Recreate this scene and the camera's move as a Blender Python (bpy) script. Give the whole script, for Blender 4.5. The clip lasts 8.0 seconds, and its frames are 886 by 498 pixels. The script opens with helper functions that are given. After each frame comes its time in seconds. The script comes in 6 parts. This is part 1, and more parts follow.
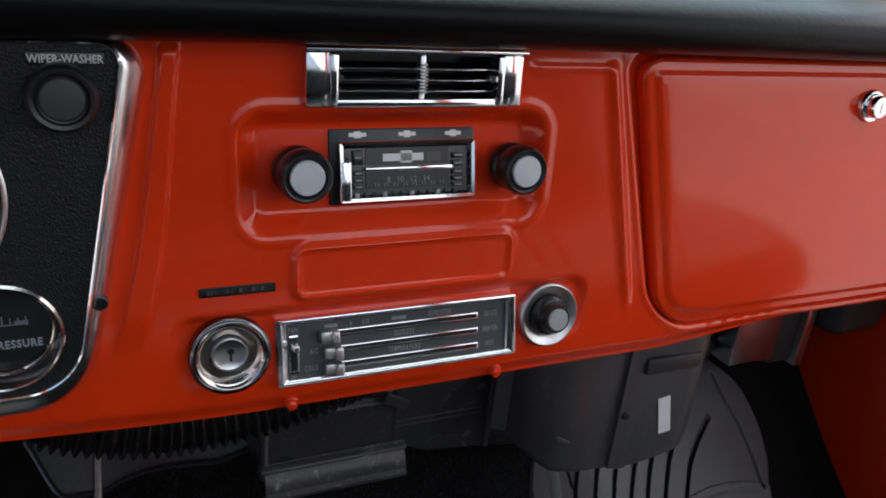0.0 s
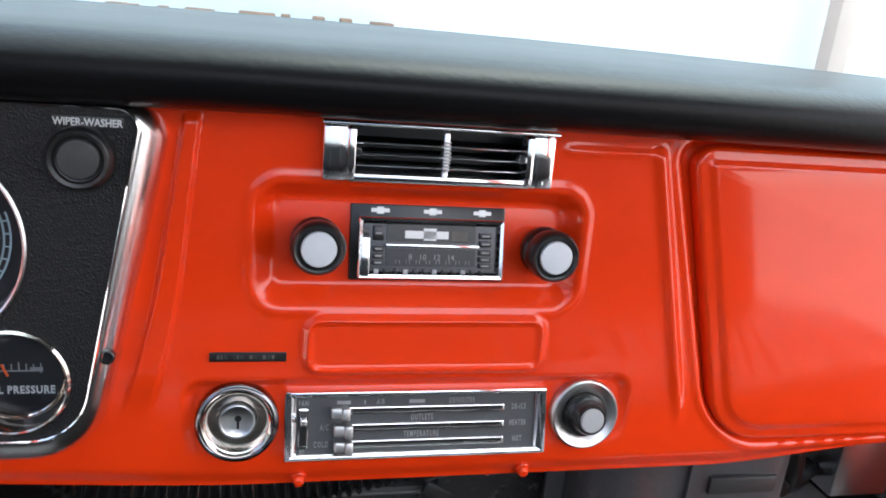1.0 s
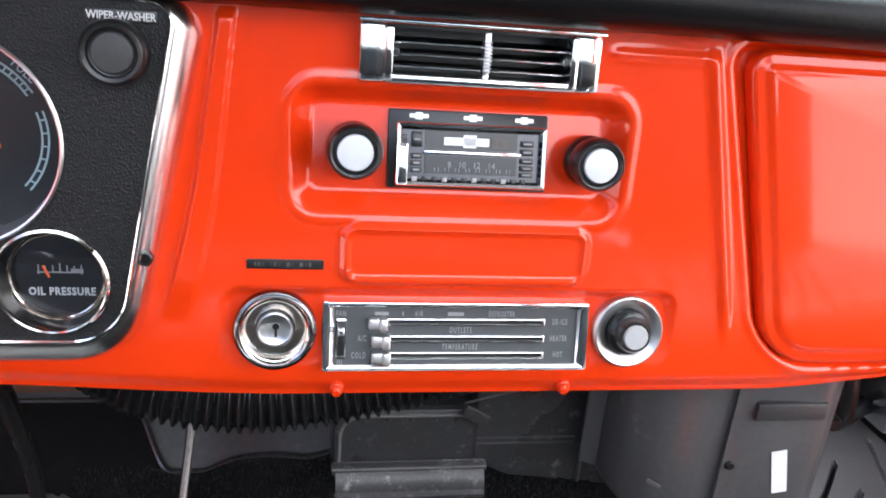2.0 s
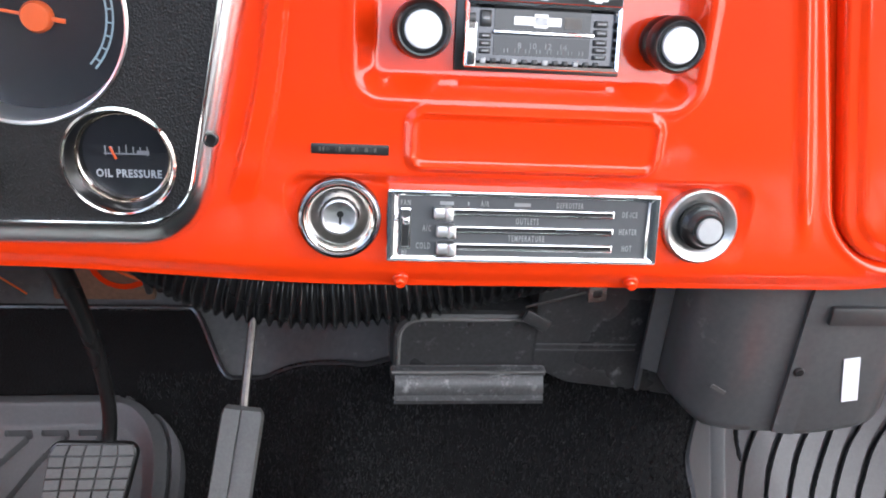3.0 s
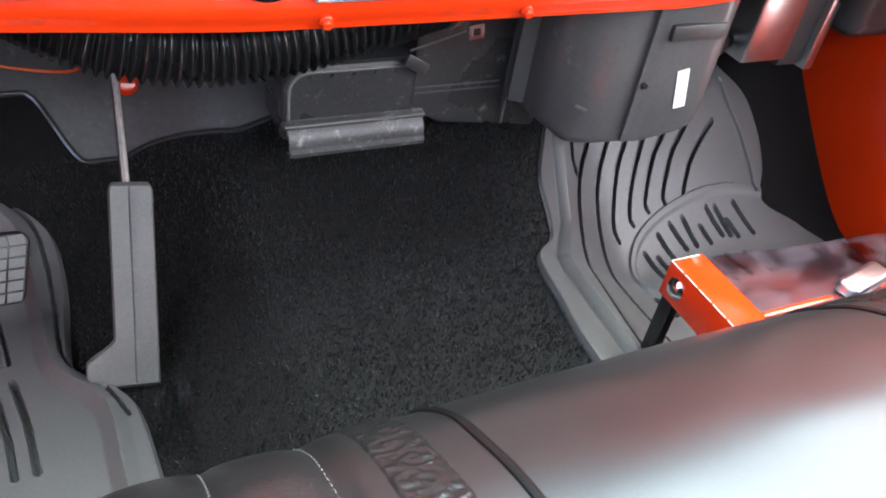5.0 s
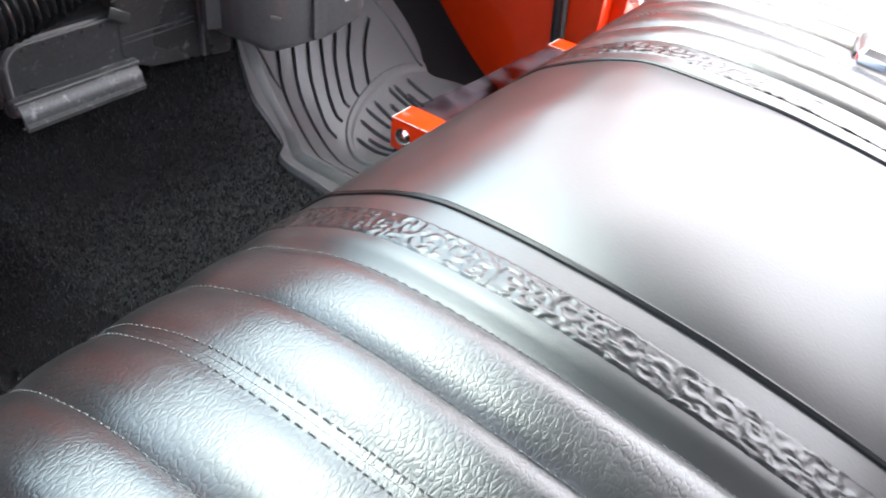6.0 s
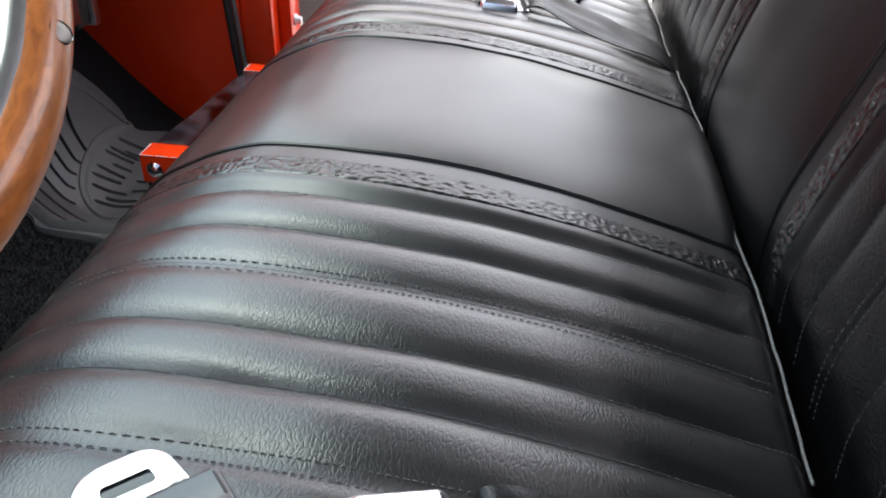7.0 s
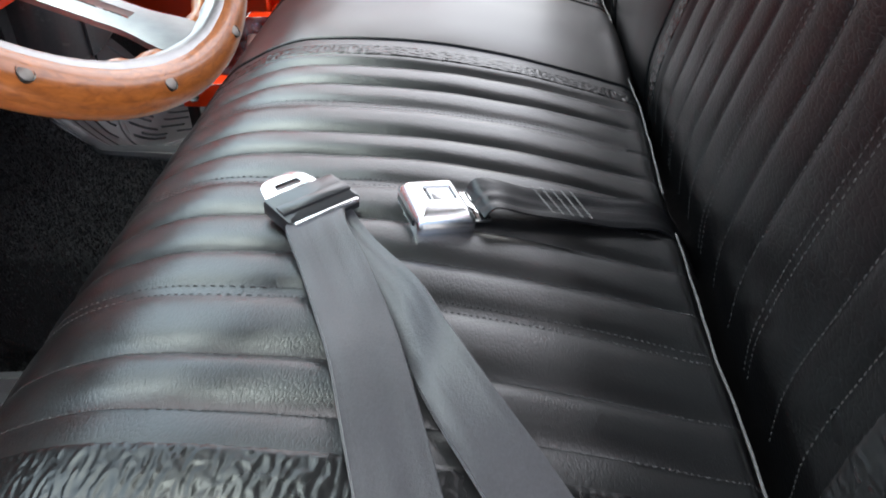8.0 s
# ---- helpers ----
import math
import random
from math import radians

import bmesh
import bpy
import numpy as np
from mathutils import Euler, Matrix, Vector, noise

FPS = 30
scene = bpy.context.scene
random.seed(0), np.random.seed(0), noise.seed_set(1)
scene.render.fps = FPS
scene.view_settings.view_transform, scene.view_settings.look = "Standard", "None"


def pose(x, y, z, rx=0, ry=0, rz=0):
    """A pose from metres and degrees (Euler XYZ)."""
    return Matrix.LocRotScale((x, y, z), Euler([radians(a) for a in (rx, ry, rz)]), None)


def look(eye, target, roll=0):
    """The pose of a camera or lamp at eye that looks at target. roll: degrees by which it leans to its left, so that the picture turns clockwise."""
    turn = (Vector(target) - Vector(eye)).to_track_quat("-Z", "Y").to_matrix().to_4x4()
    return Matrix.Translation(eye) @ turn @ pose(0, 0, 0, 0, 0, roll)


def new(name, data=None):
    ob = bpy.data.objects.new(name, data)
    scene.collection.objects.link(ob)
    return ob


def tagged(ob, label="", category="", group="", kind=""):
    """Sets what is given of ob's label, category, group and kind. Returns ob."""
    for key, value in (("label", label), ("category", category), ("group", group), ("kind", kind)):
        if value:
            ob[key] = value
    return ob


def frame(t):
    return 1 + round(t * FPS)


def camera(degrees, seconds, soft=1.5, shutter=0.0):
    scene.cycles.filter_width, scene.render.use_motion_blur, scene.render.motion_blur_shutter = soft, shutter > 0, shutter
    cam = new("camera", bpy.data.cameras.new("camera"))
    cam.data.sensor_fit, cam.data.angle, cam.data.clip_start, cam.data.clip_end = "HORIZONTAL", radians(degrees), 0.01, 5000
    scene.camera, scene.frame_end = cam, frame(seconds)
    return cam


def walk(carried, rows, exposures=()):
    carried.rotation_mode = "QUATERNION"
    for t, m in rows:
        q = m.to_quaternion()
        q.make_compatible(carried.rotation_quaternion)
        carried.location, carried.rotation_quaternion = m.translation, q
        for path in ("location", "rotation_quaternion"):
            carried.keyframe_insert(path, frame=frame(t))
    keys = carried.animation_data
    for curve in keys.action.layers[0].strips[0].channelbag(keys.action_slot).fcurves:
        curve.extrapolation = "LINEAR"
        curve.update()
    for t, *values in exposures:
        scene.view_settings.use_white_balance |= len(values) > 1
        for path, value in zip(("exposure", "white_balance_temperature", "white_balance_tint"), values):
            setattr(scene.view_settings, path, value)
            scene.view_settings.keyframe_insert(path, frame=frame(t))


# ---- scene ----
cam = camera(58.4, 8.0, soft=1.8, shutter=0.12)
PATH = [
    (0, (-0.194, 0.004, 0.661), (0.608, 1.655, -0.134), 6.0),
    (0.2, (-0.191, 0.010, 0.665), (0.573, 1.686, -0.115), 6.4),
    (0.5, (-0.166, 0.006, 0.665), (0.452, 1.751, -0.091), 6.7),
    (0.7, (-0.142, 0.003, 0.668), (0.379, 1.796, -0.039), 6.8),
    (1, (-0.11, -0.007, 0.658), (0.348, 1.838, 0.035), 5.8),
    (1.2, (-0.101, -0.008, 0.654), (0.308, 1.840, 0.008), 6.2),
    (2.3, (-0.103, -0.007, 0.612), (0.215, 1.813, -0.155), 4.7),
    (2.5, (-0.105, -0.008, 0.605), (0.189, 1.802, -0.192), 4.5),
    (3, (-0.113, -0.008, 0.587), (0.122, 1.776, -0.286), 4.3),
    (3.5, (-0.123, -0.004, 0.572), (0.088, 1.747, -0.37), 4.1),
    (4, (-0.132, -0.002, 0.559), (0.234, 1.67, -0.475), 4.7),
    (4.2, (-0.138, -0.005, 0.556), (0.294, 1.61, -0.542), 5.4),
    (5.3, (-0.292, -0.056, 0.576), (0.634, 1.16, -0.713), 10.2),
    (5.5, (-0.321, -0.074, 0.575), (0.713, 1.062, -0.705), 9.0),
    (6, (-0.403, -0.109, 0.573), (0.948, 0.702, -0.66), 7.4),
    (6.5, (-0.499, -0.114, 0.575), (1.055, 0.383, -0.582), 3.8),
    (6.7, (-0.541, -0.114, 0.577), (1.073, 0.257, -0.542), 2.9),
    (7, (-0.607, -0.118, 0.585), (1.065, 0.063, -0.496), 2.1),
    (7.2, (-0.659, -0.122, 0.598), (1.025, 0.044, -0.467), 1.9),
    (7.5, (-0.770, -0.127, 0.621), (0.922, 0.025, -0.435), 2.3),
    (7.8, (-0.856, -0.126, 0.635), (0.803, 0.008, -0.473), 0.3),
    (8, (-0.899, -0.125, 0.633), (0.732, -0.017, -0.518), -1.3),
]
EXPOSURE = [(0.0, 1.12), (0.5, 1.60), (1.0, 2.30), (2.3, 3.06), (4.2, 3.45), (5.5, 3.54), (6.0, 3.3), (6.5, 2.42), (7.0, 1.80), (8.0, 1.86)]
walk(cam, [(t, look(eye, target, roll)) for t, eye, target, roll in PATH], EXPOSURE)

# ---------------------------------------------------------------- light
world = bpy.data.worlds.new("sky")
scene.world = world
world.use_nodes = True
wn = world.node_tree
sky = wn.nodes.new("ShaderNodeTexSky")
sky.sky_type = "NISHITA"
sky.sun_disc = False
sky.sun_elevation, sky.sun_rotation = radians(72), radians(60)
sky.air_density, sky.dust_density = 1.0, 8.0
wn.links.new(sky.outputs[0], wn.nodes["Background"].inputs[0])
wn.nodes["Background"].inputs[1].default_value = 0.15

sun_data = bpy.data.lights.new("sun", "SUN")
sun_data.energy, sun_data.angle, sun_data.color = 1.8, radians(146), (1.0, 0.985, 0.955)
sun = new("sun", sun_data)
sun.matrix_world = look((1.7, -0.1, 2.9), (0, 0, 0))


# ---------------------------------------------------------------- materials
def mat(name, color, rough=0.5, metal=0.0, coat=0.0, vary=0.15, vscale=40.0, bump=0.0, bscale=400.0, bkind="noise",
        rvary=0.1, sheen=0.0, spec=0.5, dark=None, dist=0.001, aniso=None, rough_coat=None, dust=None):
    """A principled surface with colour change at two scales, uneven gloss and fine relief."""
    m = bpy.data.materials.new(name)
    m.use_nodes = True
    nt = m.node_tree
    b = nt.nodes["Principled BSDF"]
    b.inputs["Metallic"].default_value = metal
    b.inputs["Coat Weight"].default_value = coat
    b.inputs["Coat Roughness"].default_value = 0.04 if rough_coat is None else rough_coat
    b.inputs["Sheen Weight"].default_value = sheen
    b.inputs["Specular IOR Level"].default_value = spec
    co = nt.nodes.new("ShaderNodeTexCoord")
    big = nt.nodes.new("ShaderNodeTexNoise")
    big.inputs["Scale"].default_value = vscale / 6
    big.inputs["Detail"].default_value = 4
    small = nt.nodes.new("ShaderNodeTexNoise")
    small.inputs["Scale"].default_value = vscale * 5
    small.inputs["Detail"].default_value = 6
    mapped = co.outputs["Object"]
    if aniso:
        mp = nt.nodes.new("ShaderNodeMapping")
        mp.inputs["Scale"].default_value = aniso
        nt.links.new(mapped, mp.inputs[0])
        mapped = mp.outputs[0]
    for n in (big, small):
        nt.links.new(mapped, n.inputs["Vector"])
    both = nt.nodes.new("ShaderNodeMath")
    both.operation = "MULTIPLY_ADD"
    both.inputs[1].default_value = 0.5
    half = nt.nodes.new("ShaderNodeMath")
    half.operation = "MULTIPLY"
    half.inputs[1].default_value = 0.5
    nt.links.new(big.outputs[0], half.inputs[0])
    nt.links.new(small.outputs[0], both.inputs[0])
    nt.links.new(half.outputs[0], both.inputs[2])
    ramp = nt.nodes.new("ShaderNodeValToRGB")
    lo = dark or tuple(c * (1 - vary) for c in color)
    hi = tuple(min(1, c * (1 + vary)) for c in color)
    ramp.color_ramp.elements[0].position, ramp.color_ramp.elements[1].position = 0.3, 0.7
    ramp.color_ramp.elements[0].color, ramp.color_ramp.elements[1].color = (*lo, 1), (*hi, 1)
    nt.links.new(both.outputs[0], ramp.inputs[0])
    nt.links.new(ramp.outputs[0], b.inputs["Base Color"])
    if dust:
        # pale scuffs and dust specks
        tone, scale, low, high = dust
        sp = nt.nodes.new("ShaderNodeTexNoise")
        sp.inputs["Scale"].default_value = scale
        sp.inputs["Detail"].default_value = 8
        sp.inputs["Roughness"].default_value = 0.7
        nt.links.new(mapped, sp.inputs["Vector"])
        cut = nt.nodes.new("ShaderNodeMapRange")
        cut.inputs["From Min"].default_value, cut.inputs["From Max"].default_value = low, high
        nt.links.new(sp.outputs[0], cut.inputs[0])
        mx = nt.nodes.new("ShaderNodeMixRGB")
        nt.links.new(cut.outputs[0], mx.inputs[0])
        nt.links.new(ramp.outputs[0], mx.inputs[1])
        mx.inputs[2].default_value = (tone, tone, tone, 1)
        nt.links.new(mx.outputs[0], b.inputs["Base Color"])
    rr = nt.nodes.new("ShaderNodeMapRange")
    rr.inputs["To Min"].default_value, rr.inputs["To Max"].default_value = max(0.01, rough * (1 - rvary)), min(1, rough * (1 + rvary))
    nt.links.new(big.outputs[0], rr.inputs[0])
    nt.links.new(rr.outputs[0], b.inputs["Roughness"])
    if bump:
        bp = nt.nodes.new("ShaderNodeBump")
        bp.inputs["Strength"].default_value, bp.inputs["Distance"].default_value = bump, dist
        if bkind == "noise":
            tx = nt.nodes.new("ShaderNodeTexNoise")
            tx.inputs["Scale"].default_value = bscale
            tx.inputs["Detail"].default_value = 5
            out = tx.outputs[0]
        else:
            tx = nt.nodes.new("ShaderNodeTexVoronoi")
            tx.feature = "DISTANCE_TO_EDGE" if bkind == "cells" else "F1"
            tx.inputs["Scale"].default_value = bscale
            out = tx.outputs["Distance"]
            warp = nt.nodes.new("ShaderNodeTexNoise")
            warp.inputs["Scale"].default_value = bscale / 3
            mix = nt.nodes.new("ShaderNodeVectorMath")
            mix.operation = "MULTIPLY_ADD"
            mix.inputs[1].default_value = (1.2 / bscale,) * 3
            nt.links.new(mapped, warp.inputs["Vector"])
            nt.links.new(warp.outputs["Color"], mix.inputs[0])
            nt.links.new(mapped, mix.inputs[2])
            nt.links.new(mix.outputs[0], tx.inputs["Vector"])
            if bkind == "cells":
                clip = nt.nodes.new("ShaderNodeMapRange")
                clip.inputs["From Max"].default_value = 0.2
                nt.links.new(out, clip.inputs[0])
                out = clip.outputs[0]
        if bkind == "noise":
            nt.links.new(mapped, tx.inputs["Vector"])
        nt.links.new(out, bp.inputs["Height"])
        nt.links.new(bp.outputs[0], b.inputs["Normal"])
        if bkind != "noise":
            nt.links.new(bp.outputs[0], b.inputs["Coat Normal"])
    return m


RED = mat("red_paint", (0.76, 0.040, 0.004), 0.36, coat=0.85, vary=0.05, vscale=8, bump=0.02, bscale=260, spec=0.08, rough_coat=0.09)
CHROME = mat("chrome", (0.82, 0.82, 0.83), 0.09, metal=1, vary=0.05, rvary=0.35, bump=0.03, bscale=300)
ALU = mat("brushed_aluminium", (0.66, 0.66, 0.67), 0.28, metal=1, vary=0.08, vscale=30, bump=0.05, bscale=500)
POLISHED = mat("polished_plated_steel", (0.86, 0.86, 0.87), 0.24, metal=1, vary=0.04, rvary=0.2)
DULL = mat("dull_steel", (0.24, 0.215, 0.195), 0.5, metal=1, vary=0.25, bump=0.1, bscale=300)
VINYL = mat("black_grained_vinyl", (0.010, 0.010, 0.0105), 0.46, vary=0.25, bump=0.7, bscale=720, bkind="f1", dist=0.0006, spec=0.28)
PAD = mat("black_padded_vinyl", (0.005, 0.005, 0.0054), 0.33, vary=0.2, bump=0.25, bscale=230, bkind="noise", dist=0.001, spec=0.10)
BLACK = mat("black_plastic", (0.010, 0.010, 0.010), 0.28, vary=0.25, bump=0.05, bscale=500)
SATIN = mat("satin_black_plastic", (0.030, 0.030, 0.030), 0.45, vary=0.25, bump=0.08, bscale=350)
DIRTY = mat("dusty_black_moulding", (0.034, 0.034, 0.034), 0.29, vary=0.4, vscale=60, bump=0.12, bscale=260, rvary=0.4, dust=(0.20, 55, 0.57, 0.77))
GREYBOX = mat("grey_black_moulding", (0.072, 0.072, 0.072), 0.28, vary=0.2, vscale=40, bump=0.06, bscale=300, dust=(0.20, 45, 0.64, 0.84))
FLAP = mat("worn_grey_rubber", (0.065, 0.065, 0.065), 0.38, vary=0.45, vscale=70, bump=0.2, bscale=260, dust=(0.34, 60, 0.55, 0.75))
FIREWALL = mat("grey_firewall_paint", (0.085, 0.085, 0.085), 0.5, vary=0.25, vscale=30, bump=0.15, bscale=200, dust=(0.22, 50, 0.60, 0.80))
HOSE = mat("black_ribbed_hose", (0.012, 0.012, 0.0125), 0.27, vary=0.3, bump=0.1)
FACE = mat("dark_grey_dial_face", (0.06, 0.063, 0.066), 0.4, vary=0.1, bump=0.03)
DIAL = mat("black_dial_face", (0.010, 0.011, 0.014), 0.3, vary=0.2)
WHITE = mat("white_print", (0.75, 0.76, 0.76), 0.5, vary=0.06)
GUNMETAL = mat("dark_brushed_metal", (0.055, 0.055, 0.058), 0.24, metal=1.0, vary=0.2, vscale=60)
SILVER = mat("satin_silver", (0.58, 0.57, 0.56), 0.36, metal=1.0, vary=0.10, bump=0.03, bscale=500)
GREYCAP = mat("grey_knob_cap", (0.36, 0.36, 0.36), 0.4, vary=0.08)
DIMPRINT = mat("dim_print", (0.09, 0.08, 0.07), 0.5, vary=0.1)
GREYPRINT = mat("grey_print", (0.26, 0.265, 0.265), 0.5, vary=0.1)
PALEPRINT = mat("pale_grey_print", (0.52, 0.53, 0.53), 0.5, vary=0.1)
# chrome with dark, warm reflections of the cab put into its colour
CUP = mat("shaded_chrome", (0.50, 0.465, 0.43), 0.12, metal=1, vary=0.15, rvary=0.3)
SPOKE = mat("brushed_grey_alloy", (0.37, 0.365, 0.365), 0.34, metal=1, vary=0.12, vscale=30, bump=0.05, bscale=400)
DARKCHROME = mat("dark_chrome", (0.20, 0.20, 0.21), 0.14, metal=1, vary=0.1)
TEAL = mat("pale_teal_print", (0.42, 0.55, 0.56), 0.5, vary=0.1)
CAP = mat("pale_knob_cap", (0.66, 0.67, 0.70), 0.3, metal=0.3, vary=0.05)
ORANGE = mat("orange_pointer", (0.85, 0.12, 0.02), 0.4, vary=0.06)
CARPET = mat("black_loop_carpet", (0.0055, 0.0055, 0.0058), 0.95, vary=0.4, vscale=110, bump=0.6, bscale=480, sheen=0.06, dist=0.003, spec=0.2)
PILE = mat("black_carpet_tufts", (0.0085, 0.0085, 0.009), 0.9, vary=0.3, vscale=300, sheen=0.1)
MAT = mat("grey_rubber_mat", (0.080, 0.080, 0.081), 0.40, vary=0.15, vscale=60, bump=0.15, bscale=700)
PEDAL = mat("grey_rubber_pedal", (0.115, 0.115, 0.110), 0.5, vary=0.25, vscale=80, bump=0.2, bscale=500)
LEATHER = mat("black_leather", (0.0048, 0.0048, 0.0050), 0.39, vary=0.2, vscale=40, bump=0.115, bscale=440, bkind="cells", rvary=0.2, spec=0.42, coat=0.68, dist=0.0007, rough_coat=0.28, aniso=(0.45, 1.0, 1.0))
# backrest copies of the seat leathers, darker and duller to carry its shade
BACKLEATHER = mat("shade_darkened_back_leather", (0.0030, 0.0030, 0.0032), 0.30, vary=0.2, vscale=40, bump=0.18, bscale=300, bkind="cells", rvary=0.25, spec=0.24, dist=0.0007, aniso=(0.45, 1.0, 1.0))
BACKSMOOTH = mat("shade_darkened_back_smooth", (0.0045, 0.0045, 0.0046), 0.36, vary=0.2, vscale=30, bump=0.07, bscale=600, bkind="f1", rvary=0.12, spec=0.20, dist=0.0004)
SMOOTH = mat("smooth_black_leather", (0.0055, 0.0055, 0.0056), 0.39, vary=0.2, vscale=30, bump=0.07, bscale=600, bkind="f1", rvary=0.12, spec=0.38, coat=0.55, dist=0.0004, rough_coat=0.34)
TOOLED = mat("tooled_black_leather", (0.007, 0.007, 0.007), 0.27, vary=0.25, vscale=60, bump=0.15, bscale=400, spec=0.5)
GREYTHREAD = mat("grey_stitching", (0.22, 0.215, 0.20), 0.6, vary=0.3)
THREAD = mat("dark_stitching", (0.05, 0.049, 0.047), 0.6, vary=0.2)
PIPING = mat("grey_piping", (0.12, 0.117, 0.110), 0.6, vary=0.3)
BLACKPIPE = mat("black_piping", (0.005, 0.005, 0.005), 0.30, vary=0.2, spec=0.25)
SLEEVE = mat("smooth_black_plastic", (0.032, 0.032, 0.033), 0.28, coat=0.35, vary=0.2, bump=0.05, bscale=300, rough_coat=0.15)
DARKWEB = mat("glossy_black_webbing", (0.009, 0.009, 0.010), 0.32, vary=0.3, vscale=120, bump=0.25, bscale=700, spec=0.3)
WEB = mat("black_belt_webbing", (0.046, 0.046, 0.049), 0.36, vary=0.3, vscale=120, bump=0.3, bscale=900, sheen=0.25, aniso=(1, 1, 1))
RUBBER = mat("black_door_seal", (0.02, 0.02, 0.02), 0.5, vary=0.2, bump=0.1)
HEADLINER = mat("grey_headliner", (0.15, 0.15, 0.152), 0.8, vary=0.1, bump=0.2)
SILVERTAPE = mat("white_paper_label", (0.78, 0.78, 0.8), 0.6, vary=0.05)
BINDING = mat("shiny_black_binding", (0.035, 0.035, 0.036), 0.22, vary=0.3, coat=0.4)
RUST = mat("brown_dash_board", (0.20, 0.11, 0.07), 0.7, vary=0.3)
CONCRETE = mat("pale_concrete", (0.30, 0.30, 0.295), 0.7, vary=0.15, vscale=3, bump=0.2, bscale=60)
STUCCO = mat("white_wall_paint", (0.8, 0.8, 0.79), 0.8, vary=0.06, vscale=3, bump=0.1, bscale=40)
SLATE = mat("pale_red_post_paint", (0.60, 0.44, 0.37), 0.6, vary=0.1)


def wood():
    m = mat("varnished_wood", (0.36, 0.13, 0.035), 0.32, coat=0.5, vary=0.45, vscale=24, aniso=(1, 1, 1))
    nt = m.node_tree
    b = nt.nodes["Principled BSDF"]
    ramp = b.inputs["Base Color"].links[0].from_node
    uv = nt.nodes.new("ShaderNodeUVMap")
    mp = nt.nodes.new("ShaderNodeMapping")
    mp.inputs["Scale"].default_value = (10, 9, 1)
    wv = nt.nodes.new("ShaderNodeTexNoise")
    wv.inputs["Scale"].default_value = 3.0
    wv.inputs["Detail"].default_value = 8
    wv.inputs["Distortion"].default_value = 0.8
    nt.links.new(uv.outputs[0], mp.inputs[0])
    nt.links.new(mp.outputs[0], wv.inputs["Vector"])
    nt.links.new(wv.outputs[0], ramp.inputs[0])
    ramp.color_ramp.elements[0].color = (0.22, 0.062, 0.012, 1)
    ramp.color_ramp.elements[1].color = (0.42, 0.128, 0.027, 1)
    return m


WOOD = wood()


def tinted(name, color, gloss=0.05, rough=0.02):
    m = bpy.data.materials.new(name)
    m.use_nodes = True
    nt = m.node_tree
    nt.nodes.remove(nt.nodes["Principled BSDF"])
    clear, shine, mix = nt.nodes.new("ShaderNodeBsdfTransparent"), nt.nodes.new("ShaderNodeBsdfGlossy"), nt.nodes.new("ShaderNodeMixShader")
    clear.inputs[0].default_value = (*color, 1)
    shine.inputs["Roughness"].default_value = rough
    mix.inputs[0].default_value = gloss
    nt.links.new(clear.outputs[0], mix.inputs[1])
    nt.links.new(shine.outputs[0], mix.inputs[2])
    nt.links.new(mix.outputs[0], nt.nodes["Material Output"].inputs[0])
    return m


LENS = tinted("clear_gauge_lens", (0.90, 0.93, 0.97), 0.032)
HAZED = tinted("hazed_dial_lens", (0.90, 0.93, 0.97), 0.085, 0.22)
ACRYLIC = tinted("smoky_clear_acrylic", (0.66, 0.61, 0.66), 0.15, 0.08)


def mottle(m, scale, strength):
    """Ripples, and diffuse patches that put a mottled reflection into a tinted sheet."""
    nt = m.node_tree
    tex, bump, film, mask, mix = (nt.nodes.new("ShaderNode" + k) for k in ("TexNoise", "Bump", "BsdfDiffuse", "MapRange", "MixShader"))
    co = nt.nodes.new("ShaderNodeTexCoord")
    nt.links.new(co.outputs["Object"], tex.inputs["Vector"])
    tex.inputs["Scale"].default_value = scale
    tex.inputs["Detail"].default_value = 5
    bump.inputs["Strength"].default_value = strength
    bump.inputs["Distance"].default_value = 0.004
    nt.links.new(tex.outputs[0], bump.inputs["Height"])
    for k in nt.nodes:
        if k.type == "BSDF_GLOSSY":
            nt.links.new(bump.outputs[0], k.inputs["Normal"])
    film.inputs[0].default_value = (0.26, 0.22, 0.26, 1)
    mask.inputs["From Min"].default_value, mask.inputs["From Max"].default_value = 0.42, 0.66
    mask.inputs["To Min"].default_value, mask.inputs["To Max"].default_value = 0.0, 0.14
    nt.links.new(tex.outputs[0], mask.inputs["Value"])
    end = nt.nodes["Material Output"].inputs[0]
    old = end.links[0].from_socket
    nt.links.new(mask.outputs[0], mix.inputs[0])
    nt.links.new(old, mix.inputs[1])
    nt.links.new(film.outputs[0], mix.inputs[2])
    nt.links.new(mix.outputs[0], end)


mottle(ACRYLIC, 28.0, 0.35)
CLEAR = tinted("clear_plastic_film", (0.90, 0.90, 0.90), 0.07, 0.14)
PANE = tinted("blue_green_windscreen", (0.78, 0.89, 0.93))

# ---------------------------------------------------------------- tools
PLACED = {}


def thing(name, loc, label, category, group="", kind=""):
    """An empty at the base of a thing."""
    ob = new(name)
    ob.location = loc
    ob.empty_display_size = 0.02
    PLACED[ob] = Vector(loc)
    return tagged(ob, label, category, group, kind)


def mesh_ob(name, bm, material, smooth=True):
    me = bpy.data.meshes.new(name)
    bm.normal_update()
    bm.to_mesh(me)
    bm.free()
    me.materials.append(material)
    if smooth:
        me.shade_smooth()
        me.set_sharp_from_angle(angle=radians(38))
    return new(name, me)


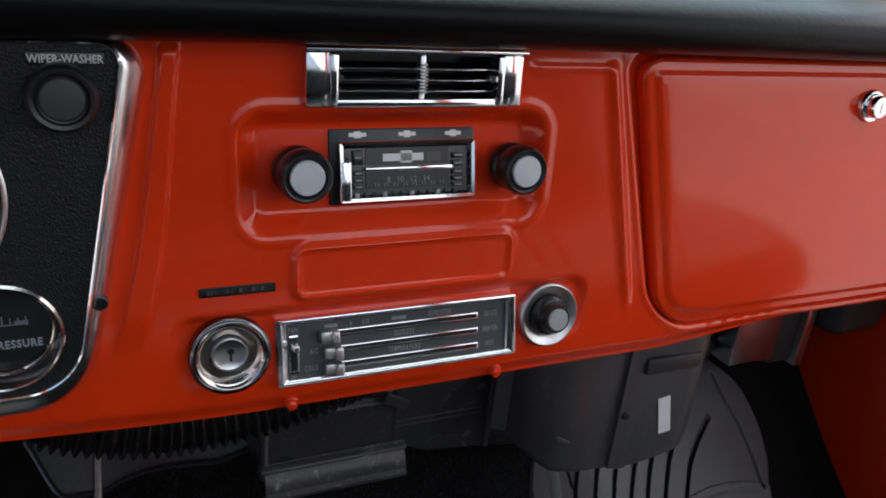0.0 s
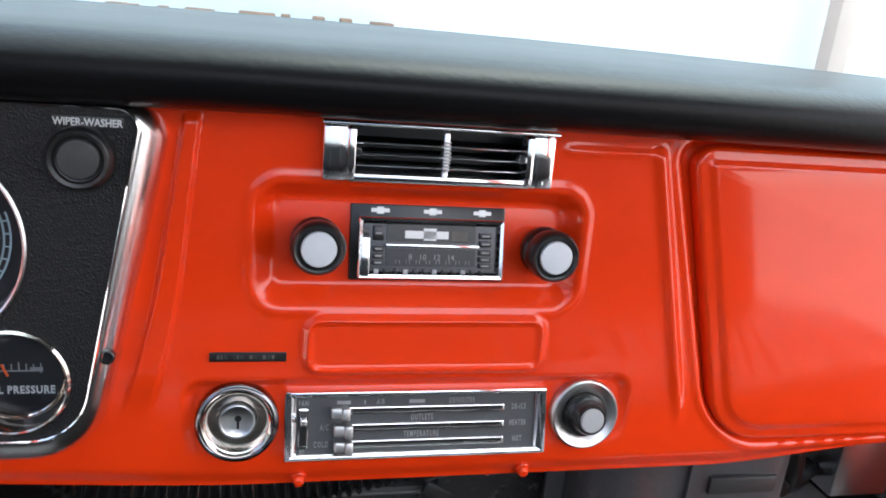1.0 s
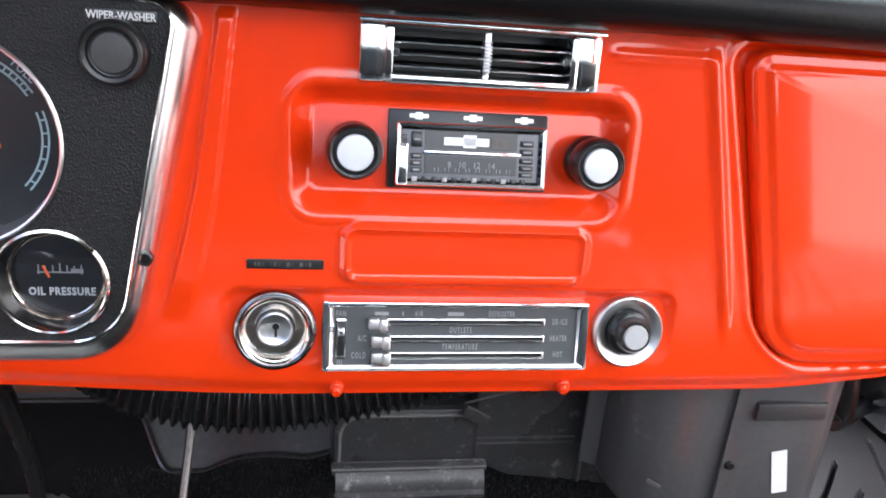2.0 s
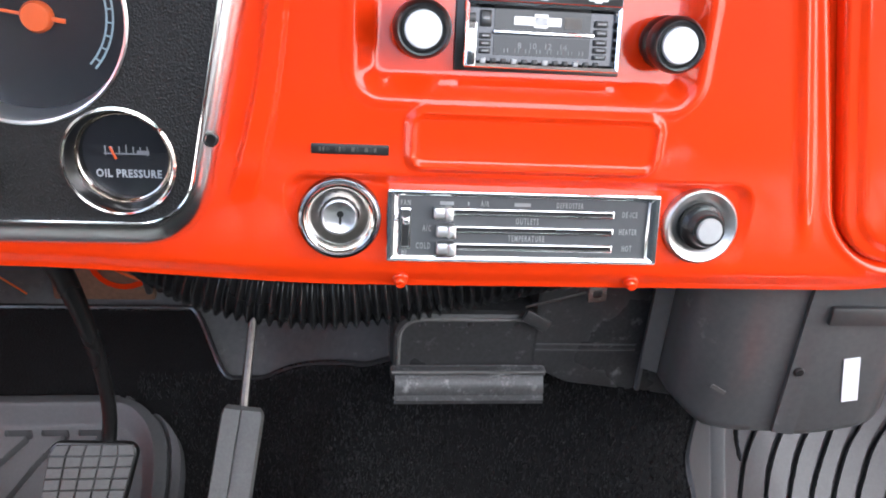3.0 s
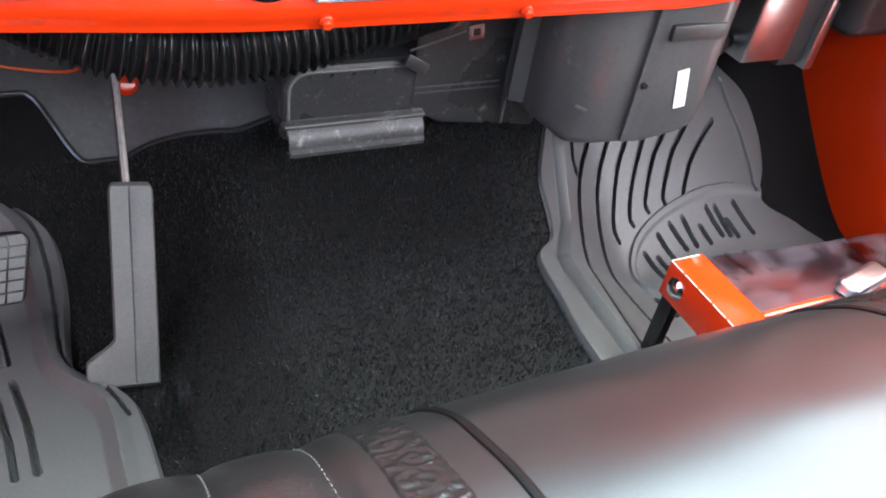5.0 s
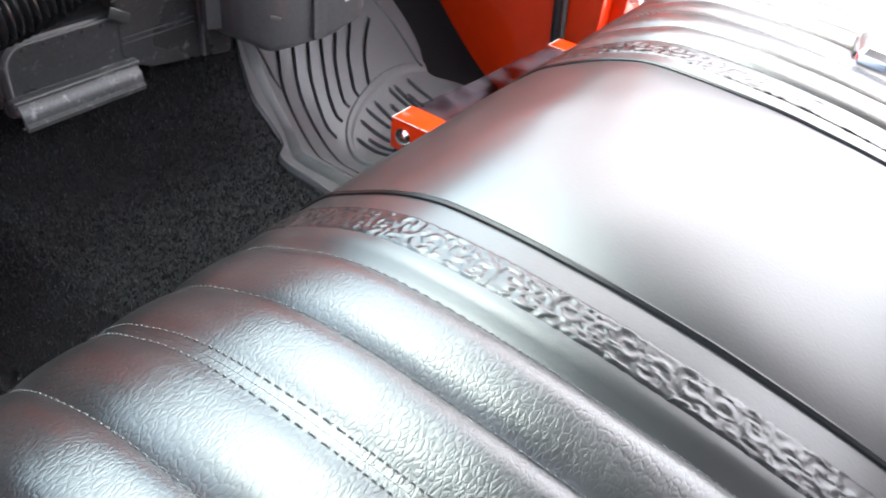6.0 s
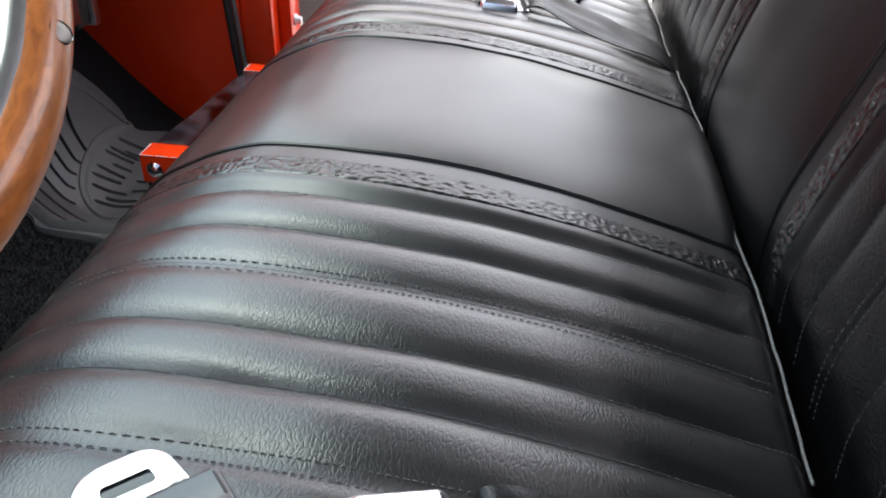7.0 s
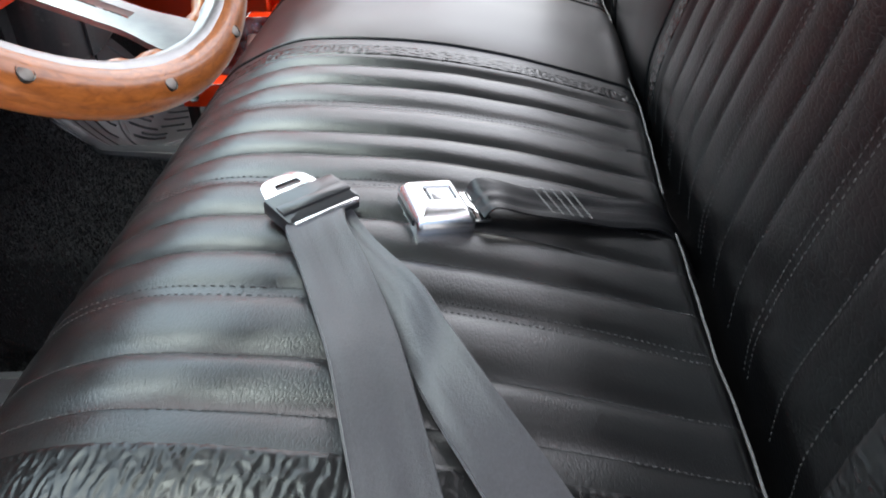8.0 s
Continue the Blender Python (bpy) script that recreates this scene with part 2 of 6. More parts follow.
def part(name, bm, material, parent, label="", smooth=True):
    """Links a bmesh, built in world places, as one mesh under a thing or part."""
    ob = mesh_ob(name, bm, material, smooth)
    ob.parent = parent
    if parent in PLACED:
        ob.matrix_parent_inverse = Matrix.Translation(-PLACED[parent])
    return tagged(ob, label)


def solo(name, bm, material, label, category, group="", kind="", smooth=True):
    return tagged(mesh_ob(name, bm, material, smooth), label, category, group, kind)


def face(x, y, z, lean=0.08):
    """A frame on the dash: local x to the right, y up the panel, z out of it."""
    a = math.atan(lean)
    return Matrix(((1, 0, 0, x), (0, math.sin(a), -math.cos(a), y), (0, math.cos(a), math.sin(a), z), (0, 0, 0, 1)))


def base_y(z):
    return 0.452 + 0.08 * (z - 0.338)


def obox(bm, m, sx, sy, sz, bevel=0.0, seg=2):
    """A box of that size round the frame's origin."""
    r = bmesh.ops.create_cube(bm, size=1.0)
    vs = r["verts"]
    bmesh.ops.scale(bm, vec=(sx, sy, sz), verts=vs)
    if bevel:
        es = list({e for v in vs for e in v.link_edges})
        g = bmesh.ops.bevel(bm, geom=es, offset=bevel, segments=seg, affect="EDGES", profile=0.5)
        vs = list({v for f in g["faces"] for v in f.verts} | {v for v in vs if v.is_valid})
    bmesh.ops.transform(bm, matrix=m, verts=vs)
    return bm


def wbox(bm, x0, x1, y0, y1, z0, z1, bevel=0.0, seg=2):
    return obox(bm, pose((x0 + x1) / 2, (y0 + y1) / 2, (z0 + z1) / 2), x1 - x0, y1 - y0, z1 - z0, bevel, seg)


def lathe(bm, m, profile, seg=40):
    """A turned form: rows of radius and height along the frame's z."""
    rings = []
    for r, h in profile:
        if r < 1e-6:
            rings.append([bm.verts.new(m @ Vector((0, 0, h)))])
        else:
            rings.append([bm.verts.new(m @ Vector((r * math.cos(2 * math.pi * k / seg), r * math.sin(2 * math.pi * k / seg), h))) for k in range(seg)])
    for a, b in zip(rings, rings[1:]):
        for k in range(seg):
            j = (k + 1) % seg
            if len(a) == 1 and len(b) > 1:
                bm.faces.new((a[0], b[k], b[j]))
            elif len(b) == 1 and len(a) > 1:
                bm.faces.new((a[k], a[j], b[0]))
            elif len(a) > 1:
                bm.faces.new((a[k], a[j], b[j], b[k]))
    return bm


def rounded(w, h, r, n=6):
    """The outline of a rounded rectangle, or of one with four radii."""
    rs = r if isinstance(r, (tuple, list)) else (r,) * 4
    pts = []
    for (cx, cy, a0), q in zip(((1, 1, 0), (-1, 1, 90), (-1, -1, 180), (1, -1, 270)), rs):
        for k in range(n + 1):
            a = radians(a0 + 90 * k / n)
            pts.append((cx * (w / 2 - q) + q * math.cos(a), cy * (h / 2 - q) + q * math.sin(a)))
    return pts


def inset(pts, d):
    """The closed outline drawn in by d."""
    out, n = [], len(pts)
    for i in range(n):
        p, a, b = Vector(pts[i]), Vector(pts[i - 1]), Vector(pts[(i + 1) % n])
        t = b - a
        if t.length < 1e-9:
            t = Vector((1, 0))
        t.normalize()
        out.append(tuple(p + Vector((-t.y, t.x)) * d))
    return out


def plate(bm, m, outline, h0, h1, soft=0.0):
    """A slab with that outline from height h0 to h1, its upper edge eased."""
    rows = [(outline, h0), (outline, h1 - soft)]
    if soft:
        rows += [(inset(outline, soft * 0.3), h1 - soft * 0.3), (inset(outline, soft), h1)]
    rings = [[bm.verts.new(m @ Vector((x, y, h))) for x, y in pts] for pts, h in rows]
    n = len(outline)
    for a, b in zip(rings, rings[1:]):
        for k in range(n):
            bm.faces.new((a[k], a[(k + 1) % n], b[(k + 1) % n], b[k]))
    bm.faces.new(rings[-1])
    bm.faces.new(rings[0][::-1])
    return bm


def ringframe(bm, m, rows):
    """A closed moulding: rows of (outline, height), from outside to inside."""
    rings = [[bm.verts.new(m @ Vector((x, y, h))) for x, y in pts] for pts, h in rows]
    n = len(rings[0])
    for a, b in zip(rings, rings[1:]):
        for k in range(n):
            bm.faces.new((a[k], a[(k + 1) % n], b[(k + 1) % n], b[k]))
    return bm


def glide(pts, n=12):
    """A smooth curve through the points."""
    P = [Vector(p) for p in pts]
    P = [2 * P[0] - P[1]] + P + [2 * P[-1] - P[-2]]
    out = []
    for i in range(1, len(P) - 2):
        for k in range(n):
            t = k / n
            a, b, c, d = P[i - 1], P[i], P[i + 1], P[i + 2]
            out.append(0.5 * (2 * b + (c - a) * t + (2 * a - 5 * b + 4 * c - d) * t * t + (3 * b - a - 3 * c + d) * t ** 3))
    out.append(P[-2])
    return out


def tube(bm, pts, radius, seg=10, closed=False, uv=False):
    """A round bar along the points; radius is a number or a function of 0..1."""
    n = len(pts)
    rings, up = [], None
    for i, p in enumerate(pts):
        if closed:
            d = Vector(pts[(i + 1) % n]) - Vector(pts[i - 1])
        else:
            d = Vector(pts[min(i + 1, n - 1)]) - Vector(pts[max(i - 1, 0)])
        d.normalize()
        if up is None:
            up = d.orthogonal().normalized()
        up = (up - d * up.dot(d)).normalized()
        side = d.cross(up)
        r = radius(i / (n - 1)) if callable(radius) else radius
        rings.append([bm.verts.new(Vector(p) + r * (math.cos(2 * math.pi * k / seg) * up + math.sin(2 * math.pi * k / seg) * side)) for k in range(seg)])
    pairs = list(zip(rings, rings[1:])) + ([(rings[-1], rings[0])] if closed else [])
    for a, b in pairs:
        for k in range(seg):
            bm.faces.new((a[k], a[(k + 1) % seg], b[(k + 1) % seg], b[k]))
    if not closed:
        bm.faces.new(rings[0][::-1])
        bm.faces.new(rings[-1])
    return bm


def grid(bm, us, vs, f, flip=False):
    """A sheet of points f(u, v)."""
    rows = [[bm.verts.new(f(u, v)) for u in us] for v in vs]
    for a, b in zip(rows, rows[1:]):
        for k in range(len(us) - 1):
            q = (a[k], a[k + 1], b[k + 1], b[k])
            bm.faces.new(q[::-1] if flip else q)
    return bm


def sheet(bm, us, vs, f, thick, flip=False):
    """A sheet with thickness along its normal."""
    old = set(bm.faces)
    grid(bm, us, vs, f, flip)
    bm.normal_update()
    bmesh.ops.solidify(bm, geom=[q for q in bm.faces if q not in old], thickness=thick)
    return bm


def span(a, b, step):
    n = max(1, round((b - a) / step))
    return [a + (b - a) * k / n for k in range(n + 1)]


def ease(a, b, x):
    t = min(1, max(0, (x - a) / (b - a)))
    return t * t * (3 - 2 * t)


def lettering(name, text, m, size, material, parent, depth=0.0002, squeeze=1.0, align="CENTER", bold=0.0, gap=1.0):
    """Raised writing in the built-in font, as a mesh."""
    cu = bpy.data.curves.new(name, "FONT")
    cu.body, cu.size, cu.align_x, cu.align_y, cu.extrude = text, size, align, "CENTER", depth
    cu.resolution_u = 2
    cu.offset = bold * size
    cu.space_character = gap
    tmp = bpy.data.objects.new(name, cu)
    scene.collection.objects.link(tmp)
    dg = bpy.context.evaluated_depsgraph_get()
    me = bpy.data.meshes.new_from_object(tmp.evaluated_get(dg))
    bpy.data.objects.remove(tmp)
    bpy.data.curves.remove(cu)
    me.transform(m @ Matrix.Diagonal((squeeze, 1, 1, 1)))
    me.materials.clear()
    me.materials.append(material)
    ob = new(name, me)
    ob.parent = parent
    if parent in PLACED:
        ob.matrix_parent_inverse = Matrix.Translation(-PLACED[parent])
    return ob


def poly_dist(outline):
    """The signed distance to a rounded box given as (x0, x1, z0, z1, r): negative inside."""
    x0, x1, z0, z1, r = outline

    def d(x, z):
        dx, dz = abs(x - (x0 + x1) / 2) - (x1 - x0) / 2 + r, abs(z - (z0 + z1) / 2) - (z1 - z0) / 2 + r
        return math.hypot(max(dx, 0), max(dz, 0)) + min(max(dx, dz), 0) - r
    return d

# ---------------------------------------------------------------- the cab
DOOR_Y0, DOOR_Y1 = -0.50, 0.385


def toe_start(x):
    return 0.60 - 0.12 * ease(-0.15, 0.2, x)


def floor_z(x, y):
    hump = 0.095 * ease(-0.21, -0.10, x) * (1 - ease(0.15, 0.34, x))
    t = max(0.0, y - toe_start(x))
    return -0.045 + hump + 1.2 * t * t / (t + 0.08)


def on_floor(x, y, up=0.0):
    return Vector((x, y, floor_z(x, y) + up))


def carpet_limit(x):
    return 0.791 - 0.054 * ease(-0.290, -0.240, x) - 0.051 * ease(-0.195, -0.090, x) + 0.105 * ease(-0.045, 0.03, x)


def build_cab():
    bm = bmesh.new()
    sheet(bm, span(-0.72, 0.72, 0.01), span(0, 1, 1 / 70), lambda x, v: on_floor(x, -0.74 + v * (carpet_limit(x) + 0.74)), 0.008)
    solo("floor", bm, CARPET, "black loop-pile carpet over the cab floor and tunnel", "carpet", kind="structure")
    bm = bmesh.new()
    sheet(bm, span(-0.74, 0.74, 0.02), span(0.6, 0.86, 0.02), lambda x, y: on_floor(x, y, -0.010), 0.006)
    grid(bm, span(-0.74, 0.74, 0.04), span(0, 1, 0.1), lambda x, v: Vector((x, 0.86, 0.1 + 0.49 * v)))
    solo("firewall", bm, FIREWALL, "dark grey painted firewall behind the dash", "wall", kind="structure")
    # bound edge of the carpet on the firewall
    bm = bmesh.new()
    tube(bm, [on_floor(x, carpet_limit(x) - 0.002, 0.003) for x in span(-0.70, -0.03, 0.006)], 0.0034, 8)
    solo("carpet_binding", bm, BINDING, "shiny black bound edge of the carpet", "trim", kind="structure")
    for side, nm in ((1, "right"), (-1, "left")):
        bm = bmesh.new()
        grid(bm, span(0.392, 0.86, 0.03), span(0, 1, 0.1), lambda y, v: Vector((side * 0.705, y, floor_z(side * 0.7, y) - 0.02 + v * (0.66 - floor_z(side * 0.7, y)))), flip=side > 0)
        bm.normal_update()
        bmesh.ops.solidify(bm, geom=bm.faces[:], thickness=0.02)
        solo("kick_panel_" + nm, bm, RED, "glossy red painted steel kick panel", "panel", kind="structure")
        bm = bmesh.new()
        tube(bm, glide([(side * 0.703, 0.385, -0.03), (side * 0.702, 0.398, 0.06), (side * 0.702, 0.410, 0.20), (side * 0.702, 0.425, 0.45), (side * 0.702, 0.44, 0.66)], 8), 0.007, 10)
        solo("door_seal_" + nm, bm, RUBBER, "black rubber weatherstrip along the door opening", "trim", kind="structure")
        bm = bmesh.new()
        tube(bm, glide([(side * 0.706, 0.374, -0.03), (side * 0.705, 0.387, 0.06), (side * 0.705, 0.399, 0.20), (side * 0.705, 0.414, 0.45), (side * 0.705, 0.43, 0.66)], 8), 0.004, 8)
        solo("seal_lip_" + nm, bm, PIPING, "pale worn edge with its highlight of the weatherstrip", "trim", kind="structure")
        # hinge pillar with its pressed steps
        bm = bmesh.new()
        x0, x1 = sorted((side * 0.71, side * 0.775))
        wbox(bm, x0, x1, 0.335, 0.392, -0.06, 0.70, 0.006)
        x0, x1 = sorted((side * 0.745, side * 0.80))
        wbox(bm, x0, x1, 0.312, 0.336, -0.06, 0.70, 0.004)
        solo("door_pillar_" + nm, bm, RED, "red painted stepped door pillar", "pillar", kind="structure")
        bm = bmesh.new()
        x0, x1 = sorted((side * 0.725, side * 0.80))
        wbox(bm, x0, x1, -0.70, 0.335, -0.12, 0.10, 0.012, 3)
        x0, x1 = sorted((side * 0.69, side * 0.727))
        wbox(bm, x0, x1, -0.70, 0.39, -0.12, 0.035, 0.01, 3)
        solo("door_sill_" + nm, bm, RED, "red painted door sill", "sill", kind="structure")
        bm = bmesh.new()
        wbox(bm, *sorted((side * 0.70, side * 0.80)), -0.76, -0.69, -0.12, 1.30, 0.01)
        tube(bm, glide([(side * 0.74, 0.40, 0.66), (side * 0.72, 0.30, 0.90), (side * 0.67, 0.13, 1.19)], 6), 0.03, 10)
        # unseen dark panel, added to cut bright side reflections on the seat
        hb = bmesh.new()
        wbox(hb, *sorted((side * 0.69, side * 0.775)), -0.27, 0.15, 1.115, 1.30, 0.03)
        solo("unseen_header_" + nm, hb, PAD, "unseen dark panel above the door opening, added to darken seat reflections", "trim", kind="structure")
        solo("roof_pillar_" + nm, bm, RED, "red painted roof pillars of the cab", "pillar", kind="structure")
    bm = bmesh.new()
    sheet(bm, span(-0.78, 0.78, 0.06), span(-0.78, 0.18, 0.06), lambda x, y: Vector((x, y, 1.37 - 0.06 * (x / 0.78) ** 2 - (0.14 if y > -0.3 else 0.03) * ((y + 0.3) / 0.48) ** 2)), 0.02)
    solo("ceiling", bm, HEADLINER, "grey headliner under the cab roof", "ceiling", kind="structure")
    # unseen dark roof panel, added for the dark band reflected in the seat
    bm = bmesh.new()
    sheet(bm, span(-0.68, 0.68, 0.04), span(-0.22, 0.17, 0.02), lambda x, y: Vector((x, y, 1.345 - 0.06 * (x / 0.78) ** 2 - 0.14 * ((y + 0.3) / 0.48) ** 2 - 0.010 * math.sin(math.pi * (y + 0.22) / 0.39))), -0.012)
    solo("unseen_header", bm, PAD, "unseen dark panel above the windscreen, added to darken seat reflections", "trim", kind="structure")
    bm = bmesh.new()
    wbox(bm, -0.72, 0.72, -0.775, -0.74, -0.10, 0.68, 0.005)
    wbox(bm, -0.72, -0.67, -0.775, -0.74, 0.68, 1.32, 0.005)
    wbox(bm, 0.67, 0.72, -0.775, -0.74, 0.68, 1.32, 0.005)
    wbox(bm, -0.67, 0.67, -0.775, -0.74, 1.27, 1.33, 0.005)
    solo("wall_rear", bm, SATIN, "black trimmed rear wall of the cab", "wall", kind="structure")
    win = thing("window_1", (0, 0.86, 0.64), "clear sloping windscreen with black rubber surround", "windscreen", kind="structure")
    def ws(x, v):
        return Vector((x * (1 - 0.1 * v), 0.90 - 0.72 * v - 0.06 * x * x, 0.585 + 0.63 * v))
    bm = bmesh.new()
    sheet(bm, span(-0.74, 0.74, 0.08), span(0, 1, 0.1), ws, 0.004)
    part("pane", bm, PANE, win)
    bm = bmesh.new()
    rim = [ws(x, 0) for x in span(-0.74, 0.74, 0.08)] + [ws(0.74, v) for v in span(0.1, 1, 0.1)] + [ws(x, 1) for x in span(0.66, -0.74, 0.08)][::1] + [ws(-0.74, v) for v in span(0.9, 0.1, 0.1)]
    tube(bm, rim, 0.012, 8, closed=True)
    part("window_frame", bm, RUBBER, win)


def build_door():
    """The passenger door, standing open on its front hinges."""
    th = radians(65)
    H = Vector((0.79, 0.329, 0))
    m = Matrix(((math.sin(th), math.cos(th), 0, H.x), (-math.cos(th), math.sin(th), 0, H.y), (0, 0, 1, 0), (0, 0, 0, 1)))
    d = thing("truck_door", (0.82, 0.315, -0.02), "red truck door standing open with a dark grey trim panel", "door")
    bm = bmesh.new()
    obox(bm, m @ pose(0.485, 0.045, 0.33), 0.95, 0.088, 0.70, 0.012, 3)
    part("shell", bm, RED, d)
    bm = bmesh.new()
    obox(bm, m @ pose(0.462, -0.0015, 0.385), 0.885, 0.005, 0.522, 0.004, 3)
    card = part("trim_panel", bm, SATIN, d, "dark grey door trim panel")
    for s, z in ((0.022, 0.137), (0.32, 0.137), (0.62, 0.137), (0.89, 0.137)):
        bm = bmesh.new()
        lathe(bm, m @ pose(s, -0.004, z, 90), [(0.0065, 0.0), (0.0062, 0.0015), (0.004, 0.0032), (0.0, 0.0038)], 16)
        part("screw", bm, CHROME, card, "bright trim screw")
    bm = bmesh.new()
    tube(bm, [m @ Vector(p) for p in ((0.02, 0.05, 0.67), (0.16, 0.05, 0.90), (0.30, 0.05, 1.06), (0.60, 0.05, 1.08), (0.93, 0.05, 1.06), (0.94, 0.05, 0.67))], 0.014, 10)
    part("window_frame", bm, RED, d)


def build_outside():
    bm = bmesh.new()
    grid(bm, [-3000, -40, -12, -4, 0, 4, 12, 40, 3000], [-3000, -40, -12, -4, 0, 4, 12, 40, 3000], lambda x, y: Vector((x, y, -0.55)))
    solo("ground", bm, CONCRETE, "pale concrete ground outside the truck", "ground", kind="structure", smooth=False)
    bm = bmesh.new()
    wbox(bm, -14, 14, 9.0, 9.4, -0.55, 5.0, 0.02)
    solo("wall_outside", bm, STUCCO, "plain white building wall ahead of the truck", "wall", kind="structure")
    post = thing("wall_post", (6.6, 8.6, -0.55), "pale red painted square post before the white wall", "post", "posts before the wall")
    bm = bmesh.new()
    wbox(bm, 6.5, 6.75, 8.5, 8.75, -0.55, 4.6, 0.02)
    part("shaft", bm, SLATE, post)
    bm = bmesh.new()
    wbox(bm, 6.43, 6.82, 8.43, 8.82, -0.55, -0.40, 0.02)
    part("plinth", bm, SLATE, post)
    # low kerb of dark red blocks along the foot of the wall
    for x0, x1, h in ((-1.60, -1.30, 0.22), (-1.12, -1.02, 0.225), (-0.86, -0.58, 0.23), (-0.34, 0.02, 0.245), (0.08, 0.17, 0.25), (0.40, 0.52, 0.255), (0.68, 0.80, 0.26), (1.0, 1.24, 0.25)):
        k = thing("kerb_block", ((x0 + x1) / 2, 8.55, -0.55), "dark red block at the foot of the white wall", "block", "blocks along the wall")
        bm = bmesh.new()
        wbox(bm, x0, x1, 8.5, 8.7, -0.55, h, 0.01)
        part("block", bm, RUST, k)
    # bonnet ahead of the windscreen
    bm = bmesh.new()
    sheet(bm, span(-0.85, 0.85, 0.05), span(0.95, 2.3, 0.05), lambda x, y: Vector((x, y, 0.56 - 0.10 * x * x - 0.05 * (y - 0.95) ** 2)), 0.004)
    solo("bonnet", bm, STUCCO, "pale painted bonnet ahead of the windscreen", "bonnet", kind="structure")


build_cab()
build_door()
build_outside()


# ---------------------------------------------------------------- dash panel
def dash_bottom(x):
    return 0.3335 + (0.010 * ease(-0.10, -0.34, x) if x < 0 else 0.013 * ease(0.22, 0.40, x))


RECESS = poly_dist((-0.1120, 0.1015, 0.4585, 0.5385, 0.018))
EMBOSS = poly_dist((-0.080, 0.0845, 0.413, 0.4545, 0.012))
LOWER = poly_dist((-0.154, 0.154, 0.338, 0.410, 0.014))


def glove_x(z):
    return 0.166 + (0.562 - z) * 0.27


GLOVE = poly_dist((0.166, 0.72, 0.352, 0.578, 0.018))
GLOVE_LOW = poly_dist((0.166, 0.72, 0.352, 0.578, 0.046))


def glove_d(x, z):
    return (GLOVE if z > 0.465 else GLOVE_LOW)(x - (0.562 - z) * 0.27 * (1 - ease(0.3, 0.55, x)), z)


def ramp(a, b, x, r=0.3):
    """A straight slope from 0 at a to 1 at b with its ends rounded."""
    t = (x - a) / (b - a)
    if t <= -r / 2:
        return 0.0
    if t >= 1 + r / 2:
        return 1.0
    if t < r / 2:
        return (t + r / 2) ** 2 / (2 * r)
    if t > 1 - r / 2:
        return 1 - (1 + r / 2 - t) ** 2 / (2 * r)
    return t


def dash_off(x, z):
    """How far the pressed sheet stands out of its plain plane."""
    o = 0.0
    d = RECESS(x, z)
    o -= (0.4772 + (z - 0.4985) * 0.21 - base_y(z)) * ramp(-0.001, -0.012, d)
    o += 0.0012 * math.exp(-((d - 0.003) / 0.003) ** 2)
    d = EMBOSS(x, z)
    o += 0.0042 * ease(0.001, -0.0035, d) - 0.0020 * ease(-0.004, -0.0075, d)
    d = LOWER(x, z)
    o -= 0.0060 * ramp(0.0, -0.007, d) * ease(0.352, 0.405, z)
    # raised bead beside the instruments, closed at its top
    xl = -0.148 - 0.13 * (0.573 - z) - 0.9 * max(0.0, 0.49 - z) ** 2
    half = 0.0040 + 0.02 * max(0.0, 0.57 - z)
    bead = ease(-half - 0.0022, -half + 0.0010, x - xl) * (1 - ease(half - 0.0010, half + 0.0022, x - xl))
    o += 0.0036 * bead * ease(0.5765, 0.5715, z) * ease(0.385, 0.42, z)
    xr = 0.151 + 0.229 * (0.568 - z)
    o += 0.0034 * math.exp(-((x - xr) / 0.0045) ** 2) * ease(0.574, 0.564, z) * ease(0.36, 0.41, z)
    o += 0.0018 * math.exp(-((z - 0.5660) / 0.0028) ** 2) * ease(0.080, 0.088, x) * (1 - ease(xr - 0.004, xr, x))
    d = glove_d(x, z)
    o += -0.007 * ease(0.001, -0.004, d) + 0.0012 * math.exp(-((d - 0.004) / 0.003) ** 2)
    zb = dash_bottom(x)
    o -= 0.005 * ease(zb + 0.016, zb, z) ** 1.5
    return o


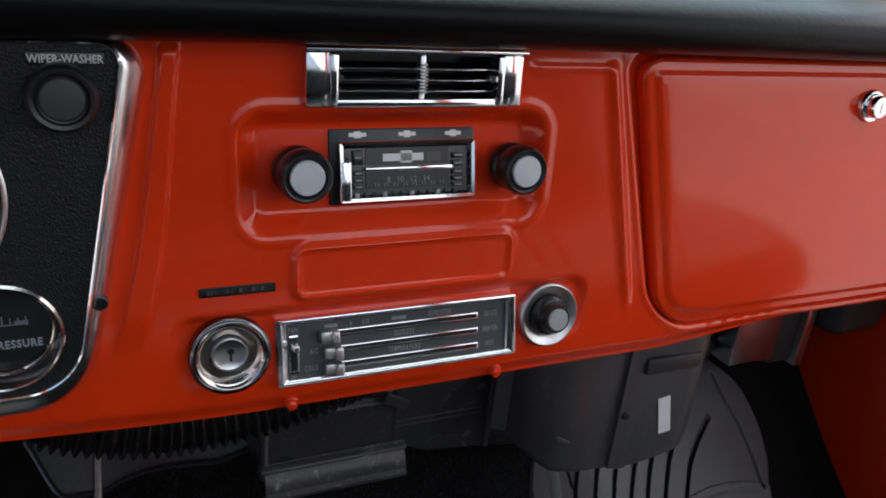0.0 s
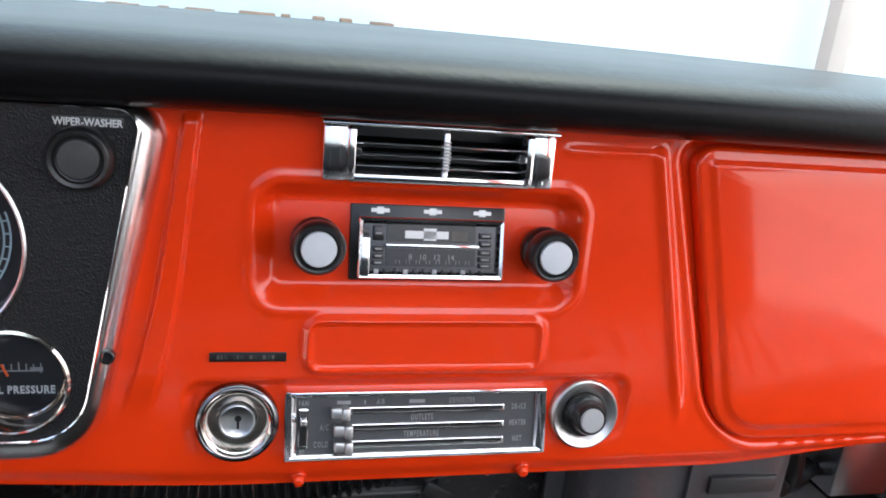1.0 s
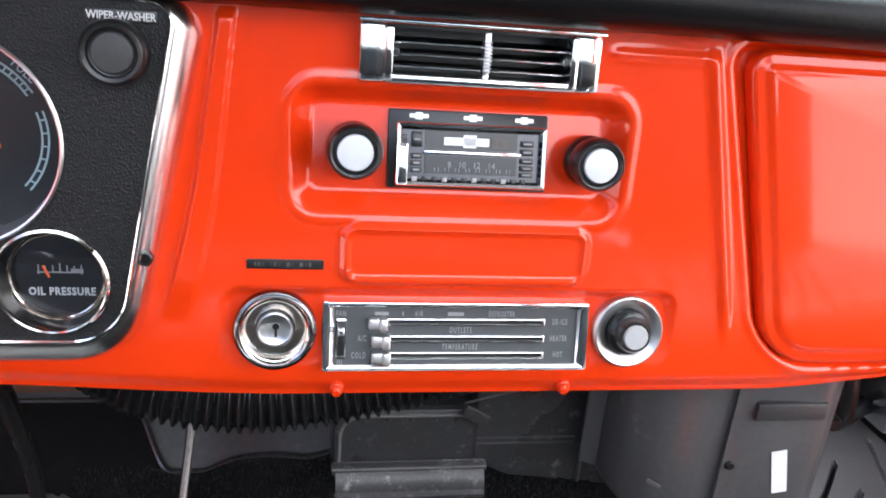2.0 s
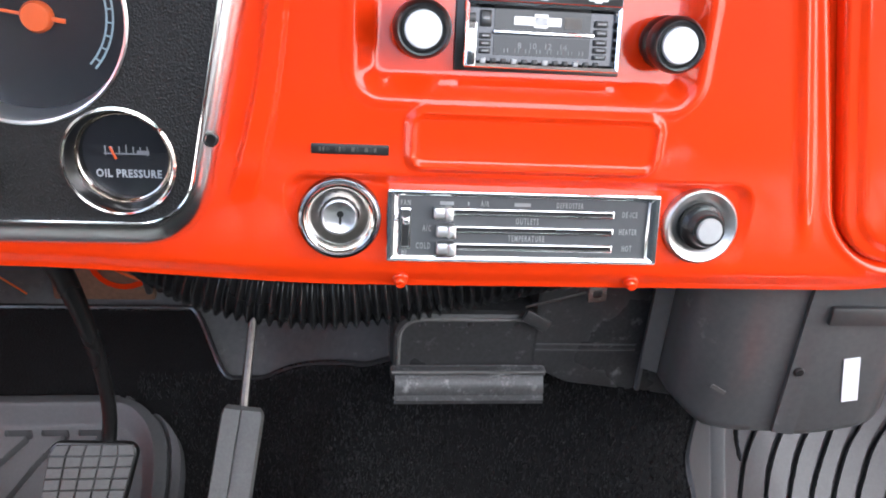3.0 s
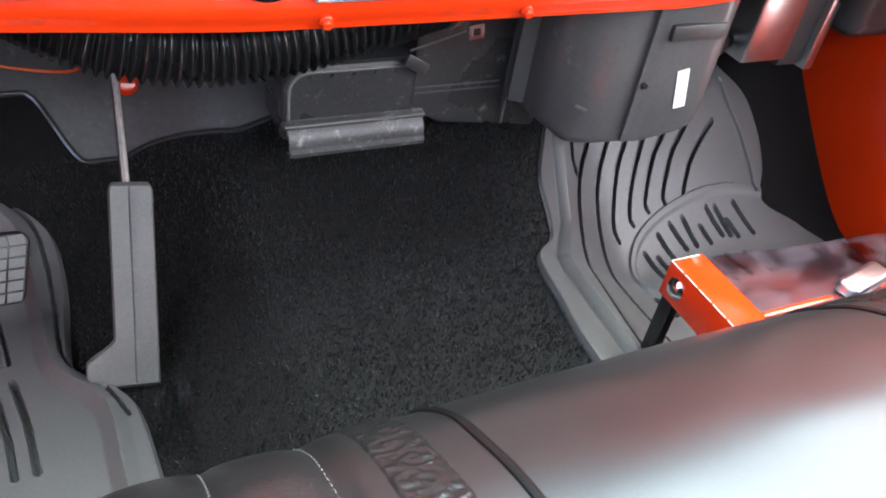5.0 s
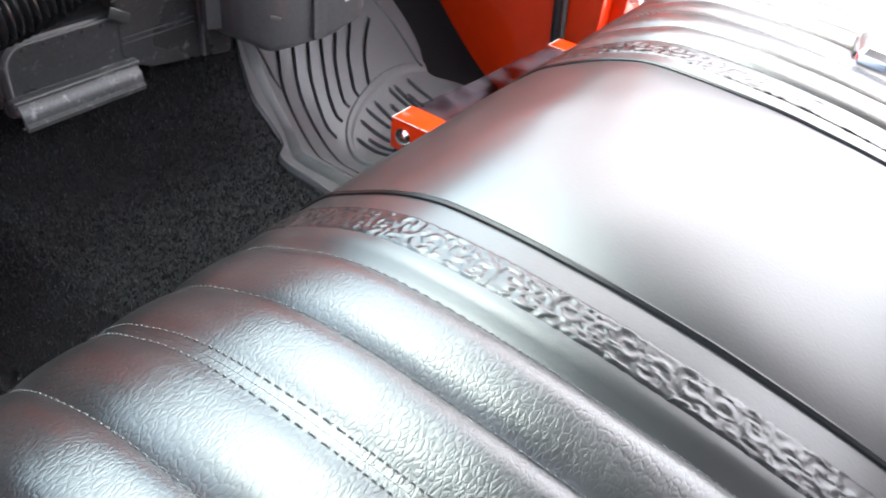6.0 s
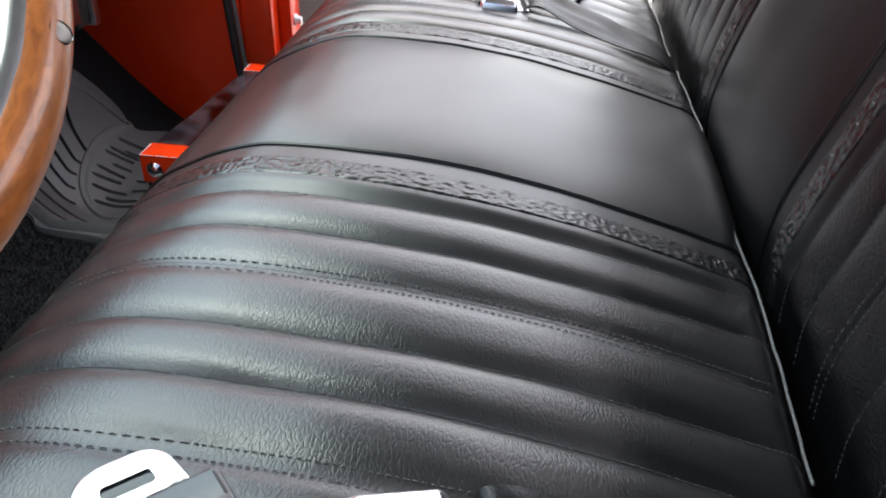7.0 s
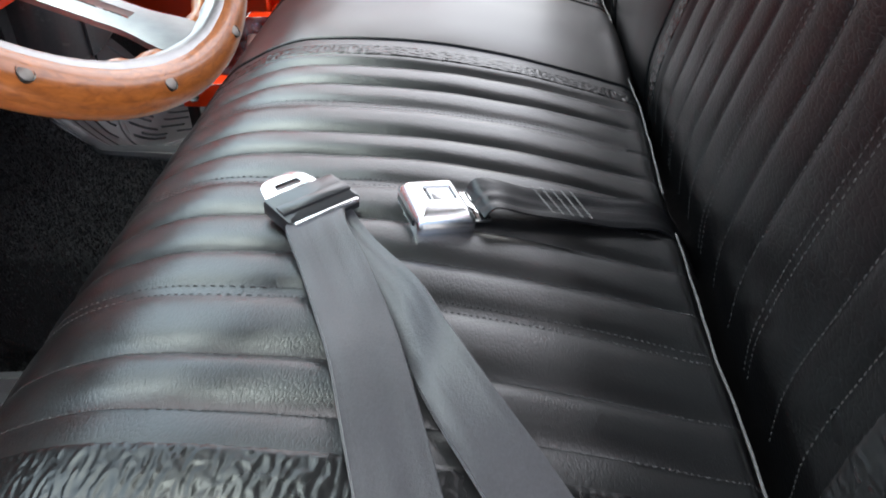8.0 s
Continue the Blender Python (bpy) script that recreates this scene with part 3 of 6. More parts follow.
def build_dash():
    dash = thing("dashboard", (0, 0.47, 0.34), "glossy red pressed-steel truck dash panel under a black pad", "dashboard")
    bm = bmesh.new()
    xs = sorted(set([round(v, 5) for v in span(-0.70, -0.30, 0.012) + span(-0.30, -0.20, 0.0022) + span(-0.20, -0.10, 0.0012) + span(-0.10, 0.10, 0.0020) + span(0.10, 0.26, 0.0013) + span(0.26, 0.36, 0.0022) + span(0.36, 0.70, 0.012)]))
    rows = 150

    def f(x, v):
        zb = dash_bottom(x)
        if v <= 1:
            z = 0.596 + (zb - 0.596) * v
            return Vector((x, base_y(z) - dash_off(x, z), z))
        k = v - 1
        return Vector((x, base_y(zb) + 0.004 + 0.05 * k, zb - 0.0035 * math.sin(min(1, k * 8) * math.pi / 2)))
    vs = [i / rows for i in range(rows + 1)] + [1.02, 1.05, 1.1, 1.25, 1.6]
    grid(bm, xs, vs, f, flip=True)
    hole = [q for q in bm.faces if abs(q.calc_center_median().x) < 0.060 and 0.5455 < q.calc_center_median().z < 0.574]
    hole += [q for q in bm.faces if math.hypot(abs(q.calc_center_median().x) - 0.1195, q.calc_center_median().z - 0.381) < 0.0215]
    hole += [q for q in bm.faces if q.calc_center_median().x < -0.222 and 0.384 < q.calc_center_median().z < 0.572]
    bmesh.ops.delete(bm, geom=hole, context="FACES")
    part("panel", bm, RED, dash)
    # screws of the lower lip
    for x in (-0.079, 0.0785):
        bm = bmesh.new()
        z = 0.3385
        m = face(x, base_y(z) + 0.002, z, -0.25)
        lathe(bm, m, [(0.0, -0.004), (0.0052, -0.002), (0.0052, 0.0015), (0.0046, 0.0022), (0.0040, 0.0024), (0.0036, 0.0048), (0.0028, 0.0062), (0.0, 0.0066)], 18)
        obox(bm, m @ pose(0, 0, 0.0064, 0, 0, 30), 0.005, 0.0009, 0.001)
        part("screw", bm, RED, dash, "red painted screw head")
    # pad
    pad_profile = glide([(0, 0.500, 0.5815), (0, 0.474, 0.5805), (0, 0.452, 0.5812), (0, 0.434, 0.5868), (0, 0.426, 0.5970), (0, 0.428, 0.609), (0, 0.440, 0.618), (0, 0.462, 0.6215), (0, 0.52, 0.622), (0, 0.66, 0.618), (0, 0.80, 0.614), (0, 0.90, 0.612)], 8)
    bm = bmesh.new()
    grid(bm, span(-0.72, 0.72, 0.02), range(len(pad_profile)), lambda x, i: Vector((x, pad_profile[i].y + 0.02 * x * x, pad_profile[i].z - 0.022 * x * x * ease(2, 20, i))))
    part("pad", bm, PAD, dash, "black padded vinyl dash top")
    return dash


build_dash()


def roundpoly(pts, radii, n=7):
    """A closed outline with rounded corners; counter-clockwise points."""
    out = []
    N = len(pts)
    for i in range(N):
        p, a, b = Vector(pts[i]), Vector(pts[i - 1]), Vector(pts[(i + 1) % N])
        u, w = (a - p).normalized(), (b - p).normalized()
        ang = u.angle(w)
        r = radii[i]
        t = r / math.tan(ang / 2)
        c = p + (u + w).normalized() * (r / math.sin(ang / 2))
        s, e = p + u * t - c, p + w * t - c
        a0, a1 = math.atan2(s.y, s.x), math.atan2(e.y, e.x)
        while a1 < a0:
            a1 += 2 * math.pi
        for k in range(n + 1):
            q = a0 + (a1 - a0) * k / n
            out.append((c.x + r * math.cos(q), c.y + r * math.sin(q)))
    return out


def build_glovebox():
    g = thing("glovebox_door", (0.4, 0.46, 0.36), "glossy red glovebox door with chrome lock button", "glovebox door")
    m = face(0, base_y(0.46), 0.46)
    zc = 0.46
    c = math.sqrt(1 + 0.08 ** 2)
    pts = [(0.700, (0.575 - zc) * c), (glove_x(0.575) + 0.010, (0.575 - zc) * c), (glove_x(0.3575) + 0.004, (0.3575 - zc) * c), (0.700, (0.3575 - zc) * c)]
    o = roundpoly(pts, (0.02, 0.014, 0.046, 0.02), 10)
    bm = bmesh.new()
    prof = [(0.0, -0.006), (0.0, 0.0015), (0.0006, 0.003), (0.002, 0.0042), (0.004, 0.0046), (0.0075, 0.0046), (0.0095, 0.0051), (0.0115, 0.0066), (0.014, 0.0074), (0.017, 0.0076)]
    ringframe(bm, m, [(inset(o, d), h) for d, h in prof])
    inner = inset(o, 0.017)
    # softly crowned skin inside the rolled edge
    cy = sum(y for x, y in inner) / len(inner)

    def crown(x, y):
        u, v = (x - 0.45) / 0.27, (y - cy) / 0.105
        return 0.0076 + 0.0035 * max(0.0, 1 - u * u) * max(0.0, 1 - v * v)
    rings = []
    for k in (0, 0.04, 0.1, 0.18, 0.28, 0.4, 0.52, 0.64, 0.76, 0.88, 0.97):
        rings.append([bm.verts.new(m @ Vector((q[0], q[1], crown(*q) if k else 0.0076))) for q in [(x + (0.45 - x) * k, y + (cy - y) * k) for x, y in inner]])
    for ra, rb in zip(rings, rings[1:]):
        for k in range(len(inner)):
            j = (k + 1) % len(inner)
            bm.faces.new((ra[k], ra[j], rb[j], rb[k]))
    bm.faces.new(rings[-1])
    bmesh.ops.remove_doubles(bm, verts=bm.verts[:], dist=0.00005)
    part("door_skin", bm, RED, g)
    bm = bmesh.new()
    lathe(bm, m @ pose(0.409, (0.540 - zc) * c, 0), [(0.0135, 0.004), (0.0138, 0.0105), (0.0125, 0.013), (0.0105, 0.0125), (0.0095, 0.0135), (0.0095, 0.019), (0.0085, 0.0205), (0.003, 0.021), (0.0, 0.021)], 28)
    obox(bm, m @ pose(0.409, (0.540 - zc) * c, 0.021, 0, 0, 90), 0.008, 0.0014, 0.0008)
    part("lock", bm, CHROME, g, "chrome push-button lock")


def build_vent():
    v = thing("air_vent", (0, base_y(0.56), 0.541), "chrome dash air vent with thin louvres", "air vent")
    z0, z1 = 0.541, 0.5775
    zc = (z0 + z1) / 2
    m = face(0, base_y(zc), zc)
    w, h = 0.146, (z1 - z0)
    bm = bmesh.new()
    for s in (-1, 1):
        # broad cheeks with a raised inner rib
        obox(bm, m @ pose(s * 0.0655, -0.001, 0.004), 0.0150, h - 0.003, 0.010, 0.0015)
        obox(bm, m @ pose(s * 0.0560, -0.001, 0.0055), 0.0055, h - 0.004, 0.013, 0.002)
    obox(bm, m @ pose(0, h / 2 - 0.0008, 0.006), w + 0.002, 0.0024, 0.016, 0.0009)
    obox(bm, m @ pose(0, -h / 2 + 0.003, 0.005), w - 0.03, 0.0055, 0.011, 0.0014)
    part("frame", bm, CHROME, v)
    bm = bmesh.new()
    obox(bm, m @ pose(0, 0, -0.03), 0.116, 0.030, 0.003)
    for s in (-1, 1):
        obox(bm, m @ pose(s * 0.057, 0, -0.014), 0.003, 0.030, 0.03)
        obox(bm, m @ pose(0, s * 0.0145, -0.014), 0.116, 0.002, 0.03)
    part("throat", bm, BLACK, v, "black vent throat")
    for k in range(3):
        bm = bmesh.new()
        y = 0.0068 - 0.0068 * k
        obox(bm, m @ pose(0, y, 0.0005, 18), 0.106, 0.0011, 0.010, 0.0004)
        part("louvre", bm, CHROME, v)
    bm = bmesh.new()
    obox(bm, m @ pose(0.003, 0, 0.002), 0.0040, 0.0285, 0.007, 0.001)
    lever = part("thumb_lever", bm, ALU, v, "knurled metal thumb lever")
    for k in range(9):
        bm = bmesh.new()
        obox(bm, m @ pose(0.003, -0.0085 + 0.0021 * k, 0.0035 + 0.0020 * math.cos((k - 4) * 0.35)), 0.0048, 0.0012, 0.008, 0.0003, 1)
        part("knurl", bm, ALU, lever)
    for s in (-1, 1):
        bm = bmesh.new()
        lathe(bm, m @ pose(s * 0.0515, 0, 0.007), [(0.0026, -0.004), (0.0026, 0.001), (0.0018, 0.002), (0.0, 0.002)], 12)
        part("pivot", bm, CHROME, v)


def build_radio():
    r = thing("car_radio", (0, 0.476, 0.475), "classic cassette car radio with chrome trim and black faceplate", "radio")
    W, H = 0.103, 0.0492
    m = face(-0.0005, 0.4765, 0.4985, 0.26)

    def at(fx, fy, h):
        return m @ pose((fx - 0.5) * W, (0.5 - fy) * H, h)

    def bar(bm, fx0, fx1, fy0, fy1, h0, h1, bev=0.0):
        obox(bm, at((fx0 + fx1) / 2, (fy0 + fy1) / 2, (h0 + h1) / 2), (fx1 - fx0) * W, (fy1 - fy0) * H, h1 - h0, bev)
    bm = bmesh.new()
    plate(bm, m, rounded(W, H, 0.0012, 3), -0.012, 0.002, 0.0006)
    part("faceplate", bm, BLACK, r)
    # plain silver marks along the top edge
    for fx in (0.185, 0.52, 0.845):
        bm = bmesh.new()
        bar(bm, fx - 0.058, fx + 0.058, 0.055, 0.105, 0.002, 0.0026)
        bar(bm, fx - 0.022, fx + 0.022, 0.035, 0.125, 0.002, 0.0027)
        part("badge", bm, SPOKE, r, "small plain silver badge")
    o = rounded(W * 0.935, H * 0.80, 0.0016, 3)
    mm = at(0.512, 0.565, 0)
    bm = bmesh.new()
    ringframe(bm, mm, [(o, 0.002), (o, 0.0085), (inset(o, 0.0006), 0.0092), (inset(o, 0.0026), 0.0088), (inset(o, 0.0044), 0.0055), (inset(o, 0.0044), 0.002)])
    part("chrome_trim", bm, CHROME, r)
    bm = bmesh.new()
    plate(bm, mm, rounded(W * 0.87, H * 0.66, 0.001, 2), 0.001, 0.0045)
    part("fascia", bm, GUNMETAL, r, "dark brushed metal fascia")
    bm = bmesh.new()
    bar(bm, 0.225, 0.80, 0.25, 0.49, 0.004, 0.0052)
    slot = part("cassette_slot", bm, BLACK, r, "black cassette slot")
    bm = bmesh.new()
    for fx0, fx1, fy0, fy1 in ((0.34, 0.62, 0.335, 0.435), (0.46, 0.54, 0.30, 0.46)):
        bar(bm, fx0, fx1, fy0, fy1, 0.0052, 0.0058)
    part("door_mark", bm, SPOKE, slot, "plain satin metal mark on the cassette door")
    bm = bmesh.new()
    bar(bm, 0.64, 0.745, 0.32, 0.46, 0.0052, 0.0057)
    part("door_label", bm, DIMPRINT, slot)
    bm = bmesh.new()
    bar(bm, 0.215, 0.815, 0.505, 0.555, 0.004, 0.0088, 0.0005)
    part("shelf", bm, CHROME, r, "chrome bar between slot and dial")
    bm = bmesh.new()
    bar(bm, 0.225, 0.80, 0.57, 0.80, 0.004, 0.0054)
    dial = part("dial_window", bm, DIAL, r, "dark tuning dial")
    lettering("dial_numbers", "8   10   12   14", at(0.515, 0.685, 0.0056), 0.0054, GREYPRINT, dial, 0.0001, 0.95)
    bm = bmesh.new()
    for k in range(24):
        fx = 0.265 + k * 0.0215
        bar(bm, fx, fx + 0.0035, 0.72, 0.72 + (0.05 if k % 3 else 0.0), 0.0054, 0.0057)
    part("dial_ticks", bm, GREYPRINT, dial)
    # left hand slider and buttons
    bm = bmesh.new()
    bar(bm, 0.062, 0.115, 0.42, 0.94, 0.004, 0.0105, 0.0008)
    part("slider_cover", bm, CHROME, r, "bright tall slider")
    bm = bmesh.new()
    bar(bm, 0.066, 0.112, 0.32, 0.41, 0.004, 0.0065, 0.0003)
    part("slider", bm, BLACK, r)
    for fx0, fx1, fys in ((0.140, 0.205, ((0.28, 0.47), (0.55, 0.615), (0.64, 0.705), (0.73, 0.79))), (0.825, 0.90, ((0.345, 0.42), (0.45, 0.53), (0.57, 0.64), (0.665, 0.73), (0.755, 0.81)))):
        for fy0, fy1 in fys:
            bm = bmesh.new()
            bar(bm, fx0, fx1, fy0, fy1, 0.004, 0.0072, 0.0004)
            b = part("button", bm, BLACK, r)
            bm = bmesh.new()
            bar(bm, fx0 + 0.012, fx1 - 0.012, (fy0 + fy1) / 2 - 0.012, (fy0 + fy1) / 2 + 0.012, 0.0072, 0.0074)
            part("button_mark", bm, GREYPRINT, b)
    for k in range(12):
        fx = 0.15 + k * 0.062
        bm = bmesh.new()
        bar(bm, fx, fx + 0.030, 0.845, 0.90, 0.004, 0.0062, 0.0003)
        part("preset_button", bm, BLACK if k % 3 else GREYCAP, r)
    # two shaft knobs
    for x, z in ((-0.0735, 0.4985), (0.0785, 0.4965)):
        k = thing("radio_knob", (x, 0.476, z), "round black radio knob with pale centre cap", "knob", "radio knobs")
        mk = face(x, base_y(z) + 0.0105, z, 0.13)
        bm = bmesh.new()
        lathe(bm, mk, [(0.012, 0.0), (0.0158, 0.001), (0.0164, 0.004), (0.0158, 0.008), (0.0143, 0.0095), (0.0143, 0.0115), (0.0160, 0.0135), (0.0169, 0.018), (0.0169, 0.024), (0.0160, 0.0275), (0.0146, 0.0290), (0.0130, 0.0280), (0.0120, 0.0262), (0.0, 0.026)], 44)
        body = part("knob_body", bm, BLACK, k)
        bm = bmesh.new()
        lathe(bm, mk, [(0.0108, 0.024), (0.0108, 0.0285), (0.0102, 0.0292), (0.0, 0.0296)], 40)
        part("cap", bm, CAP, k, "pale satin centre cap")


build_glovebox()
build_vent()
build_radio()


def build_heater_panel():
    p = thing("heater_control", (0, 0.45, 0.354), "chrome-framed heater control with three sliding levers", "heater control")
    W, H = 0.1805, 0.0470
    m = face(0.0005, 0.4535, 0.3775, 0.27)

    def at(fx, fy, h):
        return m @ pose((fx - 0.5) * W, (0.5 - fy) * H, h)

    def bar(bm, fx0, fx1, fy0, fy1, h0, h1, bev=0.0):
        obox(bm, at((fx0 + fx1) / 2, (fy0 + fy1) / 2, (h0 + h1) / 2), (fx1 - fx0) * W, (fy1 - fy0) * H, h1 - h0, bev)
    o = rounded(W, H, 0.002, 3)
    bm = bmesh.new()
    inn = rounded(W * 0.915, H * 0.80, 0.001, 3)
    mid = rounded(W * 0.935, H * 0.85, 0.0015, 3)
    ringframe(bm, m, [(o, -0.014), (o, 0.0005), (inset(o, 0.0006), 0.0013), (inset(o, 0.002), 0.0015), (mid, 0.0008), (inn, -0.0012), (inn, -0.004)])
    part("frame", bm, CHROME, p)
    bm = bmesh.new()
    plate(bm, m, rounded(W * 0.92, H * 0.81, 0.001, 2), -0.005, -0.0028)
    fc = part("face_plate", bm, FACE, p, "dark grey printed face plate")
    bm = bmesh.new()
    bar(bm, 0.02, 0.99, 0.0, 0.055, 0.0, 0.0045, 0.0008)
    part("top_trim", bm, CHROME, p)
    for i, fy in enumerate((0.30, 0.545, 0.785)):
        bm = bmesh.new()
        x0 = 0.235
        oo = rounded(W * (0.832 - x0), H * 0.105, 0.001, 2)
        mm = at((x0 + 0.832) / 2, fy, 0)
        ringframe(bm, mm, [(oo, -0.003), (oo, -0.0015), (inset(oo, 0.0005), -0.0012), (inset(oo, 0.0013), -0.0012), (inset(oo, 0.0015), -0.0028)])
        tr = part("track", bm, CHROME, p, "bright slot surround")
        bm = bmesh.new()
        bar(bm, x0 + 0.012, 0.822, fy - 0.022, fy + 0.022, -0.0029, -0.0022)
        part("slot", bm, BLACK, tr)
        hx = (0.170, 0.182, 0.184)[i]
        bm = bmesh.new()
        obox(bm, at(hx + 0.030, fy + 0.015, 0.0015), 0.0125, 0.0078, 0.008, 0.0014, 3)
        obox(bm, at(hx + 0.048, fy + 0.015, 0.0035), 0.0052, 0.0088, 0.0115, 0.0014, 3)
        part("lever", bm, SILVER, p, "small worn chrome lever")
    # fan lever
    bm = bmesh.new()
    oo = rounded(W * 0.038, H * 0.56, 0.001, 2)
    mm = at(0.068, 0.545, 0)
    ringframe(bm, mm, [(oo, -0.003), (oo, -0.0014), (inset(oo, 0.001), -0.0012), (inset(oo, 0.0018), -0.0028)])
    tr = part("fan_track", bm, CHROME, p)
    bm = bmesh.new()
    obox(bm, mm @ pose(0, 0, -0.0027), W * 0.022, H * 0.50, 0.0006)
    part("slot", bm, BLACK, tr)
    bm = bmesh.new()
    obox(bm, at(0.068, 0.42, 0.002), 0.0044, 0.0050, 0.010, 0.0012, 3)
    part("fan_lever", bm, CHROME, p)
    for text, fx, fy, s, q in (("FAN", 0.068, 0.195, 0.0042, 0.75), ("HI", 0.066, 0.880, 0.0038, 0.8), ("AIR", 0.352, 0.190, 0.0044, 0.7), ("DEFROSTER", 0.665, 0.190, 0.0046, 0.62),
                               ("OUTLETS", 0.510, 0.425, 0.0050, 0.62), ("TEMPERATURE", 0.510, 0.668, 0.0050, 0.62), ("A/C", 0.146, 0.545, 0.0050, 0.62), ("COLD", 0.134, 0.790, 0.0050, 0.62),
                               ("DE-ICE", 0.893, 0.300, 0.0048, 0.6), ("HEATER", 0.890, 0.545, 0.0048, 0.6), ("HOT", 0.890, 0.785, 0.0048, 0.6)):
        lettering("print", text, at(fx, fy, -0.0026), s * 1.15, GREYPRINT, fc, 0.00008, q * 0.82, bold=0.014, gap=1.35)
    for fx0, fx1 in ((0.19, 0.24), (0.29, 0.296), (0.46, 0.52)):
        bm = bmesh.new()
        bar(bm, fx0, fx1, 0.165, 0.215, -0.003, -0.0026)
        part("print_bar", bm, GREYPRINT, fc)


def build_ignition():
    t = thing("ignition_switch", (-0.1195, 0.455, 0.356), "chrome cup ignition switch with a key slot", "ignition switch")
    z = 0.3815
    m = face(-0.1195, base_y(z) - 0.0005, z, 0.18)
    bm = bmesh.new()
    lathe(bm, m, [(0.0262, -0.006), (0.0264, 0.0020), (0.0258, 0.0040), (0.0248, 0.0052), (0.0236, 0.0056), (0.0228, 0.0050), (0.0224, 0.0032)], 48)
    part("base_ring", bm, DARKCHROME, t, "dark chrome outer ring")
    bm = bmesh.new()
    lathe(bm, m, [(0.0228, 0.0), (0.0226, 0.0054), (0.0220, 0.0061), (0.0208, 0.0056), (0.0192, 0.0038), (0.0168, 0.0004), (0.0144, -0.0026), (0.0126, -0.0036), (0.0122, -0.010)], 48)
    part("cup", bm, CUP, t, "chrome dish tinted with warm dark reflections")
    bm = bmesh.new()
    lathe(bm, m, [(0.0118, -0.010), (0.0118, 0.000), (0.0113, 0.0008), (0.0104, 0.0010), (0.0098, 0.0006), (0.0, 0.0006)], 40)
    cyl = part("lock_cylinder", bm, ALU, t)
    bm = bmesh.new()
    obox(bm, m @ pose(0.0005, -0.001, 0.0008), 0.0016, 0.0074, 0.0005)
    lathe(bm, m @ pose(0.0005, 0.0022, 0.0005), [(0.0022, 0.0), (0.0022, 0.0006), (0.0, 0.0006)], 14)
    part("key_slot", bm, BLACK, cyl)


def build_lighter():
    t = thing("cigarette_lighter", (0.1195, 0.455, 0.356), "black push knob lighter in a satin metal ring", "lighter")
    z = 0.381
    m = face(0.1195, base_y(z) - 0.0005, z, 0.19)
    bm = bmesh.new()
    lathe(bm, m, [(0.0252, -0.004), (0.0254, 0.002), (0.0247, 0.0036), (0.0236, 0.0042), (0.0220, 0.0037), (0.0200, 0.0028), (0.0180, 0.0018), (0.0164, 0.0008), (0.0160, -0.006), (0.0, -0.006)], 48)
    part("ring", bm, SILVER, t)
    bm = bmesh.new()
    lathe(bm, m, [(0.0130, -0.006), (0.0150, -0.003), (0.0156, 0.002), (0.0151, 0.0052), (0.0126, 0.0068), (0.0116, 0.0080), (0.0114, 0.0130), (0.0106, 0.0148), (0.0, 0.0150)], 40)
    part("knob", bm, BLACK, t)
    bm = bmesh.new()
    lathe(bm, m, [(0.0086, 0.0140), (0.0086, 0.0158), (0.0080, 0.0166), (0.0, 0.0168)], 32)
    part("cap", bm, GREYCAP, t, "pale grey cap")


def build_tag():
    t = thing("embossed_tag", (-0.1135, 0.458, 0.4225), "narrow black label strip stuck on the red dash", "label")
    z = 0.4257
    m = face(-0.1135, base_y(z), z)
    bm = bmesh.new()
    plate(bm, m, rounded(0.0475, 0.0063, 0.0006, 2), -0.0005, 0.0012, 0.0003)
    part("strip", bm, BLACK, t)
    rnd = random.Random(4)
    x = -0.019
    while x < 0.019:
        w = rnd.uniform(0.0010, 0.0022)
        bm = bmesh.new()
        obox(bm, m @ pose(x + w / 2, 0, 0.0012), w, 0.0026, 0.0003)
        part("print_bar", bm, DIMPRINT if rnd.random() < 0.5 else SATIN, t)
        x += w + (0.0009 if rnd.random() < 0.75 else 0.0035)


build_heater_panel()
build_ignition()
build_lighter()
build_tag()


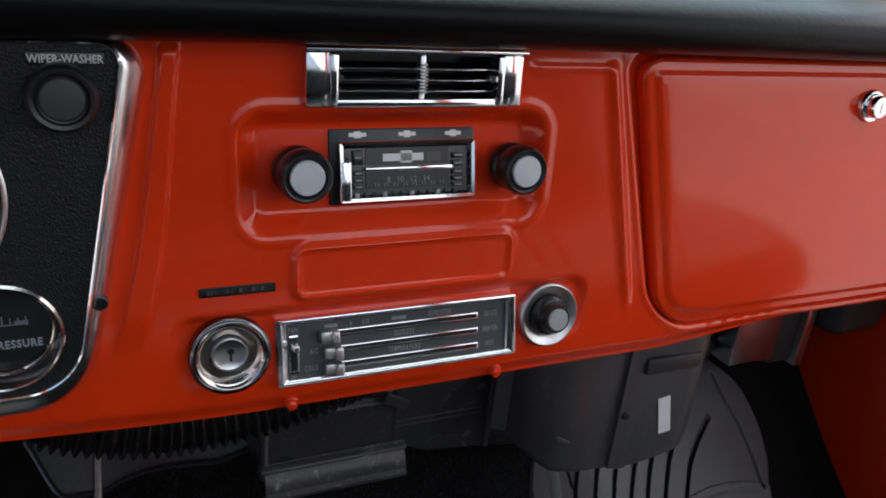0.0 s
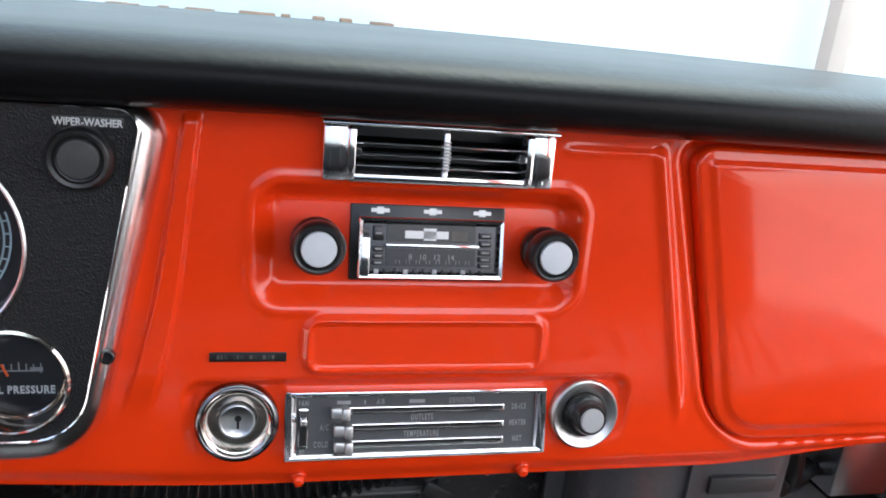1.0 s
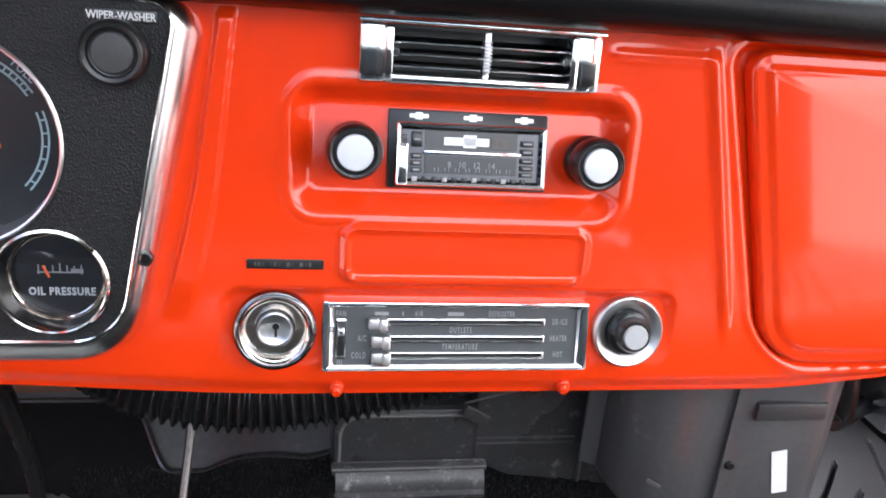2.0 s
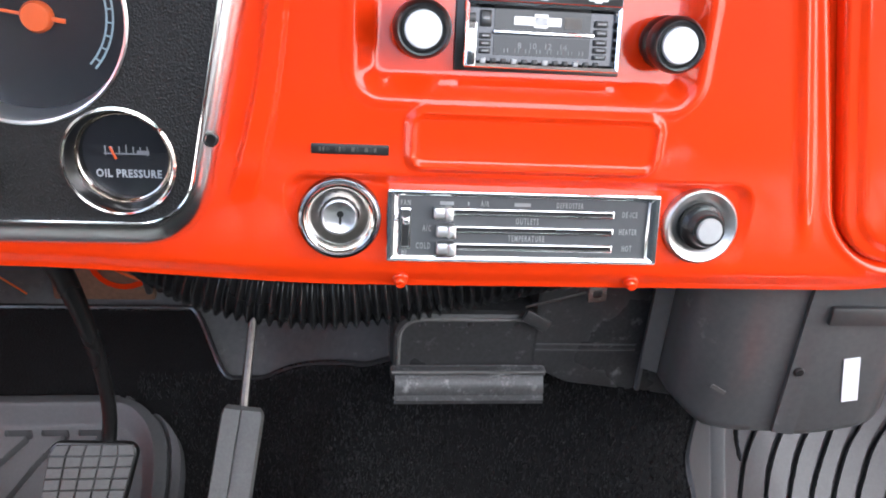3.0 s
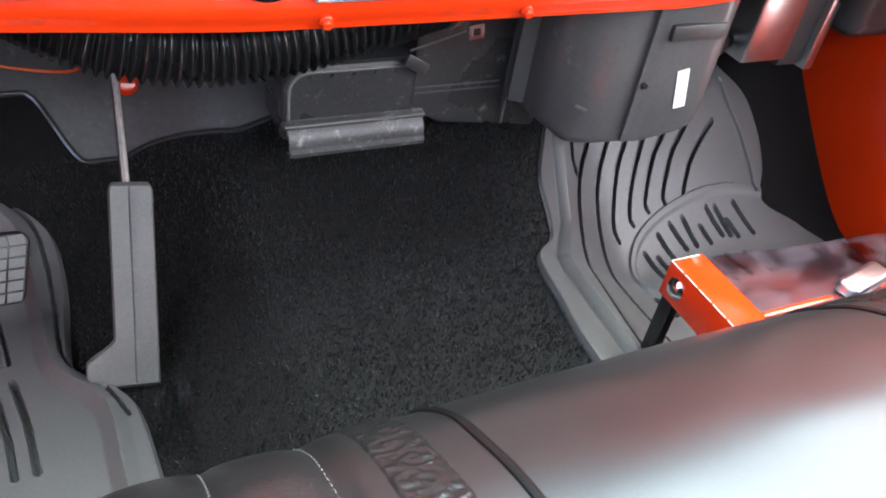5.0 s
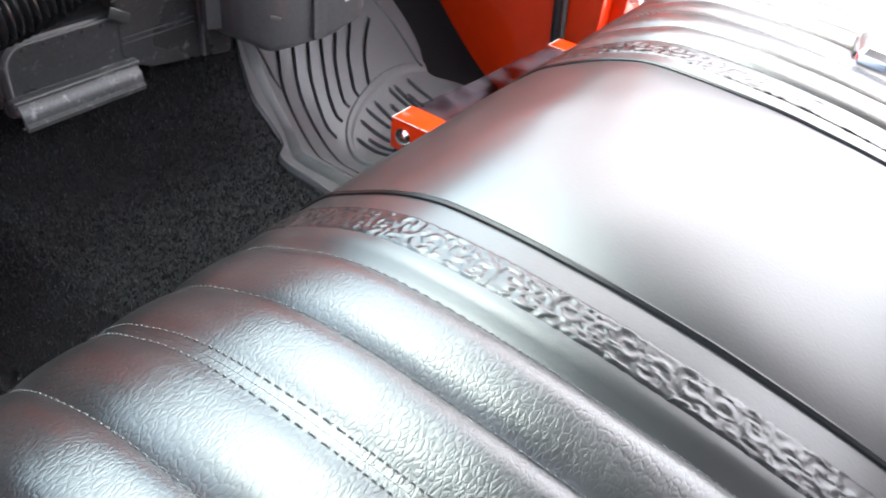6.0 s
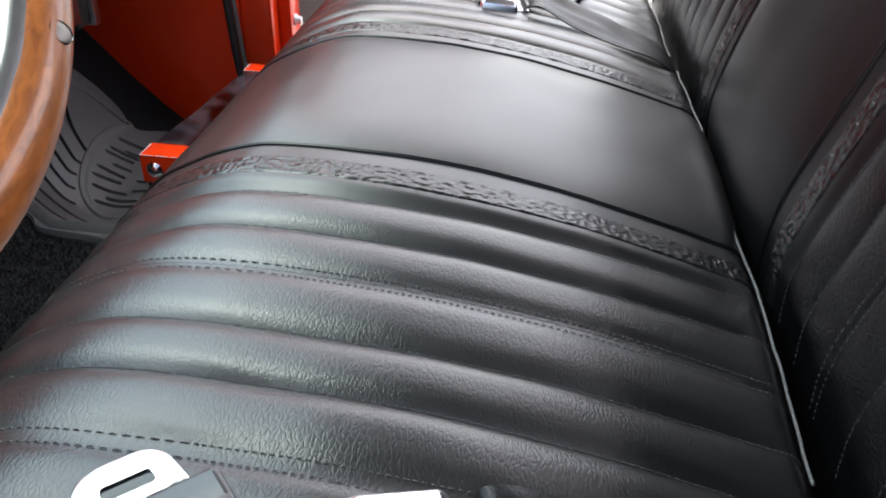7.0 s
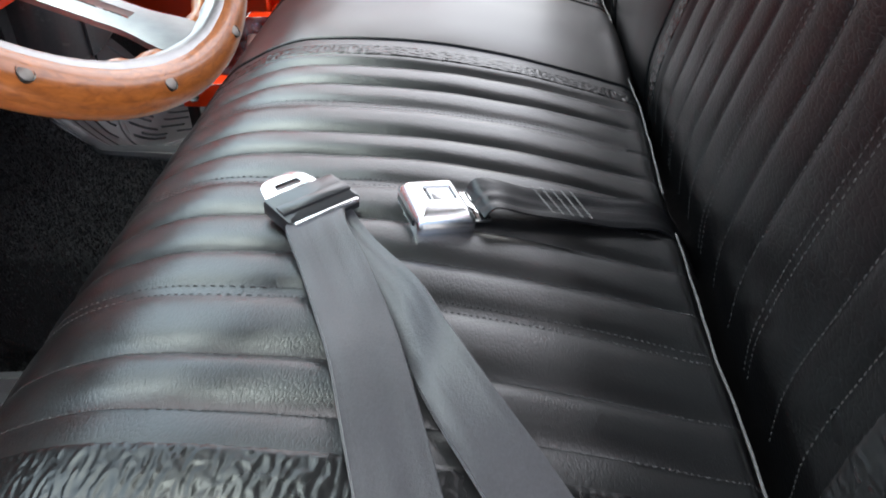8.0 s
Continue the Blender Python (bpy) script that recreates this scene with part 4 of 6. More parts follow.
def build_cluster():
    c = thing("instrument_cluster", (-0.43, 0.45, 0.365), "black grained instrument panel in a chrome bezel", "instrument panel")
    m = face(0, base_y(0.45), 0.45)
    outer = roundpoly([(-0.1563, 0.1305), (-0.690, 0.1305), (-0.690, -0.0888), (-0.2030, -0.0888)], (0.020, 0.03, 0.03, 0.047), 9)
    o = roundpoly([(-0.1712, 0.1292), (-0.676, 0.1292), (-0.676, -0.0684), (-0.2085, -0.0684)], (0.012, 0.02, 0.02, 0.034), 9)

    def between(k):
        return [(a[0] + (b[0] - a[0]) * k, a[1] + (b[1] - a[1]) * k) for a, b in zip(outer, o)]
    bm = bmesh.new()
    ringframe(bm, m, [(outer, -0.004), (outer, 0.0030), (between(0.06), 0.0062), (between(0.16), 0.0095), (between(0.32), 0.0132), (between(0.52), 0.0164), (between(0.74), 0.0188), (between(0.92), 0.0204), (between(0.97), 0.0206), (between(1.0), 0.0190)])
    part("bezel", bm, POLISHED, c, "bright chrome bezel")
    bm = bmesh.new()
    ringframe(bm, m, [(inset(o, -0.0004), 0.0190), (inset(o, -0.0002), 0.0226), (inset(o, 0.0007), 0.0233), (inset(o, 0.0016), 0.0228), (inset(o, 0.0020), 0.0196)])
    part("bezel_line", bm, CHROME, c, "thin chrome line")
    zc = 0.45

    def pos(x, z):
        return (x, (z - zc) * math.sqrt(1 + 0.08 ** 2))
    # insert with round openings
    gauges = [(-0.294, 0.4995, 0.0600), (-0.245, 0.4190, 0.0312), (-0.342, 0.4150, 0.0312)]
    bm = bmesh.new()
    io = inset(o, 0.0014)
    n = 40
    vs = [bm.verts.new(m @ Vector((x, y, 0.0205))) for x, y in io]
    es = [bm.edges.new((vs[k], vs[(k + 1) % len(vs)])) for k in range(len(vs))]
    for x, z, r in gauges:
        gx, gy = pos(x, z)
        ring = [bm.verts.new(m @ Vector((gx + r * math.cos(2 * math.pi * k / n), gy + r * math.sin(2 * math.pi * k / n), 0.0205))) for k in range(n)]
        es += [bm.edges.new((ring[k], ring[(k + 1) % n])) for k in range(n)]
    bmesh.ops.triangle_fill(bm, use_beauty=True, use_dissolve=False, edges=es, normal=m.to_3x3() @ Vector((0, 0, 1)))
    part("insert", bm, VINYL, c, "black grained insert", smooth=False)
    for i, (x, z, r) in enumerate(gauges):
        gx, gy = pos(x, z)
        g = thing("gauge", m @ Vector((gx, gy, 0)), ("large dark speed dial with orange hub and pale teal marks", "small round oil pressure gauge in a chrome cup", "small round black gauge in a chrome cup")[i], "gauge")
        mg = m @ pose(gx, gy, 0.0205)
        bm = bmesh.new()
        if i == 0:
            lathe(bm, mg, [(r + 0.0006, -0.002), (r + 0.0008, 0.0012), (r - 0.0002, 0.0020), (r - 0.0014, 0.0012), (r - 0.0018, -0.002), (r - 0.004, -0.022)], 72)
        else:
            lathe(bm, mg, [(r + 0.0006, -0.002), (r + 0.0010, 0.0018), (r - 0.0004, 0.0032), (r - 0.0014, 0.0028), (r - 0.0024, 0.0), (r - 0.0044, -0.0100), (r - 0.0050, -0.0094), (r - 0.0058, -0.0100), (r - 0.0062, -0.0120), (r - 0.0062, -0.018)], 60)
        part("bezel", bm, CUP if i else ALU, g, "chrome cup")
        depth = -0.021 if i == 0 else -0.0165
        rr = r - (0.004 if i == 0 else 0.0062)
        bm = bmesh.new()
        lathe(bm, mg, [(rr + 0.0005, depth - 0.003), (rr + 0.0005, depth), (0.0, depth)], 60)
        dial = part("dial", bm, DIAL, g)
        bm = bmesh.new()
        lathe(bm, mg, [(rr + (0.0025 if i == 0 else 0.0), -0.003 if i == 0 else -0.0125), (rr * 0.5, -0.0022 if i == 0 else -0.0118), (0.0, -0.002 if i == 0 else -0.0116)], 48)
        part("lens", bm, LENS if i else HAZED, g, "clear gauge lens")
        if i == 0:
            bm = bmesh.new()
            for a0, a1 in ((-42, 18), (32, 62), (66, 120)):
                for k in range(25):
                    a = radians(a0 + (a1 - a0) * (k + 0.5) / 25)
                    for q in (0.0435, 0.0470) if a0 != 66 else (0.0465,):
                        obox(bm, mg @ pose(q * math.cos(a), q * math.sin(a), depth + 0.0003, 0, 0, math.degrees(a)), 0.0011, 0.0022, 0.0003)
                    if k % 4 == 2:
                        obox(bm, mg @ pose(0.0452 * math.cos(a), 0.0452 * math.sin(a), depth + 0.0003, 0, 0, math.degrees(a)), 0.0045, 0.0009, 0.0003)
            part("scale", bm, TEAL, dial, "pale teal scale marks")
            lettering("print", "FULL", mg @ pose(0.0365, 0.0365, depth + 0.0003, 0, 0, -45), 0.0085, TEAL, dial, 0.0001, 0.8)
            bm = bmesh.new()
            lathe(bm, mg @ pose(0.007, -0.004, 0), [(0.0085, depth), (0.0088, depth + 0.004), (0.0074, depth + 0.0065), (0.0, depth + 0.0072)], 32)
            obox(bm, mg @ pose(0.0185, -0.0052, depth + 0.004, 0, 0, -8), 0.008, 0.0026, 0.0016, 0.0004)
            obox(bm, mg @ pose(-0.012, -0.001, depth + 0.004, 0, 0, -8), 0.034, 0.0017, 0.0012, 0.0003)
            part("pointer", bm, ORANGE, g, "orange pointer hub")
        else:
            bm = bmesh.new()
            for k in range(7):
                obox(bm, mg @ pose(-0.012 + 0.004 * k, 0.0030 - 0.0004 * (k - 3) ** 2 * 0.2, depth + 0.0003), 0.0007, 0.006 if k % 3 == 0 else 0.004, 0.0002)
            obox(bm, mg @ pose(0, 0.0005, depth + 0.0003), 0.026, 0.0008, 0.0002)
            obox(bm, mg @ pose(0.0095, 0.0015, depth + 0.0002), 0.007, 0.0024, 0.0002)
            part("scale", bm, GREYPRINT, dial)
            if i == 1:
                lettering("print", "OIL PRESSURE", mg @ pose(0.0005, -0.0118, depth + 0.0003), 0.0068, PALEPRINT, dial, 0.0001, 0.80, bold=0.03, gap=1.14)
            else:
                bm = bmesh.new()
                obox(bm, mg @ pose(0.0, -0.0108, depth + 0.0003), 0.030, 0.004, 0.0003)
                part("print_bar", bm, GREYPRINT, dial)
            bm = bmesh.new()
            obox(bm, mg @ pose(-0.0075, 0.0012, depth + 0.0012, 0, 0, 105 + 8), 0.008, 0.0012, 0.0006)
            part("pointer", bm, ORANGE, g, "thin orange pointer")
    # switch knob and its plate
    k = thing("wiper_knob", m @ Vector((*pos(-0.205, 0.5545), 0.02)), "round black ribbed push knob", "knob")
    mk = m @ pose(*pos(-0.2030, 0.5508), 0.0205) @ Matrix.Scale(0.97, 4)
    bm = bmesh.new()
    lathe(bm, mk, [(0.0165, 0.0), (0.0178, 0.001), (0.0180, 0.010), (0.0172, 0.0135), (0.0155, 0.0150), (0.0135, 0.0145), (0.0125, 0.0125), (0.0110, 0.0122)], 52)
    part("knob_body", bm, BLACK, k)
    bm = bmesh.new()
    lathe(bm, mk, [(0.0112, 0.0115), (0.0112, 0.0138), (0.0104, 0.0148), (0.0092, 0.0150), (0.0, 0.0150)], 48)
    part("centre_button", bm, SATIN, k, "flat round centre of the knob")
    t = thing("name_plate", m @ Vector((*pos(-0.2, 0.5690), 0.02)), "small black plate with raised silver lettering", "plate")
    mt = m @ pose(*pos(-0.2000, 0.5695), 0.0205)
    bm = bmesh.new()
    plate(bm, mt, rounded(0.036, 0.0062, 0.0006, 2), -0.001, 0.0012, 0.0003)
    part("backing", bm, BLACK, t)
    lettering("print", "WIPER-WASHER", mt @ pose(0, -0.0002, 0.0013), 0.0058, PALEPRINT, t, 0.0002, 0.84, bold=0.02)
    # bezel screw
    s = thing("bezel_screw", m @ Vector((*pos(-0.1935, 0.4335), 0.02)), "dark recessed screw in the chrome bezel", "screw")
    ms = m @ pose(*pos(-0.1935, 0.4335), 0.0175)
    bm = bmesh.new()
    lathe(bm, ms, [(0.0044, -0.002), (0.0044, 0.0020), (0.0036, 0.0028), (0.0030, 0.0014), (0.0, 0.0010)], 20)
    part("head", bm, BLACK, s)


build_cluster()


# ---------------------------------------------------------------- under the dash
def build_hose():
    h = thing("air_hose", (-0.1, 0.53, 0.26), "black ribbed flexible air hose hanging under the dash", "hose")
    path = glide([(-0.300, 0.585, 0.330), (-0.262, 0.555, 0.318), (-0.215, 0.535, 0.300), (-0.150, 0.530, 0.289), (-0.080, 0.532, 0.293), (-0.010, 0.540, 0.305), (0.060, 0.560, 0.312)], 90)
    bm = bmesh.new()
    n = 56
    tube(bm, path, lambda s: 0.0268 + 0.0054 * abs(math.sin(math.pi * n * s)) ** 2.2, 24)
    part("ribbed_tube", bm, HOSE, h)
    for i in (4, len(path) - 5):
        bm = bmesh.new()
        tube(bm, path[i - 4:i + 5], 0.0335, 24)
        part("clamp_band", bm, DULL, h, "dull steel hose clamp")


def build_duct():
    d = thing("heater_duct", (0.03, 0.60, 0.15), "dusty black moulded heater duct with an outlet flap", "heater duct")
    m = Matrix(((1, 0, 0, 0), (0, 0, -1, 0.64), (0, 1, 0, 0), (0, 0, 0, 1)))
    # outlet scoop, then the taller body
    o = roundpoly([(0.062, 0.236), (-0.074, 0.236), (-0.074, 0.158), (0.062, 0.158)], (0.009, 0.026, 0.009, 0.009), 8)
    bm = bmesh.new()
    plate(bm, m, o, 0.0, 0.058, 0.006)
    scoop = part("scoop", bm, DIRTY, d, smooth=False)
    bm = bmesh.new()
    rim = [m @ Vector((x, y, 0.0585)) for x, y in inset(o, 0.006)[6:24]]
    tube(bm, rim, 0.0016, 8)
    part("rim", bm, PIPING, scoop, "worn shiny rim")
    o = roundpoly([(0.200, 0.345), (0.052, 0.345), (0.052, 0.186), (0.066, 0.174), (0.088, 0.163), (0.200, 0.147)], (0.004, 0.006, 0.004, 0.006, 0.01, 0.006), 6)
    bm = bmesh.new()
    plate(bm, m, o, 0.0, 0.0592, 0.003)
    body = part("body", bm, DIRTY, d, smooth=False)
    for z in (0.199, 0.205):
        bm = bmesh.new()
        wbox(bm, 0.055, 0.148, 0.5795, 0.5815, z, z + 0.0014, 0.0006)
        part("moulded_line", bm, GREYBOX, body)
    bm = bmesh.new()
    wbox(bm, 0.154, 0.158, 0.5760, 0.5830, 0.157, 0.345, 0.001)
    part("flange", bm, GREYBOX, body)
    # flap
    bm = bmesh.new()
    sheet(bm, span(-0.071, 0.063, 0.01), span(0, 1, 0.1), lambda x, v: Vector((x, 0.581 - 0.012 * math.sin(v * 1.5) - 0.004 * math.sin(v * 3.14) - 0.004 * ease(0.80, 0.86, v), 0.182 - 0.027 * v)), 0.003)
    obox(bm, pose(-0.005, 0.5755, 0.181), 0.140, 0.010, 0.005, 0.0015)
    flap = part("flap", bm, FLAP, d, "grey worn outlet flap")
    # pale beads carry both the edge wear and its two highlights
    for y, z, w in ((0.5690, 0.1555, 0.134), (0.5700, 0.1825, 0.138)):
        bm = bmesh.new()
        tube(bm, [Vector((x, y + 0.0006 * noise.noise(Vector((x * 90, z, 0))), z)) for x in span(-0.005 - w / 2, -0.005 + w / 2, 0.006)], 0.0012, 8)
        part("worn_edge", bm, PIPING, flap, "pale worn edge with its highlight")
    rnd = random.Random(7)
    for k in range(6):
        bm = bmesh.new()
        x = -0.048 + 0.021 * k
        lathe(bm, pose(x, 0.5823, 0.224, 90), [(0.0030, 0.0), (0.0026, 0.0015), (0.0, 0.0018)], 12)
        part("rivet", bm, DIRTY, scoop)
    # paper tab with its clip
    t = thing("metal_clip", (0.088, 0.54, 0.272), "small bright square metal clip on a cable", "clip")
    bm = bmesh.new()
    mm = pose(0.0885, 0.541, 0.280, 80, 0, 12)
    o = rounded(0.017, 0.013, 0.0015, 2)
    i = rounded(0.008, 0.006, 0.001, 2)
    ringframe(bm, mm, [(o, -0.001), (o, 0.001), (i, 0.001), (i, -0.001), (o, -0.001)])
    part("plate", bm, CHROME, t)
    bm = bmesh.new()
    tube(bm, glide([(0.080, 0.543, 0.280), (0.060, 0.552, 0.268), (0.036, 0.560, 0.256)], 8), 0.0011, 6)
    part("cable", bm, DULL, t)
    bm = bmesh.new()
    obox(bm, pose(0.050, 0.572, 0.235, 85, 30, 0), 0.026, 0.012, 0.004, 0.0018)
    part("lever_arm", bm, DIRTY, t)


def build_heater_box():
    b = thing("heater_box", (0.24, 0.55, 0.18), "dark grey moulded heater box with a white paper label", "heater box")
    plan = [(0.157, 0.640), (0.157, 0.545), (0.158, 0.524), (0.164, 0.508), (0.180, 0.494), (0.204, 0.486), (0.236, 0.483), (0.246, 0.480), (0.290, 0.475), (0.310, 0.475), (0.324, 0.484), (0.331, 0.505), (0.336, 0.640)]
    pts = [Vector((x, y, 0)) for x, y in plan]
    fine = [p for p in glide([(*p[:2], 0) for p in pts], 4)]

    def low(x):
        return 0.181 + 0.011 * ease(0.185, 0.157, x) ** 1.5 + 0.016 * ease(0.25, 0.34, x)
    bm = bmesh.new()
    c = Vector((0.24, 0.575, 0))
    rows = [(1.0, 0.36), (1.0, 0.27), (1.0, 0.010), (0.985, 0.004), (0.95, 0.0), (0.6, -0.001), (0.0, -0.001)]
    rings = []
    for s, h in rows:
        ring = []
        for p in fine:
            q = c + (p - c) * s
            ring.append(bm.verts.new((q.x, q.y, h if h > 0.1 else low(p.x) + h)))
        rings.append(ring)
    for r0, r1 in zip(rings, rings[1:]):
        for k in range(len(fine) - 1):
            bm.faces.new((r0[k], r1[k], r1[k + 1], r0[k + 1]))
    body = part("housing", bm, GREYBOX, b)
    bm = bmesh.new()
    sheet(bm, span(0.233, 0.250, 0.0043), span(0.187, 0.36, 0.03), lambda x, z: Vector((x, 0.4795 - 0.003 * ease(0.233, 0.25, x) - 0.001, z)), 0.004)
    part("seam_strap", bm, GREYBOX, b, "flat strap over the housing seam")
    bm = bmesh.new()
    sheet(bm, span(0.144, 0.157, 0.003), span(0.200, 0.36, 0.03), lambda x, z: Vector((x - 0.001, 0.552 - (x - 0.144) * 0.6, z)), 0.004)
    part("corner_flange", bm, GREYBOX, b)
    bm = bmesh.new()
    wbox(bm, 0.2475, 0.308, 0.4712, 0.4770, 0.293, 0.3085, 0.0015)
    part("slot_cover", bm, SATIN, b)
    bm = bmesh.new()
    obox(bm, pose(0.2835, 0.4752, 0.2415, 0, -13, -6), 0.0125, 0.0012, 0.041)
    part("paper_label", bm, SILVERTAPE, b, "white paper label")
    bm = bmesh.new()
    lathe(bm, pose(0.2395, 0.4780, 0.2475, 90), [(0.0042, -0.002), (0.0042, 0.001), (0.003, 0.0025), (0.0, 0.0028)], 14)
    part("screw", bm, BLACK, b)
    bm = bmesh.new()
    obox(bm, pose(0.1835, 0.4890, 0.2225, 0, 20, -25), 0.012, 0.0008, 0.0035)
    part("scuff", bm, PIPING, b, "pale scuff mark")
    # bracket and fan behind, under the passenger side of the dash
    f = thing("heater_motor", (0.52, 0.60, 0.19), "grey steel heater motor case with fittings under the dash", "heater motor")
    bm = bmesh.new()
    wbox(bm, 0.475, 0.545, 0.585, 0.66, 0.195, 0.345, 0.004)
    part("case", bm, ALU, f, "pale grey metal case")
    bm = bmesh.new()
    wbox(bm, 0.548, 0.590, 0.595, 0.66, 0.180, 0.345, 0.006)
    part("side_case", bm, SATIN, f)
    bm = bmesh.new()
    wbox(bm, 0.585, 0.600, 0.585, 0.62, 0.178, 0.345, 0.003)
    part("bracket", bm, ALU, f)
    bm = bmesh.new()
    tube(bm, glide([(0.40, 0.585, 0.345), (0.415, 0.58, 0.24), (0.43, 0.60, 0.205), (0.47, 0.62, 0.21)], 8), 0.012, 10)
    lathe(bm, pose(0.400, 0.572, 0.222, 90), [(0.009, -0.01), (0.009, 0.004), (0.006, 0.008), (0.0, 0.008)], 14)
    part("pipe", bm, BLACK, f)
    v = thing("side_air_box", (0.66, 0.60, 0.19), "dark moulded fresh-air box beside the kick panel", "air box")
    bm = bmesh.new()
    wbox(bm, 0.605, 0.695, 0.56, 0.68, 0.225, 0.345, 0.02, 3)
    part("box", bm, DIRTY, v)


def build_wiring():
    w = thing("brown_panel", (-0.42, 0.79, 0.17), "brown fibre panel and steering bracket behind the pedals", "panel")
    bm = bmesh.new()
    wbox(bm, -0.44, -0.33, 0.80, 0.815, 0.12, 0.33, 0.003)
    part("board", bm, RUST, w)
    bm = bmesh.new()
    lathe(bm, pose(-0.365, 0.795, 0.20, 90), [(0.034, -0.02), (0.036, 0.0), (0.030, 0.012), (0.0, 0.014)], 24)
    part("grommet", bm, BLACK, w)
    bm = bmesh.new()
    lathe(bm, pose(-0.362, 0.80, 0.172, 90), [(0.037, -0.01), (0.038, 0.0), (0.030, 0.002)], 24)
    part("red_ring", bm, RED, w, "red painted ring")
    c = thing("wire_loom", (-0.35, 0.72, 0.18), "thin red and blue wires hanging below the dash", "wires")
    bm = bmesh.new()
    tube(bm, glide([(-0.350, 0.62, 0.30), (-0.335, 0.68, 0.225), (-0.300, 0.71, 0.19), (-0.250, 0.70, 0.185), (-0.225, 0.66, 0.21)], 10), 0.0014, 6)
    part("red_wire", bm, ORANGE, c)
    bm = bmesh.new()
    tube(bm, glide([(-0.310, 0.64, 0.34), (-0.318, 0.70, 0.24), (-0.322, 0.75, 0.16)], 10), 0.004, 8)
    part("blue_wire", bm, FACE, c)
    bm = bmesh.new()
    tube(bm, glide([(-0.50, 0.64, 0.34), (-0.475, 0.70, 0.23), (-0.45, 0.76, 0.15)], 10), 0.0010, 6)
    part("orange_wire", bm, ORANGE, c)
    bm = bmesh.new()
    tube(bm, glide([(-0.52, 0.62, 0.34), (-0.50, 0.69, 0.24), (-0.49, 0.76, 0.15)], 10), 0.014, 8)
    part("loom", bm, BLACK, c)


def build_pedals():
    # accelerator: a long hinged rubber treadle on a rod
    a = thing("accelerator_pedal", (-0.24, 0.50, -0.045), "long grey ribbed rubber accelerator pedal on a steel rod", "pedal")
    ax = Vector((-0.2330, 0.5010, -0.0400))
    tp = Vector((-0.2100, 0.6120, 0.1155))
    up = (tp - ax).normalized()
    side = Vector((1, 0.0, 0)) - up * up.x
    side.normalize()
    nrm = side.cross(up)
    if nrm.y > 0:
        nrm = -nrm
    L = (tp - ax).length

    def wl(v):
        return -0.0180 - 0.025 * ease(0.25, 0.125, v) + 0.012 * ease(0.05, 0.0, v)

    def wr(v):
        return 0.0215
    bm = bmesh.new()
    vs = span(0, 1, 0.02)
    us = [-1, -0.97, -0.9, -0.5, -0.06, -0.03, 0, 0.03, 0.06, 0.5, 0.9, 0.97, 1]

    def f(u, v):
        x = wl(v) * -u if u < 0 else wr(v) * u
        x = -abs(wl(v)) * abs(u) if u < 0 else x
        x *= 1 - 0.22 * max(0.0, (v - 0.95) / 0.05) ** 2
        h = 0.0 if abs(u) > 0.98 else (0.007 if abs(u) > 0.95 else 0.009)
        if abs(u) < 0.02:
            h = 0.0075
        if 0.22 < v < 0.97 and 0.05 < abs(u) < 0.95:
            h += 0.0009 * (int(v * 50) % 2)
        if v > 0.985 or v < 0.01:
            h = min(h, 0.003)
        return ax + up * (L * v) + side * x + nrm * h
    sheet(bm, us, vs, f, 0.010, flip=False)
    part("treadle", bm, PEDAL, a)
    bm = bmesh.new()
    tube(bm, glide([(-0.2110, 0.618, 0.095), (-0.2110, 0.630, 0.1085), (-0.2060, 0.6764, 0.172), (-0.203, 0.715, 0.235), (-0.200, 0.78, 0.28)], 8), 0.0042, 8)
    part("rod", bm, DULL, a, "worn steel rod")
    bm = bmesh.new()
    lathe(bm, pose(-0.193, 0.735, 0.150, 60), [(0.012, -0.01), (0.013, 0.004), (0.009, 0.009), (0.0, 0.010)], 16)
    part("rod_seal", bm, RED, a, "red rod grommet")
    # brake
    b = thing("brake_pedal", (-0.34, 0.57, 0.04), "square grooved grey rubber brake pedal on a curved black arm", "pedal")
    bm = bmesh.new()
    tube(bm, glide([(-0.380, 0.57, 0.36), (-0.362, 0.59, 0.300), (-0.350, 0.600, 0.262), (-0.338, 0.602, 0.215), (-0.328, 0.598, 0.165), (-0.324, 0.590, 0.120), (-0.327, 0.578, 0.082)], 8), lambda v: 0.0125 - 0.0062 * ease(0.05, 0.75, v), 12)
    part("arm", bm, BLACK, b)
    m = Matrix.Translation((-0.3385, 0.560, 0.079)) @ pose(0, 0, 0, 62, 0, 0)
    o = roundpoly([(0.0435, 0.0285), (-0.0335, 0.0300), (-0.0425, -0.0300), (0.0285, -0.0345)], (0.010, 0.009, 0.009, 0.009), 6)
    bm = bmesh.new()
    plate(bm, m, o, -0.010, -0.001, 0.002)
    part("pad", bm, BLACK, b, "black pad backing")
    for i in range(5):
        for j in range(6):
            y1 = 0.0275 - j * 0.0100
            y0 = y1 - 0.0088
            lx = lambda y: -0.0410 + (y + 0.029) * 0.147 + (0.004 if y > 0.02 else 0)
            rx = lambda y: 0.0272 + (y + 0.033) * 0.245 - (0.004 if y > 0.02 else 0)
            a0, a1 = i / 5, (i + 1) / 5
            q = [(rx(y1) * a1 + lx(y1) * (1 - a1) - 0.0007, y1), (rx(y1) * a0 + lx(y1) * (1 - a0) + 0.0007, y1), (rx(y0) * a0 + lx(y0) * (1 - a0) + 0.0007, y0), (rx(y0) * a1 + lx(y0) * (1 - a1) - 0.0007, y0)]
            bm = bmesh.new()
            plate(bm, m, q, -0.002, 0.0022, 0.0008)
